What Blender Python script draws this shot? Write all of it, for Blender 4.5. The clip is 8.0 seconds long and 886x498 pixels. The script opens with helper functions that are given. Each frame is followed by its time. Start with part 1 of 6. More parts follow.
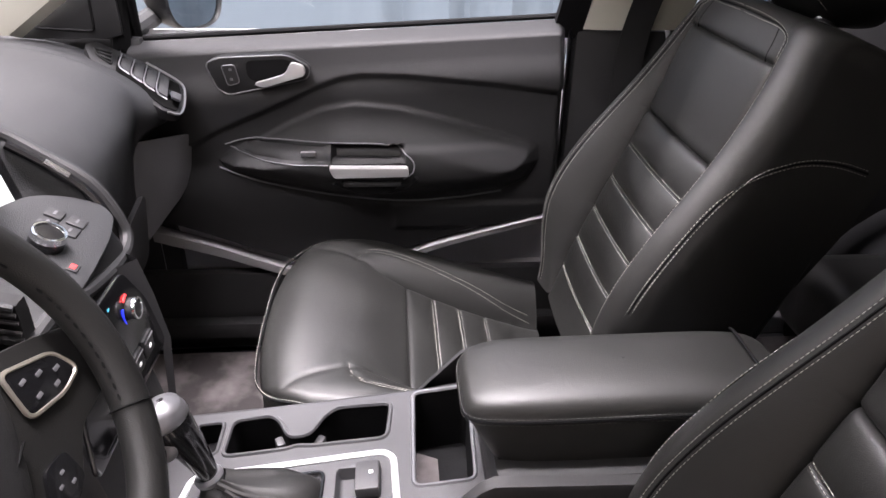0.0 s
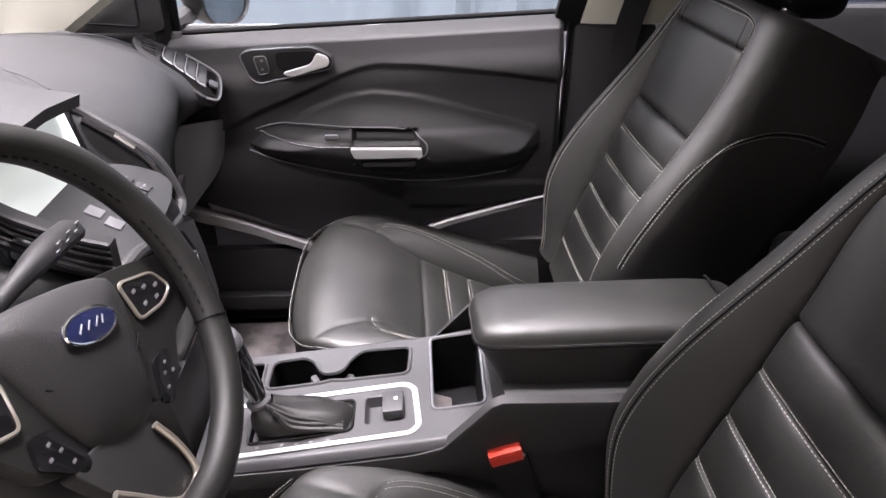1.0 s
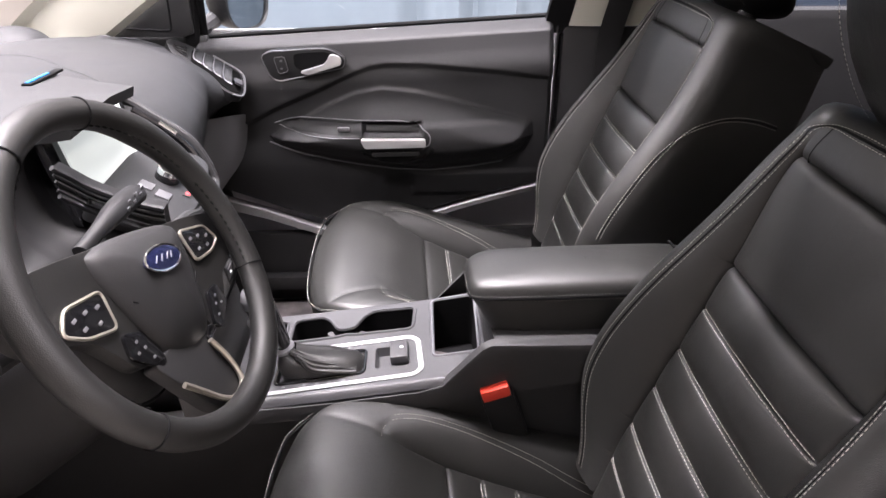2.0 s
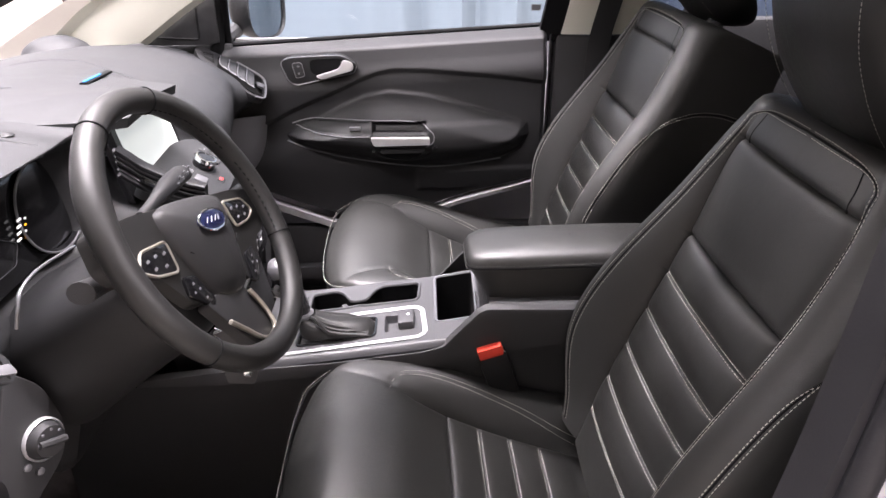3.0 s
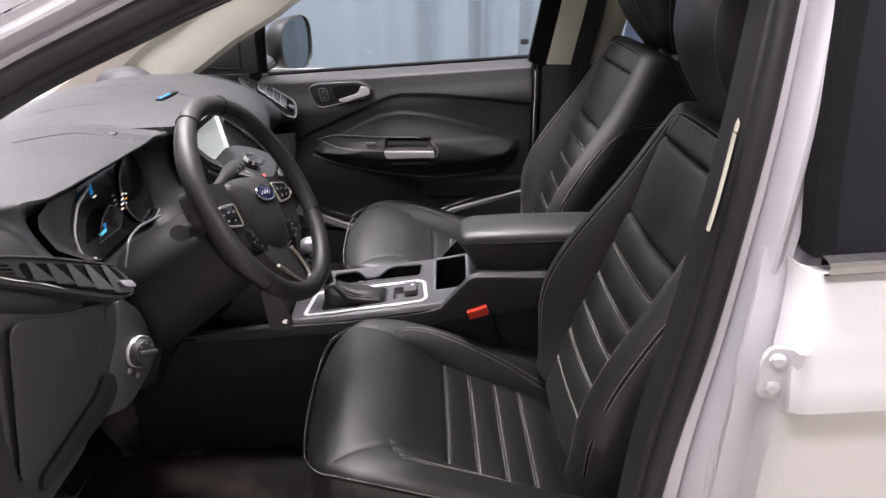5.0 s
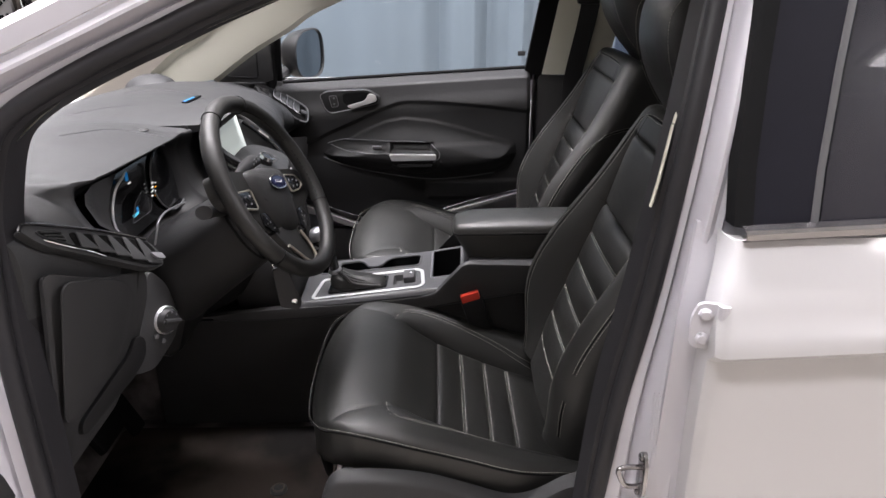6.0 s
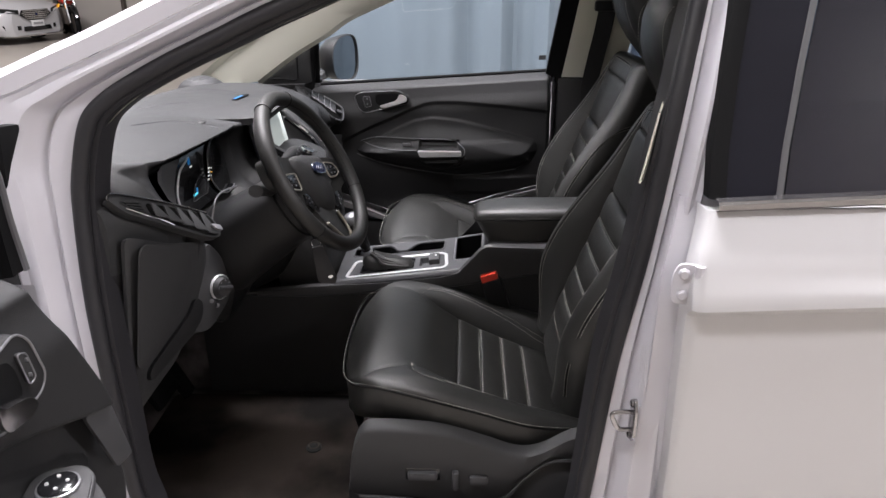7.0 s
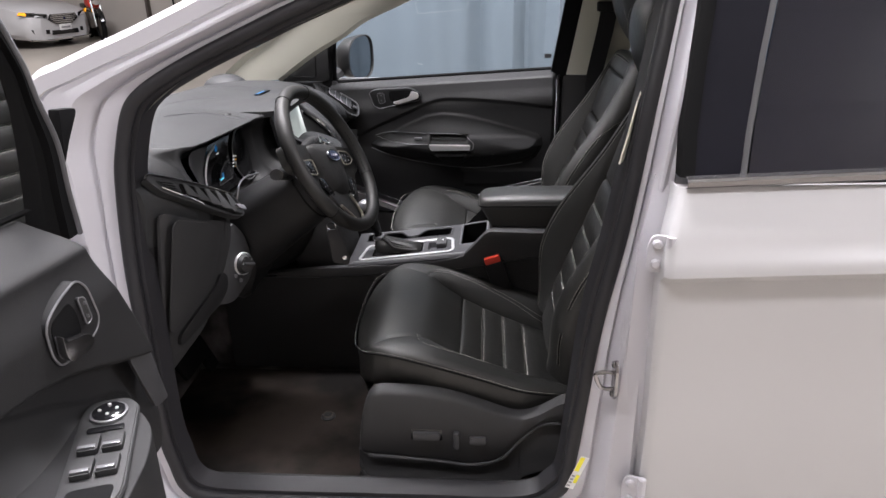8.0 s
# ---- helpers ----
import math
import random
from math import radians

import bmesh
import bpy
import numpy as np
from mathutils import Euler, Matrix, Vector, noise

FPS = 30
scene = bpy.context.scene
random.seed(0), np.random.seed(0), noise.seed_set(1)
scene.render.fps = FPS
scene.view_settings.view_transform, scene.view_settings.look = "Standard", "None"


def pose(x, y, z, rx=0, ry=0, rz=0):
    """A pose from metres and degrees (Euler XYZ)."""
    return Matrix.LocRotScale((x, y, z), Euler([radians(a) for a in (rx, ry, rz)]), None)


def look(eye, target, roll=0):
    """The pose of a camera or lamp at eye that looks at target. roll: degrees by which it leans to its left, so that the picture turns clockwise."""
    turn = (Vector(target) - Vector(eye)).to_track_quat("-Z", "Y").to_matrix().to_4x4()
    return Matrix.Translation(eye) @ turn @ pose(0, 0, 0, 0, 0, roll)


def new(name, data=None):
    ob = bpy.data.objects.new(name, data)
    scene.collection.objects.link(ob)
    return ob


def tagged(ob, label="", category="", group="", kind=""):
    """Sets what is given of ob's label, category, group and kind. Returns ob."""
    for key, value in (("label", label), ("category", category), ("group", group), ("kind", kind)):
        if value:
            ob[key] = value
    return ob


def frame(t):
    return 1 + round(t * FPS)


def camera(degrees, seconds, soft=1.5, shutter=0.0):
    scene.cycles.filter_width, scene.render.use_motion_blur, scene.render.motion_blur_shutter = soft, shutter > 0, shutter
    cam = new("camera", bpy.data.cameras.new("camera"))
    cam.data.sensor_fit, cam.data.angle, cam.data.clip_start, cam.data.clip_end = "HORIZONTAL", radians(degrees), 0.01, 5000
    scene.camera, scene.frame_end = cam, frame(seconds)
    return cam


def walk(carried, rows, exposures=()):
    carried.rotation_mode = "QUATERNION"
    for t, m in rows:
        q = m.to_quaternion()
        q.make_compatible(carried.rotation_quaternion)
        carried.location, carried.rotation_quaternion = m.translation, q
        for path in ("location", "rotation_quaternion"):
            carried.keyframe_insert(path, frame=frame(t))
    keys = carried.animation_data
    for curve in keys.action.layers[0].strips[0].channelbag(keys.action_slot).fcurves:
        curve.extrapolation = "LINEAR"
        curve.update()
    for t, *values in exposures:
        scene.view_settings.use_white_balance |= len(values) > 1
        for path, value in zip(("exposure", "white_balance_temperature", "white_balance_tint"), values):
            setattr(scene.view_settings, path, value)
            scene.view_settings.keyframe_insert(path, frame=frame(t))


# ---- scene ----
cam = camera(66.0, 8.0)
PATH = [
    (0.0, (0.0763, -0.6685, 1.3633), (0.2138, 1.0691, 0.3826), 1.11),
    (0.5, (0.0630, -0.7512, 1.3743), (0.1955, 0.9866, 0.3933), 1.00),
    (1.0, (0.0509, -0.8211, 1.3789), (0.1763, 0.9192, 0.4014), 0.79),
    (1.5, (0.0545, -0.9057, 1.3916), (0.1677, 0.8387, 0.4200), 0.47),
    (3.0, (0.0518, -1.1560, 1.4199), (0.1404, 0.6128, 0.4908), 0.02),
    (3.5, (0.0535, -1.2437, 1.4306), (0.1304, 0.5371, 0.5236), -0.21),
    (4.0, (0.0594, -1.3296, 1.4374), (0.1233, 0.4643, 0.5554), -0.44),
    (5.5, (0.0900, -1.5591, 1.4563), (0.1275, 0.2675, 0.6426), -0.30),
    (6.0, (0.1110, -1.6431, 1.4585), (0.1239, 0.1916, 0.6625), -0.33),
    (6.5, (0.1181, -1.7341, 1.4584), (0.0864, 0.1066, 0.6769), -0.59),
    (7.0, (0.1270, -1.8200, 1.4653), (0.0570, 0.0229, 0.6914), -0.63),
    (7.5, (0.1489, -1.8929, 1.4682), (0.0488, -0.0489, 0.7003), -0.76),
    (8.0, (0.1660, -1.9590, 1.4678), (0.0428, -0.1159, 0.7010), -0.99),
]
EXPOSURES = [(0, .88, 6500, 17), (1.5, 1.08, 6500, 17), (3.5, 1.24, 6500, 18), (4.5, .80, 6480, 15), (5.5, .35, 6450, 13), (6.5, .22, 6400, 11), (8, .12, 6350, 11)]
walk(cam, [(t, look(eye, target, roll)) for t, eye, target, roll in PATH], EXPOSURES)

# ---------- world, lamps ----------
world = bpy.data.worlds.new("world")
scene.world = world
world.use_nodes = True
world.node_tree.nodes["Background"].inputs[0].default_value = (0.75, 0.8, 0.9, 1)
world.node_tree.nodes["Background"].inputs[1].default_value = 0.25


# unseen ceiling lights, added to light the cabin and cars: x, y, watts
LAMPS = [(-1.9, 1.5, 400), (0.1, 0.35, 540), (-3.1, -1.1, 45), (-5.8, -1.4, 15), (-1.0, -2.5, 150), (7.0, -2.6, 640), (6.5, -7.4, 60), (-7.5, 9.0, 360), (3.4, 1.0, 20)]
DOME = 0.6  # warm map light in the roof, on with the door open
LAMP_COLOR = (1.0, 0.957, 0.975)


# ---------- materials ----------
def material(name, color, rough=0.5, metal=0.0, bump=0.0, scale=200.0, vary=0.12, coarse=6.0, coat=0.0,
             rough_vary=0.08, spec=0.5, tint=None, voronoi=False, emit=0.0, crease=0.0, sharp=False):
    m = bpy.data.materials.new(name)
    m.use_nodes = True
    nt = m.node_tree
    b = nt.nodes["Principled BSDF"]
    co = nt.nodes.new("ShaderNodeTexCoord")
    n1 = nt.nodes.new("ShaderNodeTexNoise")
    n1.inputs["Scale"].default_value, n1.inputs["Detail"].default_value = coarse, 6
    n2 = nt.nodes.new("ShaderNodeTexVoronoi" if voronoi else "ShaderNodeTexNoise")
    n2.inputs["Scale"].default_value = scale
    if not voronoi:
        n2.inputs["Detail"].default_value = 3
    for n in (n1, n2):
        nt.links.new(co.outputs["Object"], n.inputs["Vector"])
    mix = nt.nodes.new("ShaderNodeMix")
    mix.data_type = "RGBA"
    lo = [c * (1 - vary) for c in color]
    hi = [min(1, c * (1 + vary)) for c in (tint or color)]
    mix.inputs[6].default_value, mix.inputs[7].default_value = (*lo, 1), (*hi, 1)
    if sharp:
        mr = nt.nodes.new("ShaderNodeMapRange")
        mr.inputs[1].default_value, mr.inputs[2].default_value = 0.42, 0.62
        nt.links.new(n1.outputs[0], mr.inputs[0])
        nt.links.new(mr.outputs[0], mix.inputs[0])
    else:
        nt.links.new(n1.outputs[0], mix.inputs[0])
    nt.links.new(mix.outputs[2], b.inputs["Base Color"])
    rr = nt.nodes.new("ShaderNodeMapRange")
    rr.inputs[3].default_value, rr.inputs[4].default_value = max(0.02, rough - rough_vary), min(1, rough + rough_vary)
    nt.links.new(n1.outputs[0], rr.inputs[0])
    nt.links.new(rr.outputs[0], b.inputs["Roughness"])
    b.inputs["Metallic"].default_value = metal
    b.inputs["Coat Weight"].default_value = coat
    b.inputs["Coat Roughness"].default_value = 0.06
    b.inputs["Specular IOR Level"].default_value = spec
    if bump:
        bp = nt.nodes.new("ShaderNodeBump")
        bp.inputs["Strength"].default_value, bp.inputs["Distance"].default_value = bump, 0.002
        nt.links.new(n2.outputs[0], bp.inputs["Height"])
        nt.links.new(bp.outputs[0], b.inputs["Normal"])
        if crease:
            n3 = nt.nodes.new("ShaderNodeTexNoise")
            n3.inputs["Scale"].default_value, n3.inputs["Detail"].default_value, n3.inputs["Distortion"].default_value = 34, 4, 1.2
            nt.links.new(co.outputs["Object"], n3.inputs["Vector"])
            b2 = nt.nodes.new("ShaderNodeBump")
            b2.inputs["Strength"].default_value, b2.inputs["Distance"].default_value = crease, 0.004
            nt.links.new(n3.outputs[0], b2.inputs["Height"])
            nt.links.new(bp.outputs[0], b2.inputs["Normal"])
            nt.links.new(b2.outputs[0], b.inputs["Normal"])
    if emit:
        b.inputs["Emission Color"].default_value, b.inputs["Emission Strength"].default_value = (*color, 1), emit
    return m


def glass(name, color, rough=0.0, body=None, amount=0.0):
    m = bpy.data.materials.new(name)
    m.use_nodes = True
    nt = m.node_tree
    nt.nodes.remove(nt.nodes["Principled BSDF"])
    out = nt.nodes["Material Output"]
    tr, gl, mx = (nt.nodes.new(k) for k in ("ShaderNodeBsdfTransparent", "ShaderNodeBsdfGlossy", "ShaderNodeMixShader"))
    fr = nt.nodes.new("ShaderNodeFresnel")
    fr.inputs[0].default_value = 1.45
    tr.inputs[0].default_value = (*color, 1)
    gl.inputs[0].default_value, gl.inputs["Roughness"].default_value = (1, 1, 1, 1), rough
    nt.links.new(fr.outputs[0], mx.inputs[0])
    nt.links.new(tr.outputs[0], mx.inputs[1])
    nt.links.new(gl.outputs[0], mx.inputs[2])
    nt.links.new(mx.outputs[0], out.inputs[0])
    return m


LEATHER = material("black_leather", (0.0130, 0.0131, 0.0123), 0.47, spec=0.62, bump=0.13, crease=0.12, scale=950, vary=0.25, coarse=9, voronoi=True)
LEATHER_SIDE = material("black_vinyl", (0.011, 0.011, 0.0108), 0.38, spec=0.6, bump=0.16, crease=0.15, scale=950, vary=0.2, coarse=9, voronoi=True)
RIM_LEATHER = material("smooth_leather", (0.014, 0.0138, 0.0135), 0.48, spec=.38, bump=0.16, scale=950, vary=0.2, voronoi=True)
DASH = material("soft_dash_plastic", (0.020, 0.0206, 0.022), 0.55, spec=0.35, bump=0.3, scale=650, vary=0.12, voronoi=True)
PLASTIC = material("grained_black_plastic", (0.025, 0.025, 0.0262), 0.5, spec=0.4, bump=0.25, scale=950, vary=0.15, voronoi=True)
DOOR_SKIN = material("door_trim_plastic", (0.017, 0.017, 0.018), 0.55, spec=0.25, bump=0.25, scale=950, vary=0.15, voronoi=True)
PANEL_GREY = material("light_grey_plastic", (0.13, 0.13, 0.14), 0.5, bump=0.1, scale=900, vary=0.1)
# white jamb paint with the shade under the door put into its tone
JAMB_SHADE = material("shaded_jamb_paint", (0.24, 0.235, 0.24), 0.45, vary=0.08)
GREY_PLASTIC = material("grey_plastic", (0.040, 0.040, 0.043), 0.5, bump=0.2, scale=480, vary=0.1)
SATIN = material("satin_grey_trim", (0.17, 0.17, 0.18), 0.36, metal=0.5, bump=0.05, scale=700, vary=0.08)
GLOSS = material("gloss_black", (0.008, 0.008, 0.009), 0.14, vary=0.2, coat=0.4)
CHROME = material("chrome", (0.85, 0.86, 0.88), 0.12, metal=1.0, vary=0.04, rough_vary=0.04)
# chrome with dim reflections put into a darker base colour
DARK_CHROME = material("darkened_chrome", (0.38, 0.37, 0.38), 0.24, metal=1.0, vary=0.1)
SILVER = material("satin_silver", (0.70, 0.70, 0.71), 0.32, metal=0.6, vary=0.05)
WHEEL_TRIM = material("champagne_trim", (0.46, 0.43, 0.37), 0.32, metal=0.75, vary=0.06)
PAINT = material("white_pearl_paint", (0.48, 0.475, 0.485), 0.28, vary=0.006, coat=0.8, coarse=2, rough_vary=0.005)
JAMB = material("white_jamb_paint", (0.47, 0.46, 0.495), 0.36, vary=0.03, coat=0.3, coarse=3)
SEALING = material("weatherstrip_rubber", (0.020, 0.0195, 0.022), 0.5, spec=0.3, bump=0.1, scale=300, vary=0.12)
RUBBER = material("black_rubber", (0.008, 0.008, 0.0085), 0.7, spec=0.06, bump=0.1, scale=300, vary=0.15)
BEIGE = material("beige_pillar_trim", (0.55, 0.54, 0.46), 0.75, bump=0.15, scale=600, vary=0.04)
CARPET = material("black_carpet", (0.100, 0.090, 0.090), 0.95, bump=1.0, scale=700, vary=0.5, coarse=9, sharp=True, spec=0.1)
THREAD = material("pale_thread", (0.40, 0.39, 0.35), 0.7, vary=0.1)
THREAD_DARK = material("dark_thread", (0.07, 0.07, 0.065), 0.7, vary=0.1)
# near-black that stands for the shade inside the vents
VENT_SHADE = material("vent_shade_black", (0.003, 0.003, 0.003), 0.9, spec=0.08, vary=0.2)
SHROUD = material("matt_black_plastic", (0.013, 0.013, 0.0137), 0.5, spec=0.25, bump=0.12, scale=900, vary=0.15, voronoi=True)
RED = material("red_plastic", (0.75, 0.06, 0.035), 0.38, vary=0.08)
BELT = material("black_webbing", (0.015, 0.015, 0.016), 0.7, bump=0.5, scale=900, vary=0.2)
CURTAIN = material("blue_grey_curtain", (0.105, 0.132, 0.158), 0.85, bump=0.2, scale=160, vary=0.08, coarse=2.2)
CONCRETE = material("beige_concrete_floor", (0.30, 0.275, 0.242), 0.42, bump=0.15, scale=40, vary=0.18, coarse=0.9, coat=0.1)
WALL = material("grey_wall_paint", (0.42, 0.39, 0.36), 0.85, bump=0.15, scale=30, vary=0.08, coarse=1.3)
CEIL = material("grey_ceiling", (0.60, 0.60, 0.58), 0.9, vary=0.05, coarse=0.8)
STEEL = material("dark_steel", (0.10, 0.085, 0.075), 0.5, metal=0.4, vary=0.2)
GLASS = glass("clear_glass", (0.93, 0.95, 0.95))
TINT = glass("tinted_glass", (0.22, 0.24, 0.30))


def privacy_glass(name, tint, film, rough):
    """Dark film on glass: part seen through, part a dim glossy surface."""
    m = glass(name, tint)
    nt = m.node_tree
    out = nt.nodes["Material Output"]
    old = out.inputs[0].links[0].from_socket
    b, mx = nt.nodes.new("ShaderNodeBsdfPrincipled"), nt.nodes.new("ShaderNodeMixShader")
    b.inputs["Base Color"].default_value, b.inputs["Roughness"].default_value = (*film, 1), rough
    mx.inputs[0].default_value = 0.7
    nt.links.new(old, mx.inputs[1])
    nt.links.new(b.outputs[0], mx.inputs[2])
    nt.links.new(mx.outputs[0], out.inputs[0])
    return m


PRIVACY = privacy_glass("privacy_glass", (0.16, 0.17, 0.22), (0.020, 0.020, 0.030), 0.25)
BLACKOUT = material("blackout_film", (0.008, 0.008, 0.013), 0.5, spec=0.15, vary=0.2)
DIVIDER = material("grey_divider", (0.075, 0.075, 0.08), 0.45, vary=0.1)
MIRROR = material("mirror_glass", (0.30, 0.33, 0.36), 0.06, metal=1.0, vary=0.02, rough_vary=0.01)
LED = material("lamp_tube", (1, 0.98, 0.95), 0.5, emit=6.0, vary=0.0)
SCREEN = material("lit_screen", (0.62, 0.68, 0.66), 0.25, emit=0.3, vary=0.05)
BLUE = material("blue_display", (0.01, 0.16, 0.42), 0.3, emit=0.25)
ARC_BLUE = material("blue_scale", (0.02, 0.04, 0.9), 0.3, emit=0.6)
CYAN = material("cyan_display", (0.10, 0.62, 0.85), 0.3, emit=0.3)
REDLED = material("red_display", (0.95, 0.05, 0.05), 0.3, emit=0.6)
WHITELED = material("white_display", (0.9, 0.9, 0.9), 0.3, emit=0.35)
AMBER = material("amber_display", (1.0, 0.42, 0.02), 0.3, emit=0.7)
BADGE = material("blue_badge", (0.013, 0.017, 0.055), 0.22, coat=0.5, vary=0.1)
YELLOW = material("yellow_label", (0.85, 0.78, 0.05), 0.5, vary=0.05)
PAPER = material("white_label", (0.75, 0.75, 0.75), 0.5, vary=0.03)
FAINT = material("faint_print", (0.50, 0.49, 0.52), 0.5)
INK = material("grey_ink", (0.30, 0.30, 0.31), 0.6)
BROWN = material("worn_brown_mat", (0.016, 0.0145, 0.014), 0.95, bump=1.0, scale=500, vary=0.35, coarse=4.2, sharp=True, tint=(0.036, 0.029, 0.025), spec=0.1)


# ---------- mesh helpers ----------
def part(name, src, mat, parent=None, label="", angle=35):
    """Link a bmesh, or (vertices, faces), as one mesh object."""
    me = bpy.data.meshes.new(name)
    if isinstance(src, tuple):
        me.from_pydata([tuple(v) for v in src[0]], [], [tuple(f) for f in src[1]])
    else:
        src.to_mesh(me)
        src.free()
    me.materials.append(mat)
    me.shade_smooth()
    me.set_sharp_from_angle(angle=radians(angle))
    ob = new(name, me)
    if parent:
        ob.parent = parent
        ob.matrix_parent_inverse = parent.matrix_world.inverted()
    if label:
        ob["label"] = label
    return ob


def thing(name, place, label, category, group="", kind=""):
    ob = new(name)
    ob.empty_display_size = 0.05
    ob.location = place
    bpy.context.view_layer.update()
    return tagged(ob, label, category, group, kind)


def V(*a):
    return Vector(a)


def curve(pts, n=8, closed=False):
    """Points along a Catmull-Rom curve, n to a span."""
    p = [np.array(q, float) for q in pts]
    m = len(p)
    out = []
    for i in range(m if closed else m - 1):
        if closed:
            a, b, c, d = (p[(i + k) % m] for k in (-1, 0, 1, 2))
        else:
            b, c = p[i], p[i + 1]
            a = p[i - 1] if i else 2 * b - c
            d = p[i + 2] if i + 2 < m else 2 * c - b
        for k in range(n):
            t = k / n
            out.append(0.5 * (2 * b + (c - a) * t + (2 * a - 5 * b + 4 * c - d) * t * t + (3 * b - a - 3 * c + d) * t ** 3))
    if not closed:
        out.append(p[-1])
    return out


def grid(P, close_u=False, close_v=False):
    """Vertices and quads of an array of points, rows by columns."""
    P = np.asarray(P, float)
    a, b = P.shape[:2]
    f = []
    for i in range(a if close_u else a - 1):
        for j in range(b if close_v else b - 1):
            i2, j2 = (i + 1) % a, (j + 1) % b
            f.append((i * b + j, i2 * b + j, i2 * b + j2, i * b + j2))
    return P.reshape(-1, 3), f


def shell(P, off, close_u=False):
    """A sheet of points given thickness: off is the vector to its back."""
    P = np.asarray(P, float)
    off = np.asarray(off, float)
    Q = P + off
    a, b = P.shape[:2]
    v, f = grid(P, close_u)
    v2, f2 = grid(Q, close_u)
    n = a * b
    f = f + [tuple(reversed([i + n for i in q])) for q in f2]
    for j in range(b - 1):
        if not close_u:
            f.append((j, j + 1, j + 1 + n, j + n))
            k = (a - 1) * b
            f.append((k + j + 1, k + j, k + j + n, k + j + 1 + n))
    for i in range(a if close_u else a - 1):
        i2 = (i + 1) % a
        f.append((i2 * b, i * b, i * b + n, i2 * b + n))
        f.append((i * b + b - 1, i2 * b + b - 1, i2 * b + b - 1 + n, i * b + b - 1 + n))
    return np.vstack([v, v2]), f


def tube(pts, r, seg=8, closed=False, flat=1.0):
    """A round tube along points; r may be a list. flat squeezes it along its second axis."""
    p = [np.array(q, float) for q in pts]
    n = len(p)
    rs = r if isinstance(r, (list, tuple, np.ndarray)) else [r] * n
    rows, up = [], None
    for i in range(n):
        a, b = (p[i - 1], p[(i + 1) % n]) if closed else (p[max(0, i - 1)], p[min(n - 1, i + 1)])
        d = b - a
        # openings, small at the outer end, long with slats: flat plates, inner shade as near-black
        d = d / (np.linalg.norm(d) + 1e-9)
        if up is None:
            up = np.array([0, 0, 1.0]) if abs(d[2]) < 0.9 else np.array([1.0, 0, 0])
        up = up - d * (up @ d)
        up = up / (np.linalg.norm(up) + 1e-9)
        s = np.cross(d, up)
        rows.append([p[i] + rs[i] * (math.cos(t) * s + flat * math.sin(t) * up) for t in (k * math.tau / seg for k in range(seg))])
    v, f = grid(rows, closed, True)
    if not closed:
        f = f + [tuple(range(seg))[::-1], tuple((n - 1) * seg + k for k in range(seg))]
    return v, f


def box(c, s, bevel=0.0, m=None, seg=2):
    bm = bmesh.new()
    bmesh.ops.create_cube(bm, size=1)
    bmesh.ops.scale(bm, vec=s, verts=bm.verts)
    if bevel:
        bmesh.ops.bevel(bm, geom=bm.edges[:], offset=bevel, segments=seg, profile=0.6, affect="EDGES")
    bmesh.ops.transform(bm, matrix=Matrix.Translation(c) @ (m or Matrix()), verts=bm.verts)
    return bm


def prism(loop, off, bevel=0.0, seg=2):
    """A flat outline pushed along off."""
    bm = bmesh.new()
    vs = [bm.verts.new(tuple(p)) for p in loop]
    f = bm.faces.new(vs)
    r = bmesh.ops.extrude_face_region(bm, geom=[f])
    bmesh.ops.translate(bm, vec=tuple(off), verts=[e for e in r["geom"] if isinstance(e, bmesh.types.BMVert)])
    bmesh.ops.recalc_face_normals(bm, faces=bm.faces)
    if bevel:
        bmesh.ops.bevel(bm, geom=bm.edges[:], offset=bevel, segments=seg, profile=0.6, affect="EDGES", clamp_overlap=True)
    return bm


def lathe(prof, origin, axis, seg=24):
    """A turned shape: prof is (radius, height) along axis."""
    a = np.array(axis, float)
    a /= np.linalg.norm(a)
    s = np.cross(a, [0, 0, 1.0] if abs(a[2]) < 0.9 else [1.0, 0, 0])
    s /= np.linalg.norm(s)
    t = np.cross(a, s)
    o = np.array(origin, float)
    rows = [[o + a * h + r * (math.cos(k * math.tau / seg) * s + math.sin(k * math.tau / seg) * t) for k in range(seg)] for r, h in prof]
    v, f = grid(rows, False, True)
    f = f + [tuple(range(seg))[::-1], tuple((len(prof) - 1) * seg + k for k in range(seg))]
    return v, f


def rounded(pts, r=0.01, n=4):
    """A polygon of 3D points with its corners rounded."""
    p = [np.array(q, float) for q in pts]
    out = []
    for i in range(len(p)):
        a, b, c = p[i - 1], p[i], p[(i + 1) % len(p)]
        u, w = a - b, c - b
        k = min(r, 0.45 * np.linalg.norm(u), 0.45 * np.linalg.norm(w))
        s, e = b + u / np.linalg.norm(u) * k, b + w / np.linalg.norm(w) * k
        out += [(1 - t) ** 2 * s + 2 * t * (1 - t) * b + t * t * e for t in (j / n for j in range(n + 1))]
    return out


def smooth(a, b, x):
    t = np.clip((np.asarray(x, float) - a) / (b - a), 0, 1)
    return t * t * (3 - 2 * t)


def dist(X, Y, line, closed=False):
    """Distance of points to a polyline in the plane."""
    best = np.full(np.shape(X), 9.0)
    q = list(line) + ([line[0]] if closed else [])
    for (a, b), (c, d) in zip(q[:-1], q[1:]):
        ux, uy = c - a, d - b
        t = np.clip(((X - a) * ux + (Y - b) * uy) / (ux * ux + uy * uy + 1e-12), 0, 1)
        best = np.minimum(best, np.hypot(X - a - t * ux, Y - b - t * uy))
    return best


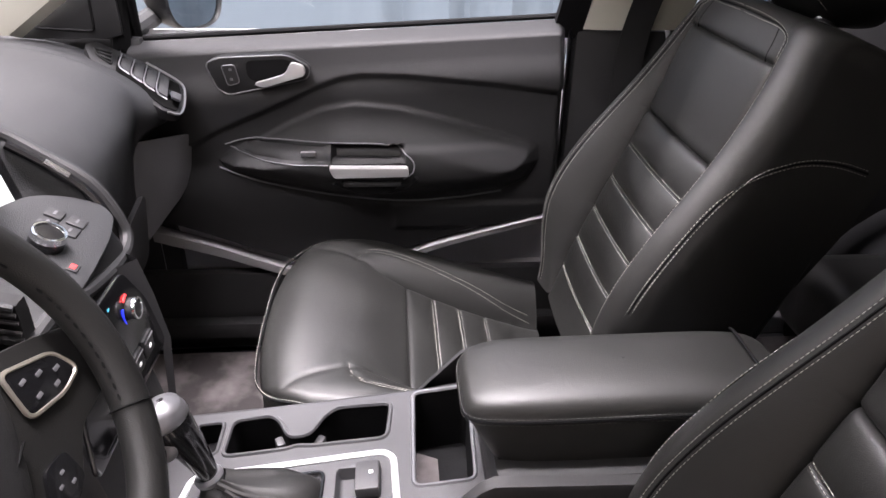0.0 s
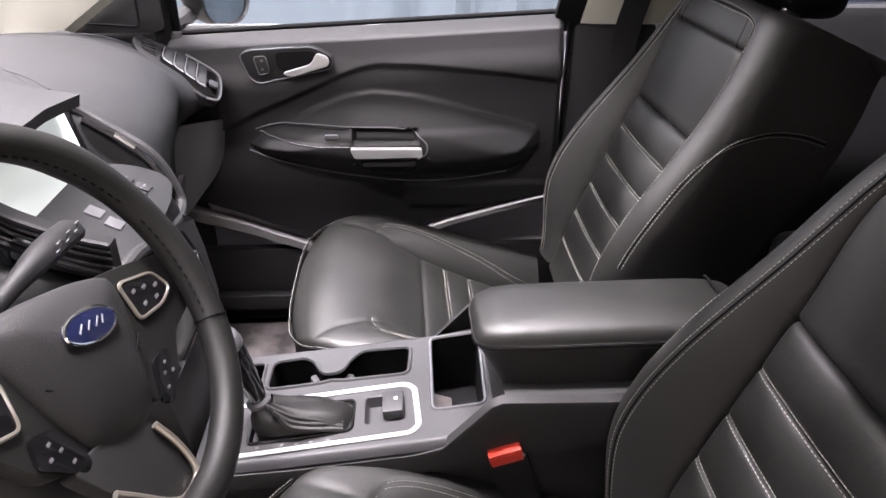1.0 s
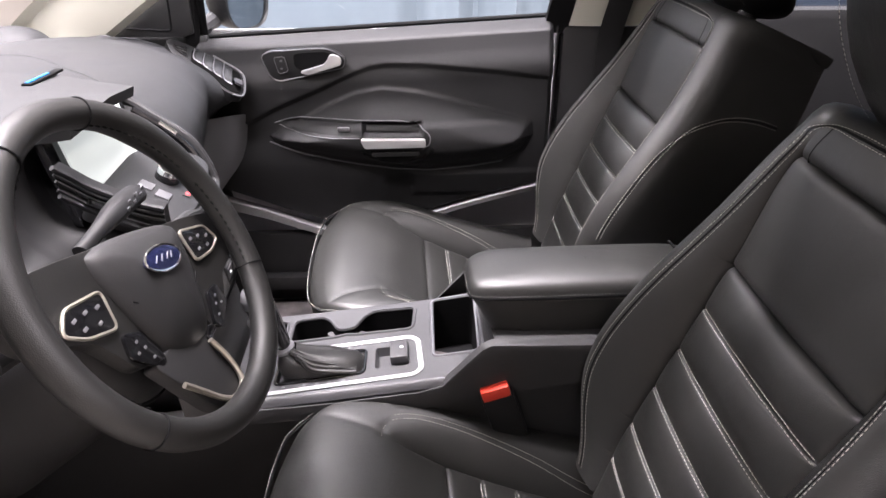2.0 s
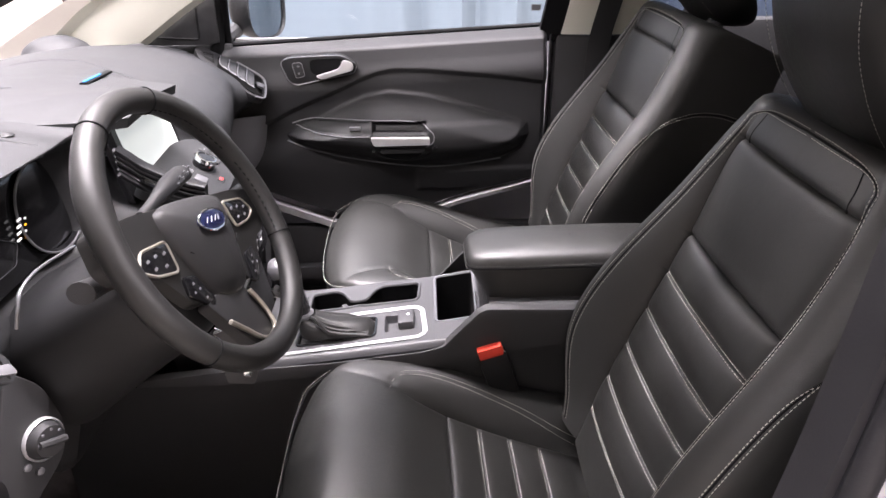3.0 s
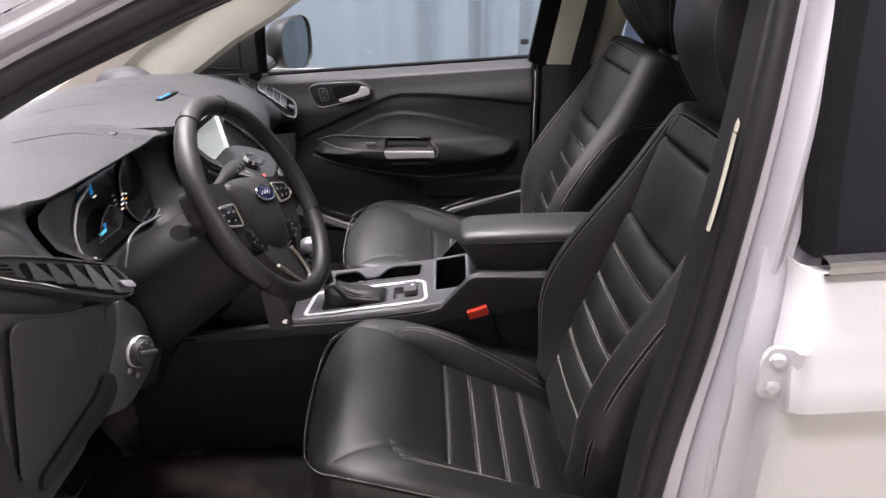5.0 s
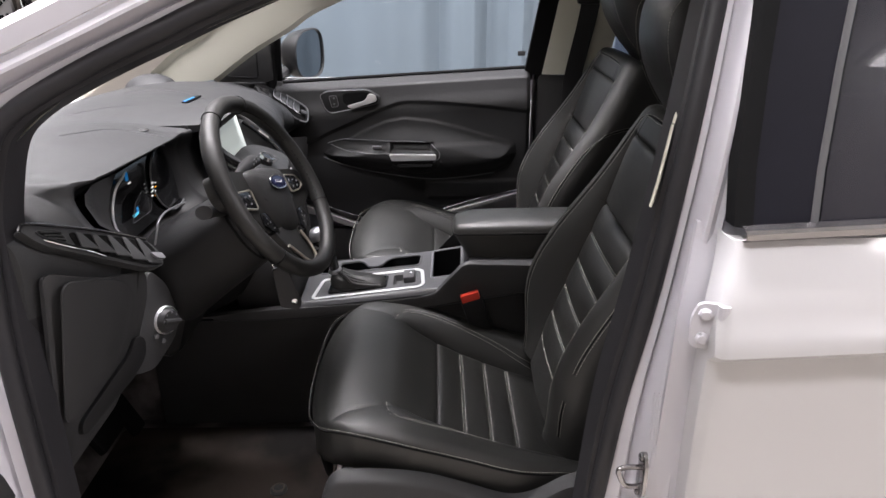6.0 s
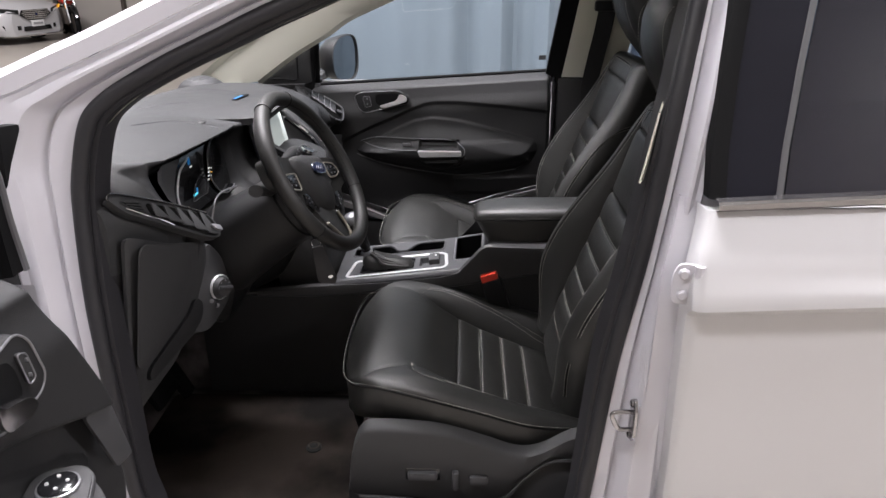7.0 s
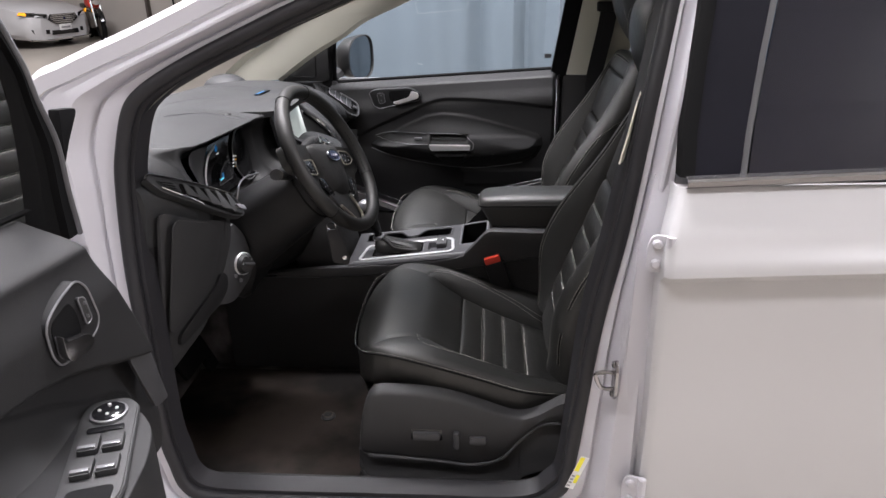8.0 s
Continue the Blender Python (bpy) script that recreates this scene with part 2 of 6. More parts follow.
def inside(X, Y, loop):
    r = np.zeros(np.shape(X), bool)
    n = len(loop)
    for i in range(n):
        (a, b), (c, d) = loop[i], loop[(i + 1) % n]
        hit = ((b > Y) != (d > Y)) & (X < (c - a) * (Y - b) / (d - b + 1e-12) + a)
        r ^= hit
    return r


def stitches(pts, normals, r=0.00062, dash=0.0042, gap=0.0018, lift=0.0004):
    """Short thread dashes along a line lying on a surface."""
    p = np.array(pts, float)
    nn = np.array(normals, float)
    L = np.concatenate([[0], np.cumsum(np.linalg.norm(np.diff(p, axis=0), axis=1))])
    v, f = [], []
    s = 0.0
    while s + dash < L[-1]:
        a = np.array([np.interp(s, L, p[:, k]) for k in range(3)])
        b = np.array([np.interp(s + dash, L, p[:, k]) for k in range(3)])
        n = np.array([np.interp(s, L, nn[:, k]) for k in range(3)])
        n /= np.linalg.norm(n) + 1e-9
        d = (b - a) / (np.linalg.norm(b - a) + 1e-9)
        w = np.cross(d, n)
        k = len(v)
        a, b = a + n * lift, b + n * lift
        for q, e in ((a, 0.5), ((a + b) / 2, 1.0), (b, 0.5)):
            v += [q + w * r * e, q + n * r * e, q - w * r * e, q - n * r * e]
        for i in (0, 4):
            for j in range(4):
                j2 = (j + 1) % 4
                f.append((k + i + j, k + i + j2, k + i + 4 + j2, k + i + 4 + j))
        f += [(k, k + 3, k + 2, k + 1), (k + 8, k + 9, k + 10, k + 11)]
        s += dash + gap
    return v, f


# ---------- garage ----------
def room():
    part("floor", box((-2, 4, -0.05), (26, 26, 0.1)), CONCRETE).name = "floor"
    tagged(bpy.data.objects["floor"], "smooth beige concrete garage floor", "floor", kind="structure")
    walls = [("wall_north", (-2, 15.2, 2.6), (26, 0.2, 5.2)), ("wall_south", (-2, -8.6, 2.6), (26, 0.2, 5.2)),
             ("wall_west", (-14.6, 3.3, 2.6), (0.2, 23.6, 5.2)), ("wall_east", (10.6, 3.3, 2.6), (0.2, 23.6, 5.2))]
    for n, c, s in walls:
        tagged(part(n, box(c, s), WALL), "plain grey painted garage wall", "wall", kind="structure")
    tagged(part("ceiling", box((-2, 3.3, 5.25), (26, 24, 0.1)), CEIL), "pale flat garage ceiling", "ceiling", kind="structure")
    for x, y, watts in LAMPS:
        t = thing("ceiling_light", (x, y, 5.2), "long white ceiling light, unseen and added for its light", "ceiling light", "garage ceiling lights")
        part("housing", box((x, y, 5.16), (2.6, 0.5, 0.08), 0.01), CEIL, t)
        part("tube", box((x, y, 5.11), (2.45, 0.36, 0.02), 0.006), LED, t)
        d = bpy.data.lights.new("lamp", "AREA")
        d.shape, d.size, d.size_y, d.energy, d.color = "RECTANGLE", 2.4, 0.34, watts, LAMP_COLOR
        o = new("lamp", d)
        o.location = (x, y, 5.08)
    # wall posts
    for x, w in ((-9.35, 0.16), (-8.0, 0.07)):
        tagged(part("wall_post", box((x, 15.02, 2.5), (w, 0.14, 5.0), 0.01), STEEL), "dark steel post standing against the wall", "post", "wall posts")
    # wall cables
    for x0, s in ((-7.35, 1.0), (-6.3, 0.8), (-6.18, 0.9)):
        pts = curve([(x0, 15.05, 4.6), (x0 + 0.05, 15.05, 2.6), (x0 + 0.12 * s, 15.04, 1.9), (x0 - 0.04, 15.03, 1.2), (x0 + 0.02, 15.03, 0.5)], 8)
        tagged(part("wall_cable", tube(pts, 0.022, 6), RUBBER), "black cable hanging down the wall", "cable", "wall cables")


def curtain():
    t = thing("curtain", (1.8, 2.45, 0), "long blue-grey curtain hanging in soft folds", "curtain")
    rng = random.Random(3)
    xs = np.arange(-1.3, 6.5, 0.025)
    ph, y = 0.0, []
    for x in xs:
        ph += 0.025 * (14 + 7 * math.sin(x * 1.7) + 3 * math.sin(x * 5.1))
        y.append(0.045 * math.sin(ph) + 0.02 * math.sin(2.3 * ph + 1))
    rows = [[(x, 2.45 + d * (0.75 + 0.25 * z / 4), z) for x, d in zip(xs, y)] for z in np.linspace(0.03, 4.4, 12)]
    part("cloth", shell(rows, (0, 0.012, 0)), CURTAIN, t)
    part("rail", tube([(-1.4, 2.45, 4.45), (6.6, 2.45, 4.45)], 0.03), STEEL, t)
    for x in (-1.3, 6.5):
        part("rail_post", tube([(x, 2.53, 0), (x, 2.53, 4.45)], 0.03), STEEL, t)


# ---------- car shell ----------
SEAL = [(-.30, .378), (-.444, .385), (-.491, .411), (-.508, .47), (-.522, .558), (-.529, .815), (-.533, .95), (-.529, 1.089), (-.521, 1.153), (-.498, 1.231),
        (-.468, 1.266), (-.416, 1.298), (-.351, 1.331), (-.266, 1.369), (-.179, 1.407), (-.02, 1.465), (.16, 1.51), (.36, 1.53), (.47, 1.52),
        (.505, 1.47), (.492, 1.407), (.458, 1.234), (.424, 1.011), (.388, .829), (.365, .638), (.345, .471), (.323, .423), (.25, .383), (0, .378)]
EDGE = [(-.30, .338), (-.46, .333), (-.55, .36), (-.59, .47), (-.61, .563), (-.62, .836), (-.63, .97), (-.65, 1.12), (-.67, 1.20), (-.64, 1.262),
        (-.585, 1.287), (-.528, 1.311), (-.46, 1.338), (-.38, 1.373), (-.29, 1.413), (-.10, 1.49), (.14, 1.555), (.36, 1.58), (.50, 1.575),
        (.555, 1.51), (.545, 1.41), (.52, 1.25), (.49, 1.04), (.475, .87), (.47, .66), (.47, .50), (.465, .42), (.40, .338), (0, .333)]


def side_y(z):
    return float(np.interp(z, [.4, .64, .83, 1.01, 1.23, 1.41, 1.55], [-.80, -.79, -.78, -.76, -.73, -.67, -.62]))


def skin_y(z):
    """The driver's side of the body, outside, by height."""
    return float(np.interp(z, [.30, .42, .60, .80, .955, .972, .985, 1.05, 1.12, 1.5], [-.815, -.856, -.864, -.866, -.872, -.893, -.891, -.868, -.832, -.705]))


def car_shell():
    t = thing("car_body", (0, 0, 0.3), "white car body with an open front doorway", "car body")
    S = curve([(x, side_y(z), z) for x, z in SEAL], 5, True)
    E = curve([(x, min(side_y(z) - 0.045, -0.5), z) for x, z in EDGE], 5, True)
    S, E = np.array(S), np.array(E)
    loops = []
    for k, dy in ((0, 0.03), (0.0, 0.0), (0.05, -0.008), (0.27, -0.013), (0.30, -0.010), (0.325, -0.002), (0.35, -0.003), (0.42, -0.014), (0.5, -0.032), (0.57, -0.040), (0.66, -0.041), (0.80, -0.036), (0.93, -0.040), (1.0, -0.034)):
        L = S * (1 - k) + E * k
        L[:, 1] = S[:, 1] * (1 - k) + (E[:, 1] + 0.045) * k + dy
        loops.append(L)
    v, f = grid(np.array(loops), False, True)
    part("door_frame", (v, f), JAMB, t, "white painted door frame")
    # rubber seal, a soft lip and a carrier
    c = np.array([-0.03, -0.8, 0.95])
    d = S - c
    d[:, 1] = 0
    d /= np.linalg.norm(d, axis=1)[:, None]
    part("door_seal", tube(S - d * 0.006 + np.array([0, -0.006, 0]), 0.0135, 12, True), SEALING, t, "black rubber door seal")
    part("seal_carrier", grid(np.array([S - d * 0.004 + [0, 0.0, 0], S - d * 0.026 + [0, 0.004, 0], S - d * 0.030 + [0, 0.02, 0], S - d * 0.033 + [0, 0.045, 0]]), False, True), SEALING, t)
    # pillar and fender outside
    up = E[38:88]
    out = up + np.array([-0.022, 0.032, 0.034])
    part("pillar_skin", grid(np.array([up + [0, .002, 0], up * 0.5 + out * 0.5 + [0, -.012, .006], out])), JAMB, t)
    z = np.linspace(0.36, 1.06, 14)
    fx = [(-0.605, 0), (-0.62, -0.012), (-0.8, -0.02), (-1.2, -0.015), (-1.7, 0.05)]
    rows = [[(x - max(0, q - 1.0) * 0.3, skin_y(q) + dy + (0.06 if q > 1.04 else 0), q + (0.03 if x < -0.7 else 0.0)) for q in z] for x, dy in fx]
    part("fender", shell(rows, (0, 0.01, 0)), PAINT, t)
    hood = [[(x, y, 1.06 - 0.10 * (y / 0.8) ** 4 - 0.10 * max(0, -x - 1.1) ** 1.5) for y in np.linspace(-0.8, 0.8, 15)] for x in (-0.98, -1.1, -1.3, -1.5, -1.7, -1.85)]
    part("hood", shell(hood, (0, 0, -0.02)), PAINT, t)
    # roof and lining
    def roof(dz, x0, x1, y0, y1):
        return [[(x, y, 1.60 + dz - 0.09 * abs(y / 0.62) ** 2.6 - 0.06 * ((x - 0.7) / 1.0) ** 2) for y in np.linspace(y0, y1, 9)] for x in np.linspace(x0, x1, 9)]
    # unseen glazed opening over the front seats, added to pass lamp light inside
    for x0, x1, y0, y1 in ((-.18, -.10, -.67, .67), (.31, 2.2, -.67, .67), (-.10, .31, -.67, -.06), (-.10, .31, .52, .67)):
        part("roof", shell(roof(0.05, x0, x1, y0, y1), (0, 0, -0.01)), PAINT, t)
        part("headliner", shell(roof(0.0, x0, x1, y0, y1), (0, 0, 0.01)), BEIGE, t)
    g = part("light_opening_glass", grid(roof(0.045, -.10, .31, -.06, .52)), GLASS, t)
    g.visible_shadow = False
    ws = [[(-1.14 + 0.98 * k, y * (1 - 0.13 * k), 1.04 + 0.48 * k + 0.03 * math.sin(math.pi * k) - 0.05 * (y / .72) ** 2) for y in np.linspace(-0.74, 0.74, 11)] for k in np.linspace(0, 1, 9)]
    w = part("windshield", grid(ws), GLASS, t)
    w.visible_shadow = False
    # inner faces of the front pillars
    for s in (-1, 1):
        a = curve([(-.88, s * .73, 1.045), (-.75, s * .725, 1.15), (-.655, s * .715, 1.205), (-.53, s * .70, 1.29), (-.39, s * .68, 1.357), (-.15, s * .64, 1.455), (.0, s * .61, 1.52)], 5)
        b = curve([(-.648, s * .715, 1.068), (-.51, s * .712, 1.162), (-.38, s * .708, 1.235), (-.30, s * .702, 1.287), (-.16, s * .69, 1.347), (.02, s * .665, 1.425), (.14, s * .64, 1.49)], 5)
        if s < 0:
            b = curve([(-.545, -.70, 1.10), (-.50, -.70, 1.21), (-.39, -.672, 1.30), (-.24, -.645, 1.365), (-.02, -.60, 1.445), (.10, -.58, 1.48)], 5)
            a = [np.array(p) + [-.055, .070, .004] for p in b]
        rows = [np.array(a) + [-.03, -s * .03, .0], np.array(a) + [0, -s * .004, 0], np.array(a) * .5 + np.array(b) * .5 + [0, -s * .022, .0], np.array(b) + [0, -s * .006, 0], np.array(b) + [.01, s * .02, -.01]]
        part("pillar_trim", grid(rows), BEIGE, t, "pale beige pillar trim")
    # floor pan, sills
    part("carpet", box((0.35, 0, 0.285), (2.7, 1.44, 0.03), 0.01), CARPET, t, "black floor carpet")
    part("firewall", box((-0.98, 0, 0.62), (0.05, 1.5, 0.8), 0.01), CARPET, t)
    part("toe_board", box((-0.84, 0, 0.40), (0.30, 1.44, 0.03), 0, pose(0, 0, 0, 0, 35, 0)), CARPET, t)
    for s in (-1, 1):
        part("sill_plate", box((-0.03, s * 0.765, 0.362), (1.0, 0.10, 0.045), 0.012), PLASTIC, t, "black plastic sill plate")
        part("sill", box((0.3, s * 0.83, 0.31), (2.4, 0.10, 0.13), 0.03), PAINT, t)
        part("kick_panel", box((-0.75, s * 0.735, 0.56), (0.36, 0.05, 0.5), 0.02), PLASTIC, t)
    part("kick_panel", box((-.66, .79, .74), (.46, .03, .62), .01), PLASTIC, t)
    for st, m, l in (((( .392, -.752, 1.135), (.402, -.742, 1.17), (.412, -.728, 1.205), (.423, -.711, 1.240)), BEIGE, "pale beige pillar trim"), (((.424, -.710, 1.242), (.44, -.686, 1.28), (.457, -.662, 1.315), (.50, -.60, 1.44), (.53, -.56, 1.52)), BEIGE, "pale beige pillar trim")):
        P = [[(x + .011 + dx, y + dy, z) for dx, dy in ((0, -.004), (.001, .001), (.003, .004), (.006, .010), (.010, .018))] for x, y, z in st]
        part("pillar_trim", shell(P, (0.002, -0.004, 0)), m, t, l)
    part("pillar_flange", shell([[(x + .03 * smooth(1.0, 1.12, q), skin_y(q) + .040 + (.016 if q > .96 else 0), q) for q in np.linspace(.34, 1.12, 14)] for x in (.435, .47, .505)], (0, .008, 0)), JAMB, t)
    part("pillar_lower_trim", box((.505, -.735, .78), (.14, .03, .68), .012), PLASTIC, t)
    part("rear_bulkhead", box((2.15, 0, 0.9), (0.04, 1.4, 1.25), 0.01), CARPET, t)
    part("underbody", box((0.1, 0, 0.23), (3.6, 1.6, 0.06), 0.01), RUBBER, t)
    # far side wall of the body: pillar, rear door
    part("pillar_lower_trim", box((0.56, 0.80, 0.76), (0.20, 0.06, 0.62), 0.02), PLASTIC, t)
    for x0, x1 in ((0.475, 0.69),):
        P = [[(x + k * 0.06, 0.775 - 0.33 * max(0, z - 1.06) - 0.012 * math.sin(math.pi * q), z) for q, x in ((0, x0), (.2, x0 + .03), (.5, (x0 + x1) / 2), (.8, x1 - .03), (1, x1))] for k, z in ((0, 1.07), (.3, 1.2), (.6, 1.34), (1, 1.52))]
        part("pillar_trim", shell(P, (0, 0.02, 0)), BEIGE, t, "pale beige pillar trim")
        P = [[(x + k * 0.06, 0.782 - 0.33 * max(0, z - 1.06), z) for x in (x0 - .062, x0 - .03, x0 + .004)] for k, z in ((-.02, 1.05), (.3, 1.2), (.6, 1.34), (1, 1.52))]
        part("pillar_seal", shell(P, (0, 0.02, 0)), RUBBER, t, "black rubber door seal")
    part("rear_door_trim", box((1.15, 0.80, 0.72), (0.98, 0.06, 0.78), 0.03), PLASTIC, t)
    part("side_wall", box((1.95, 0.80, 0.95), (0.5, 0.05, 1.2), 0.02), PLASTIC, t)
    part("side_wall", box((1.95, -0.80, 0.95), (0.5, 0.05, 1.2), 0.02), PLASTIC, t)
    rw = [[(x, 0.80 - 0.33 * (z - 1.08), z) for x in (0.72, 1.15, 1.62)] for z in (1.11, 1.3, 1.5)]
    g = part("rear_window", grid(rw), TINT, t)
    g.visible_shadow = False
    for x in (-1.28, 1.46):
        for s in (-1, 1):
            wh = part("wheel", lathe([(.24, -.10), (.33, -.10), (.345, -.07), (.345, .07), (.33, .10), (.24, .10), (.23, .07)], (x, s * .70, .345), (0, s, 0), 32), RUBBER, t, "black tyre")
            part("wheel_rim", lathe([(.23, .06), (.22, .085), (.06, .09), (0, .09)], (x, s * .70, .345), (0, s, 0), 24), SILVER, wh)
    part("front_bumper", box((-1.84, 0, .58), (.14, 1.60, .56), .06), PAINT, t)
    part("tailgate", box((2.22, 0, .95), (.08, 1.52, 1.0), .04), PAINT, t)
    up_ = curve([(-.47, 0, .640), (-.431, 0, .626), (-.33, 0, .592), (-.239, 0, .555), (-.135, 0, .519), (-.02, 0, .508), (.06, 0, .548), (.12, 0, .572), (.202, 0, .599), (.377, 0, .645), (.46, 0, .664)], 4)
    part("body_flange", shell([[(p[0], .728 + dy, p[2] - q * np.interp(p[0], [-.47, -.3, .0, .46], [.034, .028, .018, .013])) for p in up_] for q, dy in ((1.0, .004), (.9, 0), (.1, 0), (0, .006))], (0, 0.02, 0)), JAMB_SHADE, t, "white sill flange with the shade under the door in its tone")
    part("sill_wall", box((0.0, 0.762, 0.40), (1.1, 0.03, 0.22), 0.01), PLASTIC, t)
    return t


def b_pillar_details():
    # striker
    t = thing("door_striker", (.37, -.83, .70), "chrome door striker loop bolted to the pillar", "door striker")
    c = V(.418, -.836, .735)
    part("base_plate", prism(rounded([c + V(0, -.006, .046), c + V(0, .014, .032), c + V(0, .017, -.028), c + V(0, -.004, -.046), c + V(0, -.019, -.026), c + V(0, -.019, .026)], .009), (-.006, 0, 0), .0015), DARK_CHROME, t)
    part("loop", tube(curve([c + V(0, -.004, .016), c + V(-.024, -.006, .019), c + V(-.040, -.006, .014), c + V(-.038, -.006, .002), c + V(-.030, -.006, -.014), c + V(-.018, -.006, -.018), c + V(0, -.004, -.018)], 6), 0.0042, 8), DARK_CHROME, t)
    for dz in (-.032, .032):
        part("bolt", lathe([(.007, 0), (.007, .004), (.004, .006)], c + V(-.005, .0, dz), (-1, 0, 0), 8), DARK_CHROME, t)
    # labels
    lab = thing("safety_label", (.345, -.826, .50), "yellow and white warning label on the door frame", "label")
    o = np.array([.352, -.832, .515])
    u, w = np.array([.027, -.011, .09]), np.array([.020, -.008, .0])
    def flat(a0, a1, b0, b1, lift):
        n = np.array([-.3, -1, .05]) * lift
        return [o + u * a + w * b + n for a, b in ((a0, b0), (a0, b1), (a1, b1), (a1, b0))], [(0, 1, 2, 3)]
    part("paper", flat(-.55, .45, -.05, .75, .004), PAPER, lab)
    part("yellow_band", flat(.0, .42, .0, .4, .005), YELLOW, lab)
    part("yellow_band", flat(-.35, -.1, .4, .72, .005), YELLOW, lab)
    for k in range(4):
        part("print_bar", flat(-.48 + k * .1, -.43 + k * .1, .02, .32, .0055), INK, lab)
    st = thing("pillar_sticker", (.40, -.82, .86), "faint grey print on the white pillar", "sticker")
    for k in range(4):
        x = .415 + .0035 * k
        part("print_bar", tube([(x + .002, -.834, .880 - .006 * (k % 2)), (x + .005, -.834, .795 + .008 * (k % 3))], .0007, 5), FAINT, st)


def rear_door():
    t = thing("rear_door", (.47, -.87, .4), "closed white rear door with dark tinted window", "car door")
    z = np.concatenate([np.linspace(.36, .94, 14), [.955, .963, .968, .972, .978, .985], np.linspace(1.0, 1.115, 8)])
    xs = np.concatenate([[.474, .476, .482, .492], np.linspace(.52, 1.55, 12)])
    def fx(x, q):
        k = max(0.0, 1 - (x - .474) / .05)
        return x + k * (.022 * smooth(1.0, 1.12, q) - .008 * smooth(.6, .95, q) + .002)
    edge = {0: .030, 1: .008, 2: .002, 3: 0.0}
    rows = [[(fx(x, q), skin_y(q) - 0.006 * smooth(.5, 1.3, x) + edge.get(i, 0), q + (0.018 * (x - .47) if q > 1.0 else 0.045 * (x - .47) * smooth(.9, .97, q))) for q in z] for i, x in enumerate(xs)]
    part("panel", shell(rows, (0, 0.02, 0)), PAINT, t, "white painted door panel")
    bel = [(x, -.838 - .004 * smooth(.5, 1.3, x), 1.123 + .05 * (x - .5)) for x in np.linspace(.503, 1.55, 10)]
    R = [[np.array(p) + q for p in bel] for q in ([0, .012, .010], [0, -.003, .008], [0, -.007, .004], [0, -.007, -.004], [0, -.002, -.008], [0, .012, -.008])]
    part("belt_strip", grid(R), DARK_CHROME, t, "bright chrome strip below the window")
    def gy(q):
        return -.822 + .34 * (q - 1.12)
    fr = [(.505, 1.13), (.507, 1.2), (.520, 1.32), (.540, 1.46), (.56, 1.55)]
    part("front_frame", grid([[(x + dx, gy(q) + dy, q) for x, q in fr] for dx, dy in ((-.012, .02), (-.010, -.004), (0, -.008), (.014, -.006), (.016, .008))]), RUBBER, t, "black window frame")
    part("black_panel", shell([[(x + k + (.005 * i if k > .08 else 0), gy(q) - .002, q + .02 * k) for i, (x, q) in enumerate(fr)] for k in (.012, .05, .092)], (0, .006, 0)), BLACKOUT, t)
    part("divider", grid([[(x + .088 + dx + .005 * i, gy(q) + dy, q) for i, (x, q) in enumerate(fr)] for dx, dy in ((0, .0), (.002, -.004), (.006, -.005), (.011, -.004), (.013, 0))]), DIVIDER, t, "dark grey window divider bar")
    g = part("window_pane", shell([[(x + k + .104 + .005 * i, gy(q), q + .02 * k) for i, (x, q) in enumerate(fr)] for k in (0, .3, .6, .95)], (0, .004, 0)), PRIVACY, t, "dark tinted window pane")
    for x, z in ((.462, 1.005), (.462, .49)):
        h = part("hinge", prism(rounded([(x - .016, -.852, z - .034), (x + .02, -.862, z - .034), (x + .02, -.862, z + .034), (x - .010, -.852, z + .034), (x - .018, -.85, z + .01)], .010), (0, -.006, 0), .002), JAMB, t, "white painted hinge")
        for dz in (-.018, .018):
            part("bolt", lathe([(.009, 0), (.009, .004), (.006, .007)], (x - .002, -.860, z + dz), (-.2, -1, 0), 8), JAMB, h)
        part("knuckle", tube([(x + .018, -.868, z - .03), (x + .018, -.868, z + .034)], .008, 10), JAMB, h)
    part("inner_trim", box((1.05, -.81, .75), (1.05, .05, .72), .02), PLASTIC, t)


def dome_light():
    t = thing("dome_light", (-.03, 0, 1.545), "small lit map light in the roof lining", "lamp")
    part("housing", box((-.03, 0, 1.545), (.16, .20, .03), .012), BEIGE, t)
    part("lens", box((-.03, 0, 1.527), (.08, .12, .008), .003), LED, t)
    d = bpy.data.lights.new("map_lamp", "AREA")
    d.shape, d.size, d.size_y, d.energy, d.color = "RECTANGLE", .12, .14, DOME, (1.0, .92, .82)
    o = new("map_lamp", d)
    o.location = (-.03, 0, 1.518)


# ---------- doors ----------
RIDGE = [(-.05, .77), (.06, .815), (.13, .850), (.20, .886), (.29, .924), (.388, .967), (.44, .984), (.48, .990), (.57, .989), (.64, .984), (.77, .973), (.90, .956), (.95, .95)]
POD = [(.178, .815), (.20, .79), (.26, .768), (.33, .75), (.406, .735), (.50, .722), (.595, .718), (.70, .725), (.78, .74), (.835, .765), (.858, .81), (.852, .845),
       (.84, .855), (.74, .882), (.65, .908), (.56, .93), (.467, .940), (.40, .928), (.33, .898), (.26, .86), (.21, .84)]


def sill_z(u):
    return 1.038 + 0.055 * np.asarray(u)


RIDGE_OPEN = [(.05, .84), (.193, .888), (.267, .92), (.317, .937), (.369, .947), (.45, .952), (.70, .94), (.95, .92)]


def sill_open(u):
    return 1.118 + 0.01 * np.asarray(u)


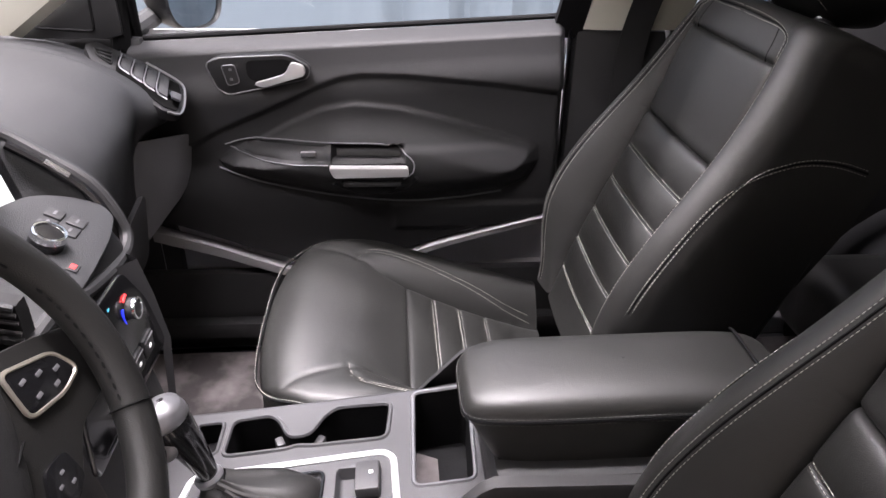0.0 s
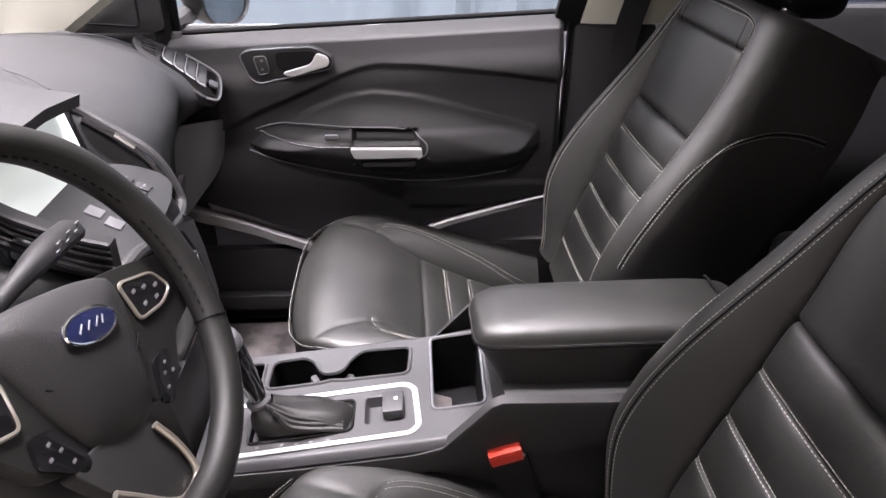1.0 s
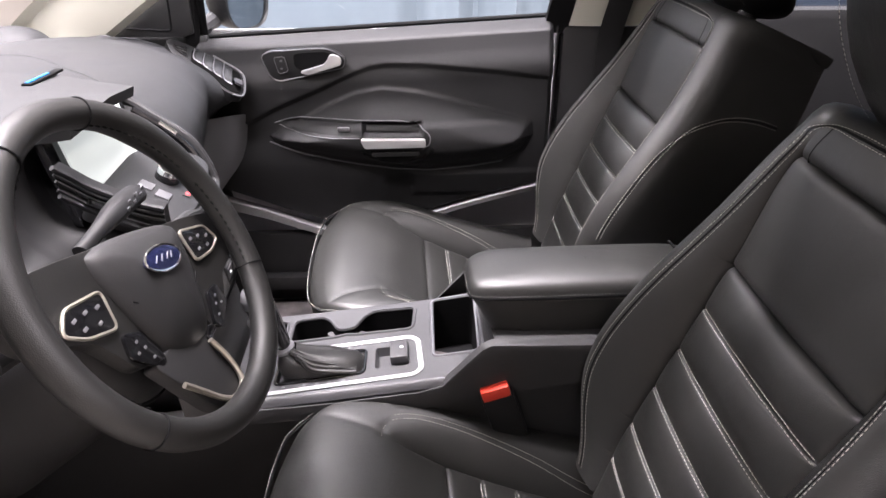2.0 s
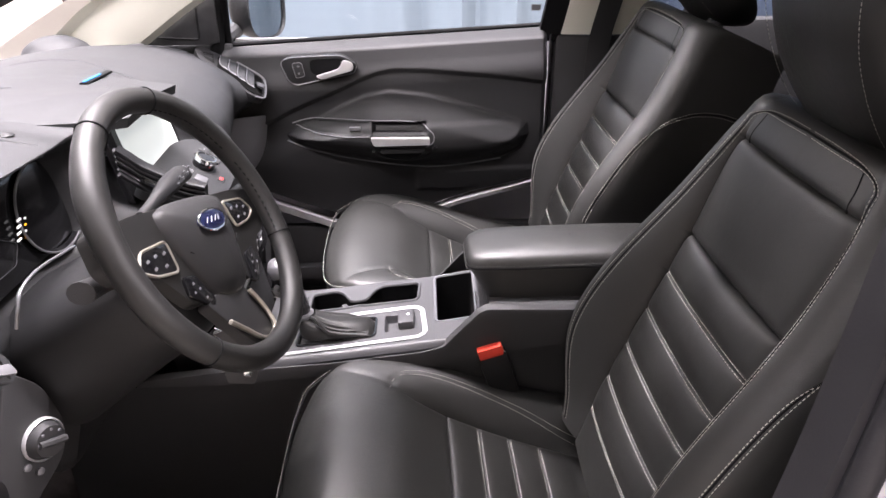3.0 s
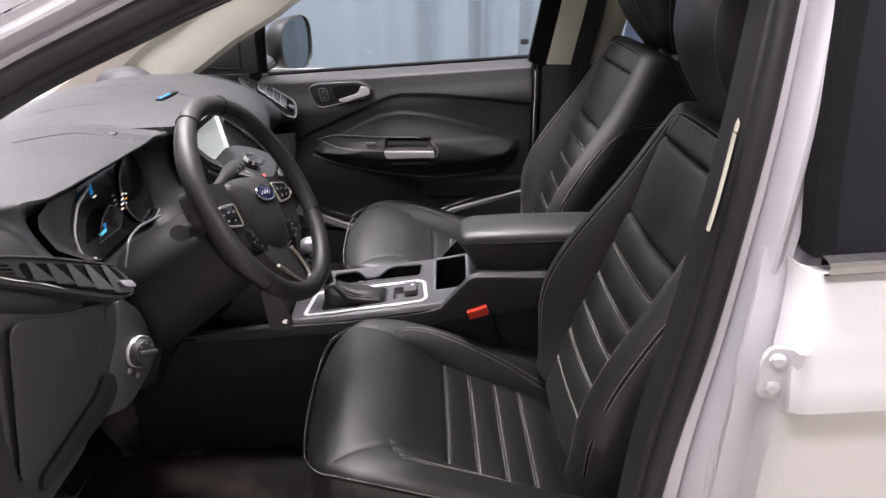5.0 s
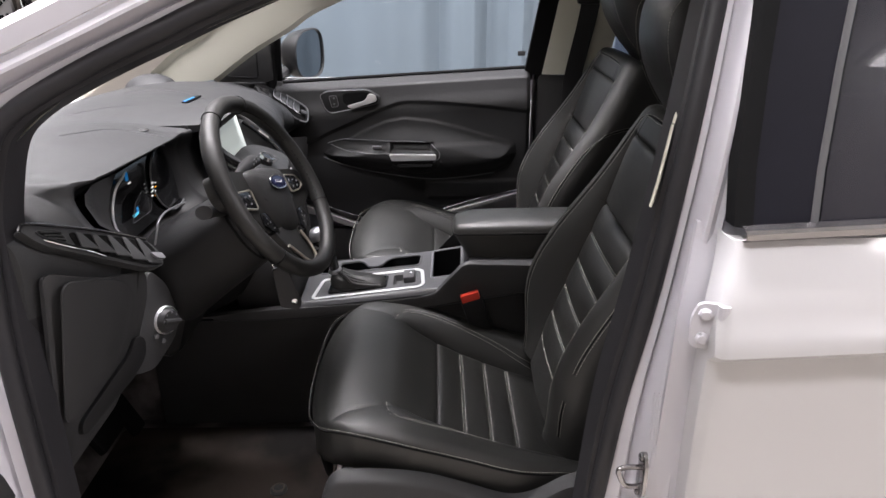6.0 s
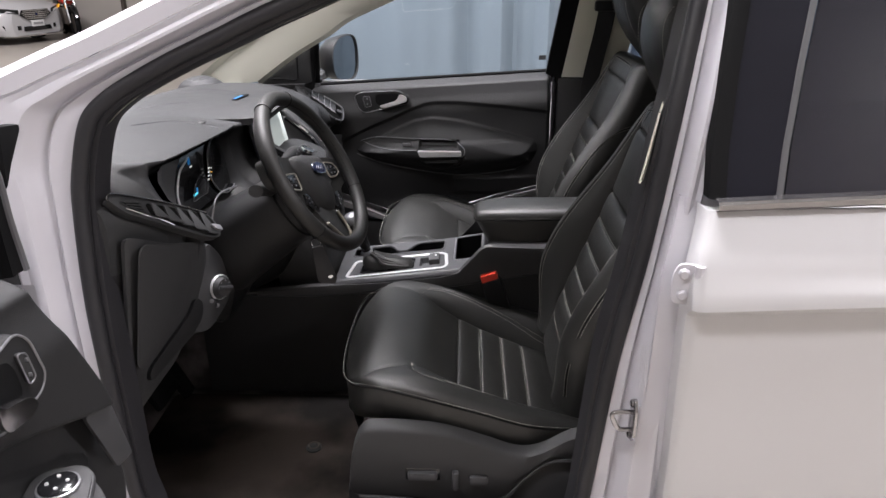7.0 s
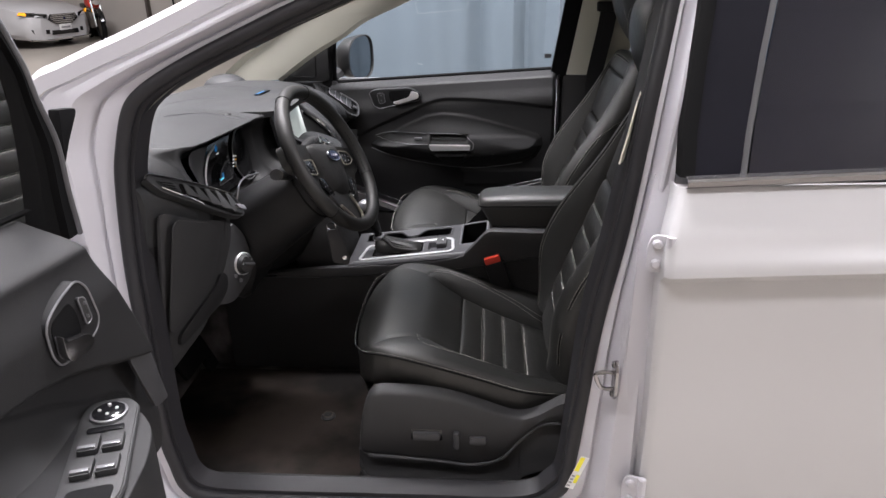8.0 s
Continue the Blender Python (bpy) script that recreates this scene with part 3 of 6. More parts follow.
def card_w(U, Z, wide=False):
    """How far the inner door trim stands inboard of the hinge line."""
    U, Z = np.asarray(U, float), np.asarray(Z, float)
    k = (sill_open(U) if wide else sill_z(U)) - Z
    w = 0.055 + (0.10 * smooth(-0.01, 0.045, k) if wide else .078 * smooth(-.014, .022, k) + .022 * smooth(.0, .10, k)) + 0.015 * smooth(.05, .12, k)
    R = RIDGE_OPEN if wide else RIDGE
    rz = np.interp(U, [p[0] for p in R], [p[1] for p in R])
    w = w - (0.040 if wide else 0.011) * smooth(-0.002, 0.014 if wide else 0.010, rz - Z) + 0.012 * smooth(.02, .13, rz - Z)
    w = w - 0.0025 * np.exp(-((rz - Z - 0.001) / 0.003) ** 2)
    di = np.where(inside(U, Z, POD), dist(U, Z, POD, True), 0)
    w = w + 0.009 * smooth(0, 0.007, di) + 0.046 * smooth(.935, .80, Z) * smooth(0, 0.075, di) + 0.010 * smooth(.86, .845, Z) * smooth(0, .03, di)
    w = w - 0.016 * smooth(.80, .73, Z) * smooth(0, .03, di)
    w = w - 0.02 * smooth(.74, .60, Z)
    if not wide:
        # sunk switch strip and pull cup in the armrest
        zz = smooth(.829, .833, Z) * smooth(.860, .856, Z)
        w = w - .024 * zz * smooth(.417, .424, U) * smooth(.570, .558, U) - .006 * zz * smooth(.228, .240, U) * smooth(.413, .408, U)
    w = w + 0.007 * smooth(.53, .55, U) * smooth(.72, .70, Z) * smooth(.63, .65, Z)
    return w


def front_door(name, M, label, open_=False):
    """The inner side of a front door. M maps (u back from the hinge, w inboard, z) to the world."""
    t = thing(name, tuple(M(0, 0, .5)), label, "car door", "front doors")
    u, z = np.linspace(0.0, 0.905, 220), np.linspace(0, 1, 150)
    low = np.interp(u, [0, .06, .2, .33, .47, .61, .73, .905], [.68, .66, .60, .555, .545, .60, .64, .685])
    def cw(a, s):
        return card_w(a, s, open_)
    top_z = sill_open if open_ else sill_z
    rows = []
    for a, b in zip(u, low):
        zz = b + (top_z(a) - b) * z
        ww = cw(np.full_like(zz, a), zz)
        e = 0.06 * (1 - smooth(0, .02, a)) + 0.03 * (1 - smooth(0, .015, .905 - a))
        k = max(0.0, 1 - a / .905)
        st = np.interp(zz, [.5, .78, .905, 1.03, 1.11], [.10, .109, .136, .189, .215]) * k if open_ else 0 * zz
        ww = cw(a + st, zz)
        rows.append([M(a + b2, q - e, s) for b2, q, s in zip(st, ww, zz)])
    part("trim_panel", grid(rows), DOOR_SKIN, t, "black moulded trim panel", 60)
    def on(a, s, lift=0.0):
        return M(a, float(cw(a, s)) + lift, s)
    def plate(name, loop, lift, thick, mat, parent, label="", bev=0.002, r=0.012):
        pts = rounded([(p[0], 0, p[1]) for p in loop], r, 5)
        base = float(cw(np.mean([p[0] for p in loop]), np.mean([p[1] for p in loop]))) + lift
        a = [np.array(M(p[0], base, p[2])) for p in pts]
        off = np.array(M(0, thick, 0)) - np.array(M(0, 0, 0))
        return part(name, prism(a, off, bev), mat, parent, label)
    # handle bezel: rim, dark bowl, flat lever, lock button
    if open_:
        B = [(.274, 1.057), (.258, 1.040), (.247, .990), (.258, .973), (.292, .964), (.330, .961), (.340, .980), (.341, 1.024), (.311, 1.044)]
        bowl = [(.333, 1.021), (.296, 1.036), (.287, 1.020), (.284, .984), (.333, .975)]
        lever = [(.336, 1.012), (.331, .999), (.293, .991), (.284, .977), (.296, .968), (.331, .970), (.337, .982)]
        lock = [(.284, 1.036), (.271, 1.032), (.266, .997), (.277, .993)]
    else:
        B = [(.179, 1.017), (.205, 1.028), (.342, 1.034), (.384, 1.009), (.377, .986), (.275, .966), (.218, .954), (.198, .966)]
        bowl = [(.258, 1.022), (.338, 1.026), (.360, 1.010), (.340, .992), (.283, .979), (.259, .988)]
        lever = [(.348, 1.024), (.373, 1.016), (.375, .997), (.290, .973), (.271, .981), (.335, .999)]
        lock = [(.211, 1.014), (.237, 1.016), (.244, .98), (.22, .974)]
    hw = max(float(cw(*q)) for q in B) - (0 if open_ else .002)
    def plate2(name, loop, l0, l1, mat, parent, label="", bev=.002, r=.010):
        pts = rounded([(q[0], 0, q[1]) for q in loop], r, 5)
        off = np.array(M(0, l1 - l0, 0)) - np.array(M(0, 0, 0))
        return part(name, prism([np.array(M(q[0], hw + l0, q[2])) for q in pts], off, bev), mat, parent, label)
    hb = plate2("handle_bezel", B, -.024, .004, DOOR_SKIN, t, "black bezel of the door handle", .003, .018)
    # the highlight on the bezel's edge, drawn as a paler line
    part("bezel_highlight", tube([M(q[0], hw + .004, q[2]) for q in rounded([(q[0], 0, q[1]) for q in B], .018, 6)], .0016, 6, True), SATIN, hb)
    plate2("handle_bowl", bowl, .003, .005, RUBBER, hb, "", 0, .012)
    # the open door's lever takes the darker metal for its dim reflections
    plate2("lever", lever, .010, .022, DARK_CHROME if open_ else SILVER, hb, "satin silver door lever", .004, .010)
    lk = plate2("lock_button", lock, .003, .009, PLASTIC, hb, "", .002, .007)
    part("button_rim", tube([M(q[0], hw + .009, q[2]) for q in rounded([(q[0], 0, q[1]) for q in lock], .007, 5)], .0010, 6, True), SATIN, lk)
    lc = np.mean(lock, axis=0)
    for s in (-.009, .010):
        part("lock_mark", box(M(lc[0], hw + .0095, lc[1] + s), (.006, .002, .005), .001), SATIN, lk)
    if not open_:
        # armrest: switch strip, pull cup, silver pull
        def skin(name, us, lo, hi, lift, mat, label=""):
            rows_ = []
            for a in us:
                z0, z1 = float(np.interp(a, *lo)), float(np.interp(a, *hi))
                rows_.append([M(a, float(cw(a, z0 + (z1 - z0) * k)) + lift * (0.2 if k in (0, 1) else 1), z0 + (z1 - z0) * k) for k in (0, .08, .3, .5, .7, .92, 1)])
            return part(name, grid(rows_), mat, t, label)
        skin("switch_strip", np.linspace(.228, .412, 24), ([.228, .236, .254, .412], [.846, .839, .834, .830]), ([.228, .238, .272, .412], [.848, .853, .858, .859]), .0015, SHROUD, "black window switch strip")
        w0 = float(cw(.372, .845)) + .004
        part("window_switch", box(M(.372, w0, .847), (.030, .010, .010), .003), SATIN, t)
        rim = [M(q[0], float(cw(q[0], q[2])) + .002, q[2]) for q in curve([(.195, 0, .848), (.234, 0, .859), (.288, 0, .864), (.441, 0, .864), (.534, 0, .860), (.581, 0, .837), (.585, 0, .812), (.565, 0, .797)], 6)]
        # pale grey line puts the edge highlight of the strip into colour
        part("strip_highlight", tube(rim, .0016, 6), PANEL_GREY, t)
        part("strip_edge", tube([M(q[0], float(cw(q[0], q[2])) + .003, q[2]) for q in curve([(.205, 0, .844), (.26, 0, .831), (.34, 0, .828), (.412, 0, .827)], 6)], .0012, 6), SATIN, t)
        skin("pull_cup", np.linspace(.420, .568, 20), ([.420, .568], [.828, .828]), ([.420, .519, .555, .568], [.858, .858, .846, .832]), .0015, SHROUD)
        plate("pull_handle", [(.414, .829), (.574, .827), (.576, .809), (.424, .807)], .004, .018, SILVER, t, "flat satin silver pull handle", .005, .006)
        plate("pull_recess", [(.426, .800), (.573, .800), (.552, .772), (.516, .757), (.460, .762)], .000, .004, RUBBER, t, "", .002, .02)
        part("recess_pad", box(M(.50, float(cw(.50, .782)) + .008, .786), (.12, .008, .012), .004), PLASTIC, t)
        part("pull_lip", tube(curve([M(a, float(cw(a, s)) + .002, s) for a, s in ((.42, .785), (.455, .758), (.516, .748), (.565, .765), (.592, .80))], 6), .005, 8), DOOR_SKIN, t)
        part("pod_edge", tube([M(a, float(cw(a, s)) + .004, s) for a, s in ((q[0], q[2]) for q in curve([(.178, 0, .800), (.273, 0, .766), (.433, 0, .733), (.556, 0, .719), (.651, 0, .722), (.78, 0, .74)], 6))], .0020, 6), PANEL_GREY, t)
    if open_:
        # armrest shelf with the switch bank: mirror dial and window switches
        dw = np.array(M(0, 1, 0)) - np.array(M(0, 0, 0))
        nrm = np.array([0, 0, 1.0])
        arm = [M(a, b, .857) for a, b in ((.245, .15), (.262, .215), (.300, .262), (.36, .292), (.45, .315), (.60, .325), (.78, .315), (.85, .27), (.87, .15))]
        part("armrest_pad", prism(rounded(arm, .03), (0, 0, -.12), .016, 4), DOOR_SKIN, t, "black padded armrest")
        def bank(a, b, h=0.0):
            return np.array(M(.309 + .894 * a - .449 * b, .166 + .449 * a + .894 * b, .858 + h))
        edge = rounded([bank(-.035, .008), bank(-.02, -.002), bank(.17, -.002), bank(.19, .010), bank(.19, .058), bank(.16, .068), bank(-.015, .066), bank(-.038, .05)], .016)
        sb = part("switch_bank", prism(edge, nrm * .008, .003), PLASTIC, t, "black window switch bank")
        part("bank_rim", tube([q + nrm * .003 for q in edge], .0035, 6, True), PLASTIC, sb)
        part("mirror_dial", lathe([(.021, .0), (.021, .006), (.017, .008), (.0, .008)], bank(.000, .032, .008), nrm, 24), GLOSS, sb)
        part("dial_rim", lathe([(.024, .0), (.024, .004), (.0215, .005), (.0205, .001)], bank(.000, .032, .008), nrm, 24), SATIN, sb)
        for k in range(4):
            an = k * math.pi / 2
            part("dial_mark", lathe([(.0026, 0), (.0020, .0015)], bank(.011 * math.cos(an), .032 + .011 * math.sin(an), .0162), nrm, 8), SILVER, sb)
        part("lock_switch", prism(rounded([bank(.030, .010, .008), bank(.042, .010, .008), bank(.042, .056, .008), bank(.030, .056, .008)], .004, 3), nrm * .003, .001), GLOSS, sb)
        for i in range(2):
            for b0, b1 in ((.006, .031), (.035, .060)):
                a0 = .052 + .046 * i
                part("window_switch", prism(rounded([bank(a0, b0, .008), bank(a0 + .034, b0, .008), bank(a0 + .034, b1, .008), bank(a0, b1, .008)], .004, 3), nrm * .008, .003), PLASTIC, sb)
                part("switch_lip", prism([bank(a0 + .026, b0 + .002, .0155), bank(a0 + .032, b0 + .002, .0155), bank(a0 + .032, b1 - .002, .0155), bank(a0 + .026, b1 - .002, .0155)], nrm * .004, .001), SATIN, sb)
        part("grip_pocket", prism(rounded([bank(.150, .006, .008), bank(.184, .010, .008), bank(.184, .056, .008), bank(.150, .060, .008)], .010, 4), nrm * .0015), RUBBER, sb)
        part("hinge_flap", prism(rounded([M(.200, .162, .89), M(.146, .155, .896), M(.114, .150, .766), M(.155, .155, .774)], .008), (dw * .006), .002), GREY_PLASTIC, t, "grey end flap of the trim")
        part("corner_wedge", prism([M(a, .04, s) for a, s in ((.097, 1.239), (.062, 1.235), (.063, 1.227), (.09, 1.190), (.108, 1.16))], dw * .02, .003), RUBBER, t, "black rubber corner wedge")
    if not open_:
        # sail panel
        sp = [(-.19, 1.052), (-.01, 1.052), (.015, 1.06), (.02, 1.24), (-.02, 1.235), (-.10, 1.16)]
        sw = 0.105
        part("sail_panel", prism([np.array(M(a, sw + .02 * (s - 1.05), s)) for a, s in sp], np.array(M(0, .012, 0)) - np.array(M(0, 0, 0)), .004), PLASTIC, t, "black corner panel")
        part("panel_crease", tube([M(a, sw + .0145, s) for a, s in rounded2([(-.145, 1.074), (-.035, 1.068), (-.03, 1.20)], .01)], .0025, 6), RUBBER, t)
    # window frame and pane
    def wy(s):
        return 0.06 + (.15 if open_ else .33) * (s - 1.05)
    if open_:
        out_ = [(.114, 1.054), (.13, 1.125), (.144, 1.201), (.172, 1.265), (.197, 1.326), (.25, 1.40), (.36, 1.45), (.55, 1.50), (.75, 1.52), (.93, 1.52)]
        in_ = [(.218, 1.06), (.217, 1.13), (.217, 1.195), (.220, 1.245), (.229, 1.303), (.29, 1.365), (.40, 1.415), (.57, 1.46), (.75, 1.48), (.90, 1.48)]
        O, I = (np.array(curve([M(a, wy(s), s) for a, s in L], 5)) for L in (out_, in_))
        back = np.array(M(0, -.03, 0)) - np.array(M(0, 0, 0))
        part("window_frame", grid([O + back, O, O * .72 + I * .28 - back * .2, O * .66 + I * .34 + back * .1, O * .35 + I * .65 + back * .1, O * .3 + I * .7 - back * .25, I, I + back]), RUBBER, t, "black window frame")
        part("frame_edge", tube(O, .005, 8), SATIN, t, "grey outer edge of the window frame")
        Lf = [(.216, 1.05, 1.24), (.229, 1.05, 1.303), (.29, 1.05, 1.365), (.40, 1.05, 1.415), (.57, 1.05, 1.46), (.75, 1.06, 1.48), (.90, 1.07, 1.48)]
    else:
        fr = [(.025, 1.035), (.045, 1.20), (.075, 1.285), (.20, 1.355), (.36, 1.42), (.55, 1.47), (.75, 1.49), (.90, 1.49), (.945, 1.46), (.925, 1.30), (.905, 1.085)]
        part("window_frame", tube(curve([M(a, wy(s) + .01, s) for a, s in fr], 6), .011, 12), RUBBER, t, "black window frame")
        part("front_bar", tube([M(.0, .09, 1.03), M(.03, .10, 1.24)], .02, 10, False), RUBBER, t)
        Lf = [(.03, 1.03, 1.20), (.08, 1.03, 1.29), (.20, 1.03, 1.355), (.36, 1.04, 1.42), (.55, 1.05, 1.47), (.75, 1.06, 1.49), (.90, 1.07, 1.49)]
    p = part("window_pane", grid([[M(a, wy(s0 + (s1 - s0) * k), s0 + (s1 - s0) * k) for k in (0, .33, .66, 1)] for a, s0, s1 in Lf]), GLASS, t)
    p.visible_shadow = False
    part("glass_seal", tube([M(a, .068, float(top_z(a)) + .004) for a in ((.2, .3, .4, .6, .8, .91) if open_ else (.02, .2, .4, .6, .8, .91))], .006, 8), RUBBER, t)
    part("glass_mark", box(M(.872, wy(1.14) + .003, 1.14), (.026, .001, .016)), GREY_PLASTIC, p)
    # outer skin
    zz = np.concatenate([np.linspace(.40, .95, 9), np.linspace(.965, 1.05, 6)])
    part("outer_panel", shell([[M(a, .87 + skin_y(s), s) for s in zz] for a in np.linspace(.16 if open_ else -.08, .94, 8)], np.array(M(0, .012, 0)) - np.array(M(0, 0, 0))), PAINT, t, "white painted outer panel")
    part("door_shut_edge", grid([[M(a, b, s) for s in np.linspace(.42, 1.07, 8)] for a, b in ((.94, .0), (.935, .05), (.91, .12))]), JAMB, t)
    part("door_hinge_edge", grid([[M(a, b, s) for s in np.linspace(.42, 1.05, 8)] for a, b in (((.16, .0), (.155, .05), (.15, .10)) if open_ else ((-.08, .0), (-.03, .06), (.0, .10)))]), JAMB, t)
    part("door_bottom", grid([[M(a, b, float(np.interp(a, [0, .06, .2, .33, .47, .61, .73, .94], [.67, .65, .59, .545, .535, .59, .63, .675]) if b > .02 else .42)) for a in np.linspace(.16 if open_ else -.02, .92, 24)] for b in (.0, .10, .13)]), JAMB, t)
    return t


def rounded2(pts, r):
    p = [(a, 0, s) for a, s in pts]
    out = [p[0]]
    for i in range(1, len(p) - 1):
        a, b, c = (np.array(q, float) for q in p[i - 1:i + 2])
        s = b + (a - b) / np.linalg.norm(a - b) * r
        e = b + (c - b) / np.linalg.norm(c - b) * r
        out += [(1 - t) ** 2 * s + 2 * t * (1 - t) * b + t * t * e for t in (0, .25, .5, .75, 1)]
    out.append(p[-1])
    return [(q[0], q[2]) for q in out]


def side_mirror():
    t = thing("side_mirror", (-.37, .98, 1.05), "black side mirror with a wet speckled glass", "mirror")
    c = np.array([-.368, .965, 1.118])
    nrm, lat = np.array([.943, -.333, 0]), np.array([.333, .943, 0])
    def ring(k, dx):
        out = []
        for a in np.linspace(0, math.tau, 33)[:-1]:
            ca, sa = math.cos(a), math.sin(a)
            out.append(c + nrm * dx + lat * (.106 * k * abs(ca) ** .7 * np.sign(ca)) + np.array([0, 0, .089 * k * abs(sa) ** .7 * np.sign(sa) * (1 + .12 * ca)]))
        return out
    part("housing", grid([ring(.3, -.08), ring(.66, -.072), ring(.90, -.045), ring(1.0, -.01), ring(1.0, .01), ring(.965, .014), ring(.94, .010), ring(.93, .004)], False, True), SHROUD, t)
    v = ring(.94, .006)
    part("glass", ([c + nrm * .006] + v, [(0, i + 1, (i + 1) % 32 + 1) for i in range(32)]), MIRROR, t, "mirror glass")
    part("arm", tube([c + [-.07, -.06, -.05], c + [-.11, -.17, -.075]], .022, 10), PLASTIC, t)


# ---------- seats ----------
CUSH_X = [-.53, -.50, -.475, -.44, -.38, -.32, -.25, -.19, -.125, -.06, 0, .05]
CUSH_MID = [.622, .648, .664, .674, .668, .646, .600, .568, .538, .512, .490, .478]
CUSH_SIDE = [.620, .646, .660, .671, .672, .665, .645, .624, .602, .583, .566, .552]
FOLD = .160
BOLSTER = [(-.350, .166), (-.346, .186), (-.330, .203), (-.29, .211), (-.22, .207), (-.12, .192), (-.04, .176), (.02, .168)]
FRONTFOLD = [(-.475, .225), (-.44, .205), (-.40, .190), (-.36, .175), (-.31, .163)]
RIBS = (-.193, -.138, -.083)


def soft_interp(x, xs, ys):
    """A table read with its corners rounded off."""
    g = np.linspace(xs[0], xs[-1], 261)
    v = np.interp(g, xs, ys)
    for _ in range(3):
        p = np.concatenate([[v[0]] * 9, v, [v[-1]] * 9])
        v = np.convolve(p, np.ones(19) / 19, "valid")
    return np.interp(x, g, v)


def cushion_height(x, y):
    """Seat cushion top over its own plan: x from -0.50 (front) to 0 (back), y across; a soft middle between raised sides."""
    ay = np.abs(y)
    mid = soft_interp(x, CUSH_X, CUSH_MID)
    out = soft_interp(x, CUSH_X, CUSH_SIDE)
    k = np.clip((ay - FOLD) / (.222 - FOLD), 0, 1)
    front = smooth(-.36, -.30, x)
    side = np.where(front > 0, (k * (1.7 - .7 * k)) * front + smooth(.12, .235, ay) * (1 - front), smooth(.12, .235, ay))
    z = mid + (out - mid) * side
    z = z - .010 * np.clip((ay - .215) / .055, 0, 1) ** 2
    z = z + .012 * np.cos(np.clip(ay / .19, 0, 1) * math.pi / 2) * smooth(-.26, -.34, x) * smooth(-.51, -.42, x)
    return z


def cushion_grooves(x, y):
    ay = np.abs(y)
    ins = smooth(FOLD + .002, FOLD - .006, ay)
    z = np.zeros_like(x)
    z = z - .007 * np.exp(-np.abs(x + .250) / .0035) * ins
    edges = (-.250,) + RIBS + (-.028,)
    for a, b in zip(edges[:-1], edges[1:]):
        k = np.clip((x - a) / (b - a), 0, 1)
        z = z + .0055 * np.sin(k * math.pi) ** .7 * np.clip(1 - (ay / FOLD) ** 4, 0, 1)
    for k in RIBS:
        z = z - .0035 * np.exp(-np.abs(x - k) / .0022) * ins
    z = z - .006 * np.exp(-np.abs(ay - FOLD) / .004) * smooth(-.33, -.28, x)
    for s in (-1, 1):
        z = z - .0035 * np.exp(-dist(x, y, [(a, s * b) for a, b in BOLSTER]) / .0032)
        z = z - .0030 * np.exp(-dist(x, y, [(a, s * b) for a, b in FRONTFOLD]) / .0035)
    # soft pulls in the worn front pad
    z = z + .0012 * np.sin(23 * x + 9 * y) * np.sin(17 * y - 6 * x) * smooth(-.28, -.34, x)
    return z


def cush_w(x):
    return np.interp(x, [-.52, -.505, -.49, -.465, -.42, -.30, -.1, 0], [.165, .190, .212, .235, .255, .270, .266, .25])


def near_lines(base, lines, offs=(0, .0009, .002, .0036, .006)):
    """A row of stations with extra ones close to seams."""
    out = list(base)
    for k in lines:
        for o in offs:
            out += [k - o, k + o]
    out = sorted(out)
    keep = [out[0]]
    for q in out[1:]:
        if q - keep[-1] > .0006:
            keep.append(q)
    return keep


BARS = (.393, .325, .257, .189, .121, .055)
TOP_LINE = .553
H_KEYS = [-.03, .03, .08, .13, .20, .28, .36, .44, .52, .57, .605]


def fold_w(h):
    return soft_interp(h, [-.02, .05, .19, .39, .53, .60], [.118, .128, .137, .146, .150, .125])


def crest_w(h):
    return soft_interp(h, H_KEYS, [.160, .172, .190, .203, .205, .201, .193, .181, .167, .154, .136])


def crest_d(h):
    return soft_interp(h, H_KEYS, [.020, .040, .064, .084, .090, .082, .066, .050, .042, .040, .036])


def mid_d(h, y):
    """Depth of the middle of the backrest, with its rolls and seams."""
    f = fold_w(h)
    q = np.clip(np.abs(y) / f, 0, 1)
    d = np.interp(h, [-.02, .10, .30, .42, .55, .62], [.012, .020, .022, .024, .036, .036]) + .006 * (1 - q ** 2)
    for a, b in zip(BARS[1:], BARS[:-1]):
        d = d + .0065 * np.sin(np.clip((h - a) / (b - a), 0, 1) * math.pi) ** .7 * np.clip(1 - q ** 5, 0, 1)
    d = d + .004 * np.sin(np.clip((h - BARS[0]) / (TOP_LINE - BARS[0]), 0, 1) * math.pi) ** .5 * np.clip(1 - q ** 5, 0, 1)
    d = d - .009 * np.exp(-np.abs(h - BARS[0]) / .0035)
    for k in BARS[1:]:
        d = d - .004 * np.exp(-np.abs(h - k) / .0022)
    d = d - .007 * np.exp(-np.abs(h - TOP_LINE) / .0035)
    return d


def front_d(h, y):
    """Depth of the front of the backrest from the middle to the crest of its sides."""
    ay = np.abs(y)
    f, c = fold_w(h), crest_w(h)
    k = np.clip((ay - f) / (c - f), 0, 1)
    m = mid_d(h, np.minimum(ay, f)) - .007 * np.exp(-np.abs(ay - f) / .004) * smooth(.58, .54, h)
    rise = k * (1.45 - .45 * k)
    base = np.interp(h, [-.02, .10, .30, .42, .55, .62], [.012, .020, .022, .024, .036, .036]) - .001
    fade = np.exp(-(ay - f) / .004)
    base = base + (mid_d(h, f) - base) * np.where(ay > f, fade, 1)
    return np.where(ay <= f, m, base - .007 * np.exp(-np.abs(ay - f) / .004) * smooth(.58, .54, h) + (crest_d(h) - base) * rise)


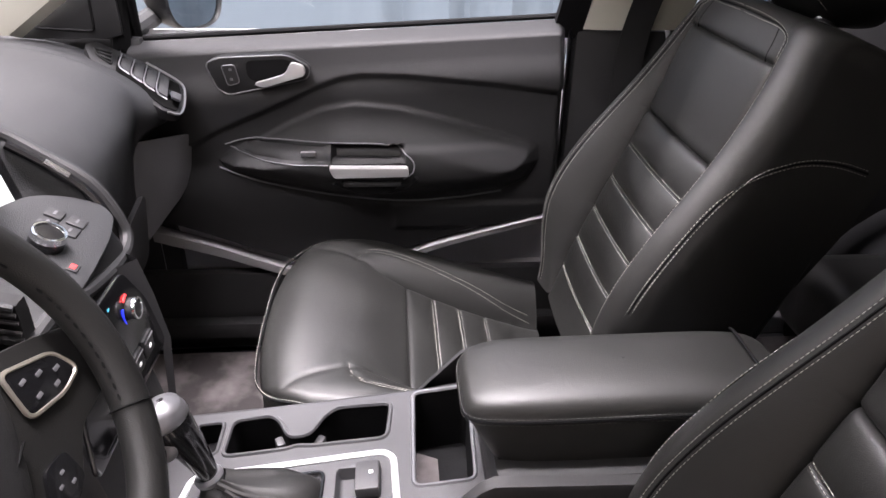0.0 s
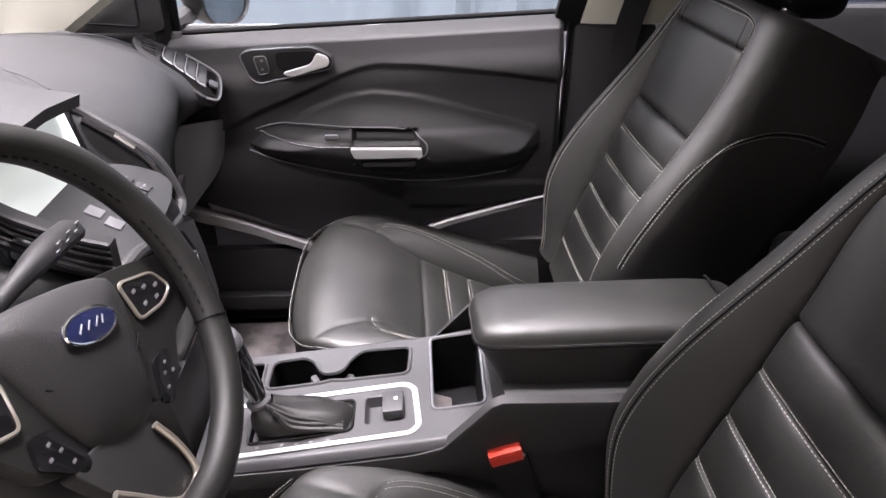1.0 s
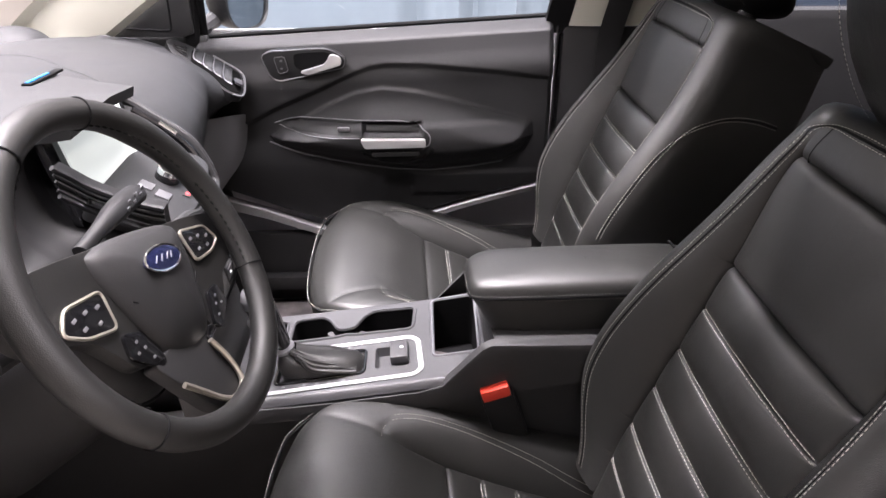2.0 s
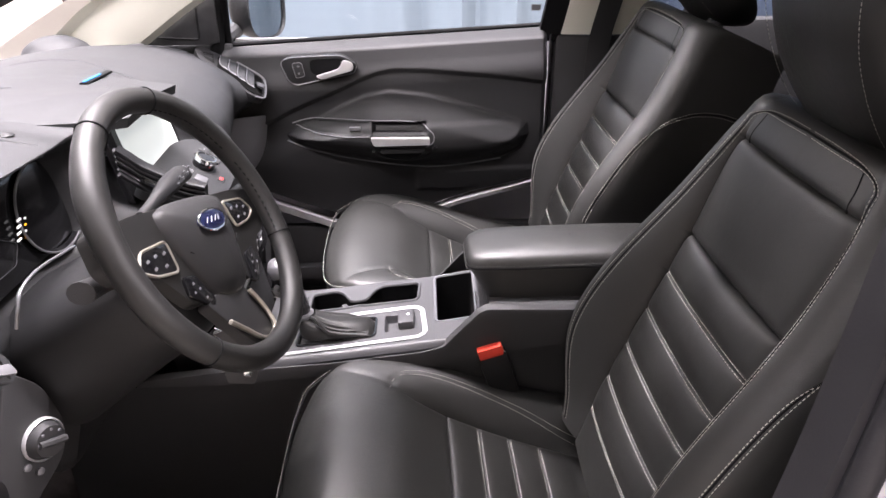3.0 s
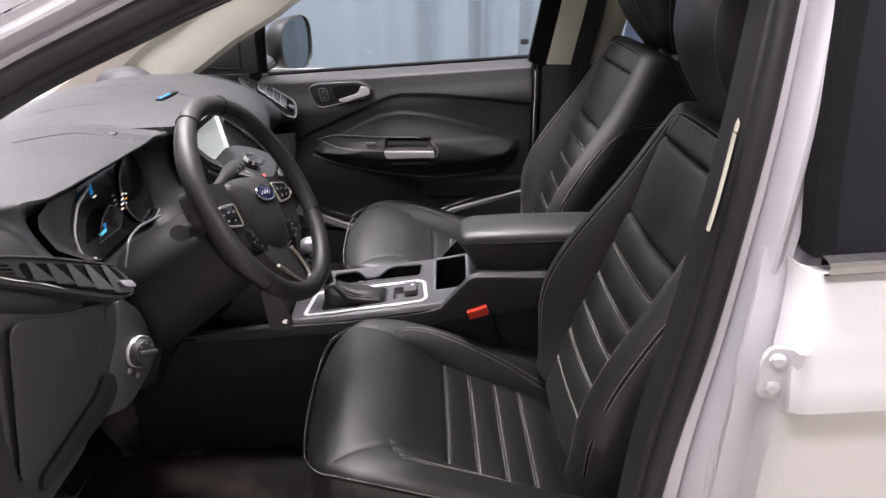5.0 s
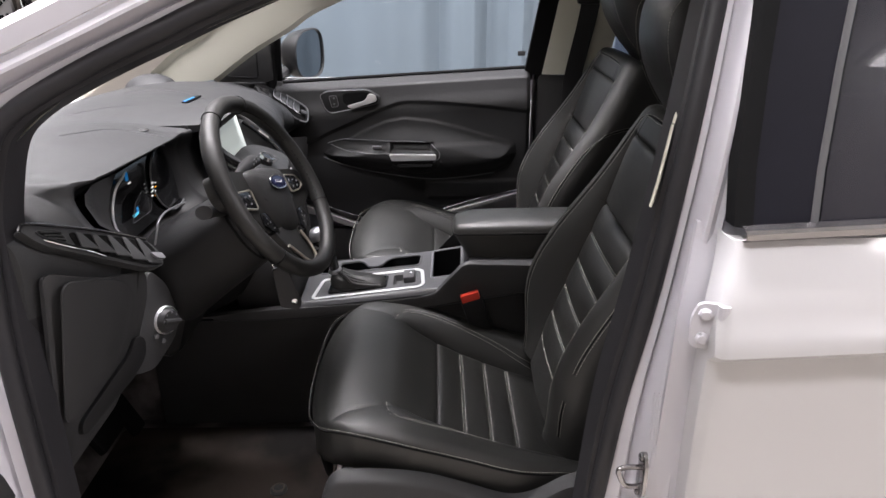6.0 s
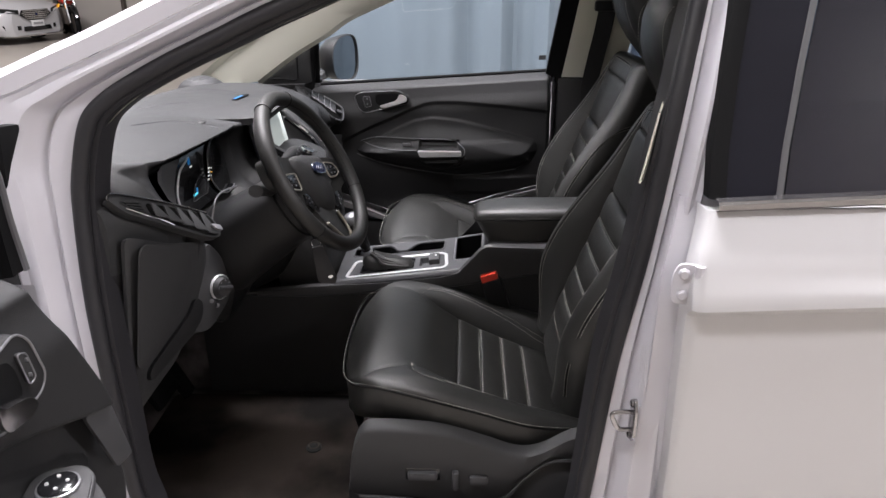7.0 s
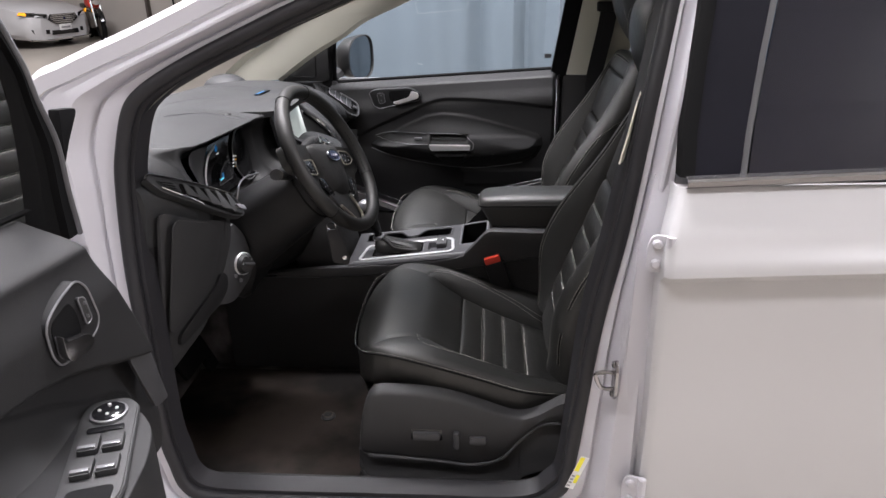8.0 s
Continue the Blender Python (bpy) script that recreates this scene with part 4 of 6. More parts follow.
SIDE_ARC = [(radians(q), 1.0) for q in (8, 18, 30, 42, 54, 66, 78, 90)]


def side_pt(h, q, back=0.0):
    """Width and depth on the rounded outer side: q turns from the crest (0) to the flank (90 degrees), then back goes rearwards."""
    w = crest_w(h) + .050 * np.sin(q)
    d = crest_d(h) - .055 * (1 - np.cos(q))
    return w - .18 * np.maximum(0, back - .08) ** 1.3, d - back


def seat(name, cy, cush, back, lean, label, head):
    xb, zb = cush
    t = thing(name, (xb - .2, cy, .30), label, "car seat", "front seats")
    # cushion
    fx = [(-.470, -.150), (-.488, -.12), (-.500, -.09), (-.507, -.060), (-.509, -.040), (-.506, -.024), (-.499, -.012), (-.488, -.004)]
    xs = [a for a, _ in fx] + near_lines(np.arange(-.474, .0401, .0056), (-.250,) + RIBS)
    dx = [b for _, b in fx] + [0.0] * (len(xs) - len(fx))
    side = [(.88, -.112), (.95, -.098), (.992, -.070), (1.004, -.042), (1.004, -.020), (.998, -.009), (.980, -.003)]
    mid = near_lines(np.linspace(-.945, .945, 110), (-.60, .60), (0, .005, .012, .02))
    ts = [-a for a, _ in side] + mid + [a for a, _ in reversed(side)]
    dt = [b for _, b in side] + [0.0] * len(mid) + [b for _, b in reversed(side)]
    X, T = np.meshgrid(xs, ts, indexing="ij")
    Y = T * cush_w(X)
    bow = .022 * smooth(-.25, -.50, X) * (np.abs(T) ** 2.5)
    D = np.minimum(np.array(dx)[:, None], np.array(dt)[None, :])
    Z = cushion_height(np.clip(X, -.485, .05), Y) + cushion_grooves(X, Y) + D
    part("cushion", grid(np.stack([xb + X + bow, cy + Y, zb + Z], -1)), LEATHER, t, "black leather seat cushion with stitched seams", 70)

    def cpt(x, y, drop=0.0):
        x, y = np.asarray(x, float), np.asarray(y, float)
        return np.stack([xb + x, cy + y, zb + cushion_height(np.clip(x, -.485, .05), y) + cushion_grooves(x, y) + drop], -1)
    def sew(line):
        p = np.array(curve([(a, b, 0) for a, b in line], 10))
        q = cpt(p[:, 0], p[:, 1])
        part("stitching", stitches(q, np.tile([.3, 0, 1.0], (len(q), 1))), THREAD, t)
    for k in RIBS:
        for o in (-.0030, .0030):
            sew([(k + o, y) for y in np.linspace(-.152, .152, 9)])
    for s in (-1, 1):
        for o in (-.0036, .0036):
            sew([(a - (o * .6 if i < 2 else 0), s * (b + o)) for i, (a, b) in enumerate(BOLSTER)])
    # piping round the rim
    rim = [(.0, -.985)] + [(-.1, -1), (-.2, -1), (-.3, -1), (-.4, -1), (-.45, -1), (-.48, -1), (-.497, -.97), (-.503, -.85), (-.505, -.5), (-.505, 0)]
    for s in (1, -1):
        pts = curve([(xb + x, cy + s * q * float(cush_w(max(-.497, x))), zb + float(cushion_height(np.array(max(-.485, x)), np.array(q * float(cush_w(max(-.497, x)))))) - .012) for x, q in rim], 6)
        pts = [p + np.array([.022 * float(smooth(-.25, -.50, p[0] - xb)) * (abs(p[1] - cy) / .27) ** 2.5, 0, 0]) for p in pts]
        nn = np.array([p - np.array([xb - .2, cy, p[2] - .06]) for p in pts])
        part("piping", tube(pts, .0020, 6), RUBBER, t)
        part("stitching", stitches(np.array(pts) + [0, 0, .0058], nn, lift=.0012), THREAD, t)
    # backrest
    bx, bz = back
    a = radians(lean)
    uh, un = np.array([math.sin(a), 0, math.cos(a)]), np.array([-math.cos(a), 0, math.sin(a)])
    o = np.array([bx, cy, bz])
    hs = near_lines(np.arange(-.02, .606, .0062), BARS + (TOP_LINE,))
    roll = [(.614, -.006), (.622, -.018), (.627, -.04), (.628, -.07), (.622, -.11), (.608, -.15)]
    rows = []
    for h, drop in [(h, 0.0) for h in hs] + roll:
        hq = min(h, .606)
        f, c = float(fold_w(hq)), float(crest_w(hq))
        ys = list(np.linspace(0, f - .010, 26)) + [f - .006, f - .003, f - .001, f, f + .001, f + .003, f + .006] + list(np.linspace(f + .010, c, 12))
        ys = np.array(ys)
        w, d = ys, front_d(np.full_like(ys, hq), ys)
        aw, ad = side_pt(np.full(len(SIDE_ARC), hq), np.array([q for q, _ in SIDE_ARC]))
        bk = np.array([.02, .05, .09, .13, .16])
        bw, bd = side_pt(np.full(5, hq), np.full(5, math.pi / 2), bk)
        W, Dp = np.concatenate([w, aw, bw]), np.concatenate([d, ad, bd])
        Dp = np.minimum(Dp, Dp + drop) if drop else Dp
        Dp = np.maximum(Dp, -.17)
        half = [o + h * uh + q * un + np.array([0, y, 0]) for y, q in zip(W, Dp)]
        rows.append([p * np.array([1, -1, 1]) + np.array([0, 2 * cy, 0]) for p in reversed(half[1:])] + half)
    part("backrest", grid(rows), LEATHER, t, "black leather backrest with stitched bars", 70)
    shellp = [[o + h * uh + np.array([0, k * (float(crest_w(min(h, .6))) + .045), 0]) + (-.135 - .04 * (1 - abs(k) ** 3) * math.sin(math.pi * min(1, max(0, (h + .05) / .72)))) * un for k in np.linspace(-1, 1, 15)] for h in np.linspace(-.04, .605, 16)]
    part("back_shell", grid(shellp), PLASTIC, t)

    def bpt(h, y, lift=0.0):
        h, y = np.asarray(h, float), np.asarray(y, float)
        d = front_d(np.minimum(h, .606), y) + lift
        return o + h[..., None] * uh + d[..., None] * un + y[..., None] * np.array([0, 1.0, 0])
    def spt(h, q, back_, s, lift=0.0):
        w, d = side_pt(h, q, back_)
        return o + h * uh + d * un + np.array([0, s * (w + lift), 0])
    for k in BARS[1:]:
        for e in (-.0030, .0030):
            ys = np.linspace(-float(fold_w(k)) + .006, float(fold_w(k)) - .006, 25)
            q = bpt(np.full(25, k + e), ys)
            part("stitching", stitches(q, np.tile(un, (25, 1))), THREAD, t)
    for s in (-1, 1):
        # crest seam, up the side and over the top
        hh = [-.01, .03, .08, .14, .20, .26, .33, .40, .47, .53, .57, .588]
        for e, mt in ((-.0042, None), (.0042, None), (0.0, RUBBER)):
            line = [(h, s * (float(crest_w(h)) - .006 + e), 0) for h in hh] + [(.600 + e * .5, s * .11, 0), (.603 + e, s * .06, 0), (.604 + e, 0, 0)]
            p = np.array(curve(line, 8))
            q = bpt(p[:, 0], p[:, 1], -.0008 if mt else 0.0)
            if mt:
                part("crest_seam", tube(q, .0016, 6), RUBBER, t)
            else:
                part("stitching", stitches(q, np.tile(un, (len(q), 1))), THREAD, t)
        # flank seam, that leaves over the shoulder
        st = [(.02, 50, 0), (.10, 50, 0), (.20, 50, 0), (.30, 50, 0), (.37, 54, 0), (.42, 70, .0), (.452, 90, .01), (.470, 90, .04), (.482, 90, .08), (.486, 90, .125)]
        for e, mt in ((-.0040, None), (.0040, None), (0.0, RUBBER)):
            pts = curve([spt(h + e * (.3 if h < .4 else 1), radians(q + (e * 900 if h < .4 else 0)), b_, s, .0006 if not mt else 0) for h, q, b_ in st], 8)
            if mt:
                part("flank_seam", tube(pts, .0014, 6), RUBBER, t)
            else:
                part("stitching", stitches(pts, np.array([un * .6 + np.array([0, s, 0])] * len(pts))), THREAD, t)
        # short seams from the top panel to the crest
        p = np.array(curve([(.552, s * .118, 0), (.575, s * .116, 0), (.600, s * .108, 0)], 5))
        part("top_seam", tube(bpt(p[:, 0], p[:, 1], -.0006), .0013, 6), RUBBER, t)
    # headrest
    hc = o + head * uh + .058 * un
    hu, hn = np.array([.05, 0, 1.0]), np.array([-1.0, 0, .05])
    def sup(k, e):
        return math.copysign(abs(k) ** e, k)
    def lean_in(z):
        return float(soft_interp(z, [-.16, -.115, -.075, -.02, .035, .095, .16], [-.098, -.072, -.042, -.006, .015, .022, .016]))
    rows = []
    for p in np.linspace(-math.pi / 2, math.pi / 2, 29):
        row = []
        zz = .150 * sup(math.sin(p), .7)
        for q in np.linspace(0, math.tau, 41)[:-1]:
            yy = .138 * sup(math.cos(p), .5) * sup(math.cos(q), .6) * (1 - .06 * zz / .15)
            ww = .068 * sup(math.cos(p), .5) * sup(math.sin(q), .7) + lean_in(zz) - .018 * (yy / .14) ** 2
            row.append(hc + np.array([0, yy, 0]) + hu * zz + hn * ww)
        rows.append(row)
    hr = part("headrest", grid(rows, False, True), LEATHER_SIDE, t, "black leather headrest", 80)
    for s in (-1, 1):
        pts = curve([hc + np.array([0, s * .098, 0]) + hu * z + hn * (.064 * (1 - (abs(z) / .15) ** 6) - .009 + lean_in(z)) for z in (-.12, -.09, -.05, 0, .05, .09, .12)], 6)
        part("stitching", stitches(pts, np.tile(hn, (len(pts), 1)), lift=.003), THREAD, hr)
        q = np.array([bx, cy + s * .07, bz])
        part("headrest_post", tube([q + .58 * uh - .045 * un, hc + np.array([0, s * .07, 0]) - .06 * hu - .06 * hn], .007, 10), CHROME, t)
        part("post_collar", lathe([(.018, 0), (.018, .008), (.012, .014)], q + .624 * uh - .045 * un, uh, 14), PLASTIC, t)
    # base, rails
    part("seat_pan", box((xb - .24, cy, zb + .462), (.42, .42, .09), .03), PLASTIC, t)
    for s in (-1, 1):
        part("rail", box((xb - .21, cy + s * .20, .322), (.50, .05, .045), .008), PLASTIC, t)
        part("leg", box((xb - .21, cy + s * .20, .40), (.36, .03, .14), .01), PLASTIC, t)
    return t


def power_controls(cy=-.395):
    """Side cover of the driver's seat with its switches."""
    t = thing("seat_side_cover", (.08, -.68, .40), "black plastic seat side cover with power switches", "seat trim")
    y = -.688
    up = curve([(-.118, 0, .47), (-.108, 0, .54), (-.085, 0, .588), (-.04, 0, .597), (.07, 0, .588), (.16, 0, .560), (.23, 0, .535), (.28, 0, .540), (.335, 0, .573), (.37, 0, .585)], 5)
    lo = curve([(-.118, 0, .43), (-.112, 0, .42), (-.09, 0, .416), (-.04, 0, .413), (.07, 0, .404), (.14, 0, .396), (.205, 0, .415), (.25, 0, .47), (.30, 0, .515), (.37, 0, .515)], 5)
    rows = []
    for k, d in ((0, .03), (.03, .008), (.08, 0), (.5, -.006), (.90, 0), (.97, .004), (1, .02)):
        rows.append([(a[0] * (1 - k) + b[0] * k, y + d, a[2] * (1 - k) + b[2] * k) for a, b in zip(up, lo)])
    part("cover", grid(rows), PLASTIC, t, "", 50)
    l2 = curve([(-.125, 0, .385), (-.11, 0, .352), (-.06, 0, .345), (.06, 0, .338), (.18, 0, .332), (.245, 0, .330), (.26, 0, .36), (.37, 0, .40)], 6)
    l1 = [(p[0], 0, np.interp(p[0], [q[0] for q in lo], [q[2] for q in lo])) for p in l2]
    part("lower_cover", grid([[(a[0] * (1 - k) + b[0] * k, y + d, a[2] * (1 - k) + b[2] * k) for a, b in zip(l1, l2)] for k, d in ((0, .022), (.12, .012), (.7, .012), (.8, .006), (.95, .002), (1, .02))]), PLASTIC, t, "", 50)
    part("cover_rim", tube([(p[0], y + .001, p[2]) for p in lo[8:]], .004, 8), GREY_PLASTIC, t)
    part("rail_strip", tube(curve([(-.12, y - .002, .372), (-.10, y - .004, .352), (0, y - .004, .346), (.24, y - .004, .333)], 6), .006, 8), PLASTIC, t)
    # switches in a lighter grey that stands for the highlight on their tops
    s1 = part("seat_switch", box((.037, y - .010, .484), (.062, .016, .020), .006), GREY_PLASTIC, t)
    part("switch_rim", box((.037, y - .004, .484), (.072, .006, .032), .004), GLOSS, s1)
    s2 = part("recline_switch", box((.105, y - .011, .474), (.014, .018, .046), .006), GREY_PLASTIC, t)
    part("lumbar_switch", box((.153, y - .009, .473), (.040, .014, .022), .008), GREY_PLASTIC, t)
    return t


def rear_bench():
    t = thing("rear_bench_seat", (1.3, 0, .3), "dark rear bench seat behind the front seats", "car seat")
    part("cushion", box((1.22, 0, .52), (.50, 1.28, .18), .06, None, 4), LEATHER_SIDE, t)
    part("backrest", box((1.60, 0, .88), (.16, 1.28, .66), .06, pose(0, 0, 0, 0, 22, 0), 4), LEATHER_SIDE, t)
    for y in (-.38, .38):
        part("headrest", box((1.76, y, 1.28), (.10, .26, .17), .045, pose(0, 0, 0, 0, 15, 0), 4), LEATHER_SIDE, t)


def belts():
    t = thing("seat_belt", (.60, .75, .5), "black seat belt hanging down the pillar", "seat belt")
    pts = [(.568, .757 - .33 * max(0, z - 1.06) - .006 * smooth(1.0, 1.1, z), z) for z in (.62, .8, .95, 1.03, 1.08, 1.16, 1.24, 1.32)]
    pts = [(x + .03 * smooth(1.0, 1.35, z), y, z) for x, y, z in pts]
    part("belt_guide", box((.596, .652, 1.325), (.075, .03, .035), .008), SHROUD, t, "black belt guide")
    part("webbing", shell([[np.array(p) + np.array([k, 0, 0]) for p in curve(pts, 6)] for k in (-.022, .008, .038)], (0, -.003, 0)), BELT, t)
    part("guide", box((.66, .66, 1.45), (.07, .03, .06), .012), PLASTIC, t)
    b = thing("belt_buckle", (.21, -.155, .62), "black seat belt buckle with a bright red button", "buckle")
    m = pose(0, 0, 0, 0, -18, 0)
    part("body", box((.204, -.158, .638), (.054, .024, .10), .008, m), SHROUD, b)
    part("button", box((.187, -.160, .688), (.046, .020, .022), .004, m), RED, b, "red release button")
    part("stalk", tube([(.20, -.158, .58), (.25, -.158, .46)], .012, 8), PLASTIC, b)


# ---------- dashboard ----------
def chaikin(p, n=2):
    p = np.array(p, float)
    for _ in range(n):
        q = [p[0]]
        for a, b in zip(p[:-1], p[1:]):
            q += [a * .75 + b * .25, a * .25 + b * .75]
        q.append(p[-1])
        p = np.array(q)
    return p


STATIONS = [
    (-.745, [(-1.0, 1.01), (-.82, 1.055), (-.64, 1.090), (-.56, 1.096), (-.54, 1.094), (-.515, 1.090), (-.497, 1.075), (-.492, 1.04), (-.50, .98), (-.52, .84), (-.58, .60), (-.80, .52)]),
    (-.635, [(-1.02, 1.025), (-.82, 1.08), (-.64, 1.115), (-.53, 1.118), (-.51, 1.112), (-.475, 1.092), (-.452, 1.07), (-.432, 1.03), (-.445, .97), (-.48, .82), (-.55, .60), (-.80, .52)]),
    (-.605, [(-1.02, 1.03), (-.82, 1.09), (-.64, 1.125), (-.475, 1.130), (-.470, 1.120), (-.475, 1.095), (-.452, 1.050), (-.415, 1.010), (-.43, .95), (-.47, .80), (-.55, .60), (-.80, .52)]),
    (-.567, [(-1.03, 1.03), (-.82, 1.10), (-.64, 1.138), (-.452, 1.126), (-.452, 1.116), (-.51, 1.10), (-.50, 1.00), (-.405, .980), (-.41, .94), (-.45, .80), (-.55, .60), (-.80, .52)]),
    (-.505, [(-1.03, 1.035), (-.82, 1.105), (-.64, 1.145), (-.450, 1.122), (-.450, 1.112), (-.52, 1.10), (-.505, .97), (-.435, .955), (-.43, .92), (-.47, .80), (-.56, .62), (-.80, .54)]),
    (-.40, [(-1.04, 1.04), (-.82, 1.11), (-.64, 1.150), (-.448, 1.116), (-.448, 1.106), (-.52, 1.10), (-.505, .955), (-.455, .940), (-.46, .91), (-.49, .80), (-.56, .62), (-.80, .54)]),
    (-.22, [(-1.04, 1.045), (-.82, 1.11), (-.64, 1.140), (-.450, 1.105), (-.450, 1.095), (-.52, 1.085), (-.505, .95), (-.445, .930), (-.45, .90), (-.48, .80), (-.56, .62), (-.80, .54)]),
    (-.15, [(-1.04, 1.045), (-.82, 1.105), (-.64, 1.128), (-.462, 1.098), (-.460, 1.088), (-.48, 1.06), (-.46, .97), (-.41, .93), (-.39, .90), (-.42, .78), (-.52, .62), (-.80, .54)]),
    (-.11, [(-1.04, 1.045), (-.82, 1.10), (-.62, 1.118), (-.45, 1.10), (-.44, 1.09), (-.46, 1.05), (-.44, .97), (-.36, .945), (-.31, .90), (-.32, .78), (-.42, .62), (-.80, .54)]),
    (.0, [(-1.04, 1.045), (-.82, 1.10), (-.62, 1.115), (-.47, 1.10), (-.45, 1.09), (-.46, 1.05), (-.43, .965), (-.33, .965), (-.275, .93), (-.27, .78), (-.34, .62), (-.80, .54)]),
    (.160, [(-1.04, 1.045), (-.82, 1.10), (-.62, 1.110), (-.47, 1.085), (-.45, 1.07), (-.44, 1.04), (-.42, .965), (-.33, .955), (-.285, .92), (-.28, .78), (-.34, .62), (-.80, .54)]),
    (.212, [(-1.04, 1.045), (-.82, 1.10), (-.62, 1.105), (-.46, 1.078), (-.40, 1.045), (-.365, 1.01), (-.340, .970), (-.328, .93), (-.325, .87), (-.34, .76), (-.40, .62), (-.80, .54)]),
    (.30, [(-1.04, 1.04), (-.82, 1.095), (-.62, 1.10), (-.45, 1.070), (-.385, 1.035), (-.348, 1.00), (-.338, .965), (-.345, .90), (-.355, .85), (-.37, .74), (-.43, .60), (-.80, .54)]),
    (.42, [(-1.04, 1.04), (-.82, 1.09), (-.62, 1.096), (-.45, 1.065), (-.385, 1.028), (-.355, .985), (-.36, .94), (-.38, .88), (-.39, .83), (-.40, .72), (-.45, .60), (-.80, .54)]),
    (.56, [(-1.03, 1.035), (-.82, 1.085), (-.62, 1.088), (-.46, 1.058), (-.40, 1.015), (-.385, .965), (-.40, .925), (-.415, .87), (-.425, .82), (-.43, .70), (-.48, .58), (-.80, .54)]),
    (.61, [(-1.03, 1.03), (-.82, 1.078), (-.63, 1.082), (-.50, 1.055), (-.42, 1.012), (-.36, .965), (-.36, .930), (-.42, .895), (-.435, .82), (-.44, .70), (-.49, .58), (-.80, .54)]),
    (.68, [(-1.02, 1.02), (-.82, 1.065), (-.65, 1.070), (-.52, 1.050), (-.43, 1.008), (-.352, .955), (-.352, .920), (-.42, .885), (-.44, .80), (-.45, .70), (-.50, .58), (-.80, .54)]),
    (.745, [(-1.0, 1.01), (-.82, 1.05), (-.66, 1.06), (-.55, 1.045), (-.47, 1.0), (-.39, .95), (-.39, .91), (-.44, .88), (-.45, .80), (-.46, .70), (-.54, .58), (-.80, .54)]),
]


CREASES = [([(-.79, .03), (-.708, .082), (-.62, .095), (-.523, .046), (-.475, .0)], .0022),
           ([(-.62, -.34), (-.583, -.264), (-.554, -.235), (-.512, -.228), (-.468, -.222)], .0030),
           ([(-.80, .36), (-.746, .39), (-.653, .37), (-.54, .277), (-.47, .20)], .0022),
           ([(-.567, .301), (-.52, .275), (-.475, .236)], .0034)]
SENSOR = (-.515, -.205)


def dash_profile(y):
    ys = [s[0] for s in STATIONS]
    i = min(max(int(np.searchsorted(ys, y)) - 1, 0), len(ys) - 2)
    k = float(smooth(ys[i], ys[i + 1], y)) if ys[i + 1] - ys[i] < .09 else (y - ys[i]) / (ys[i + 1] - ys[i])
    return np.array(STATIONS[i][1]) * (1 - k) + np.array(STATIONS[i + 1][1]) * k


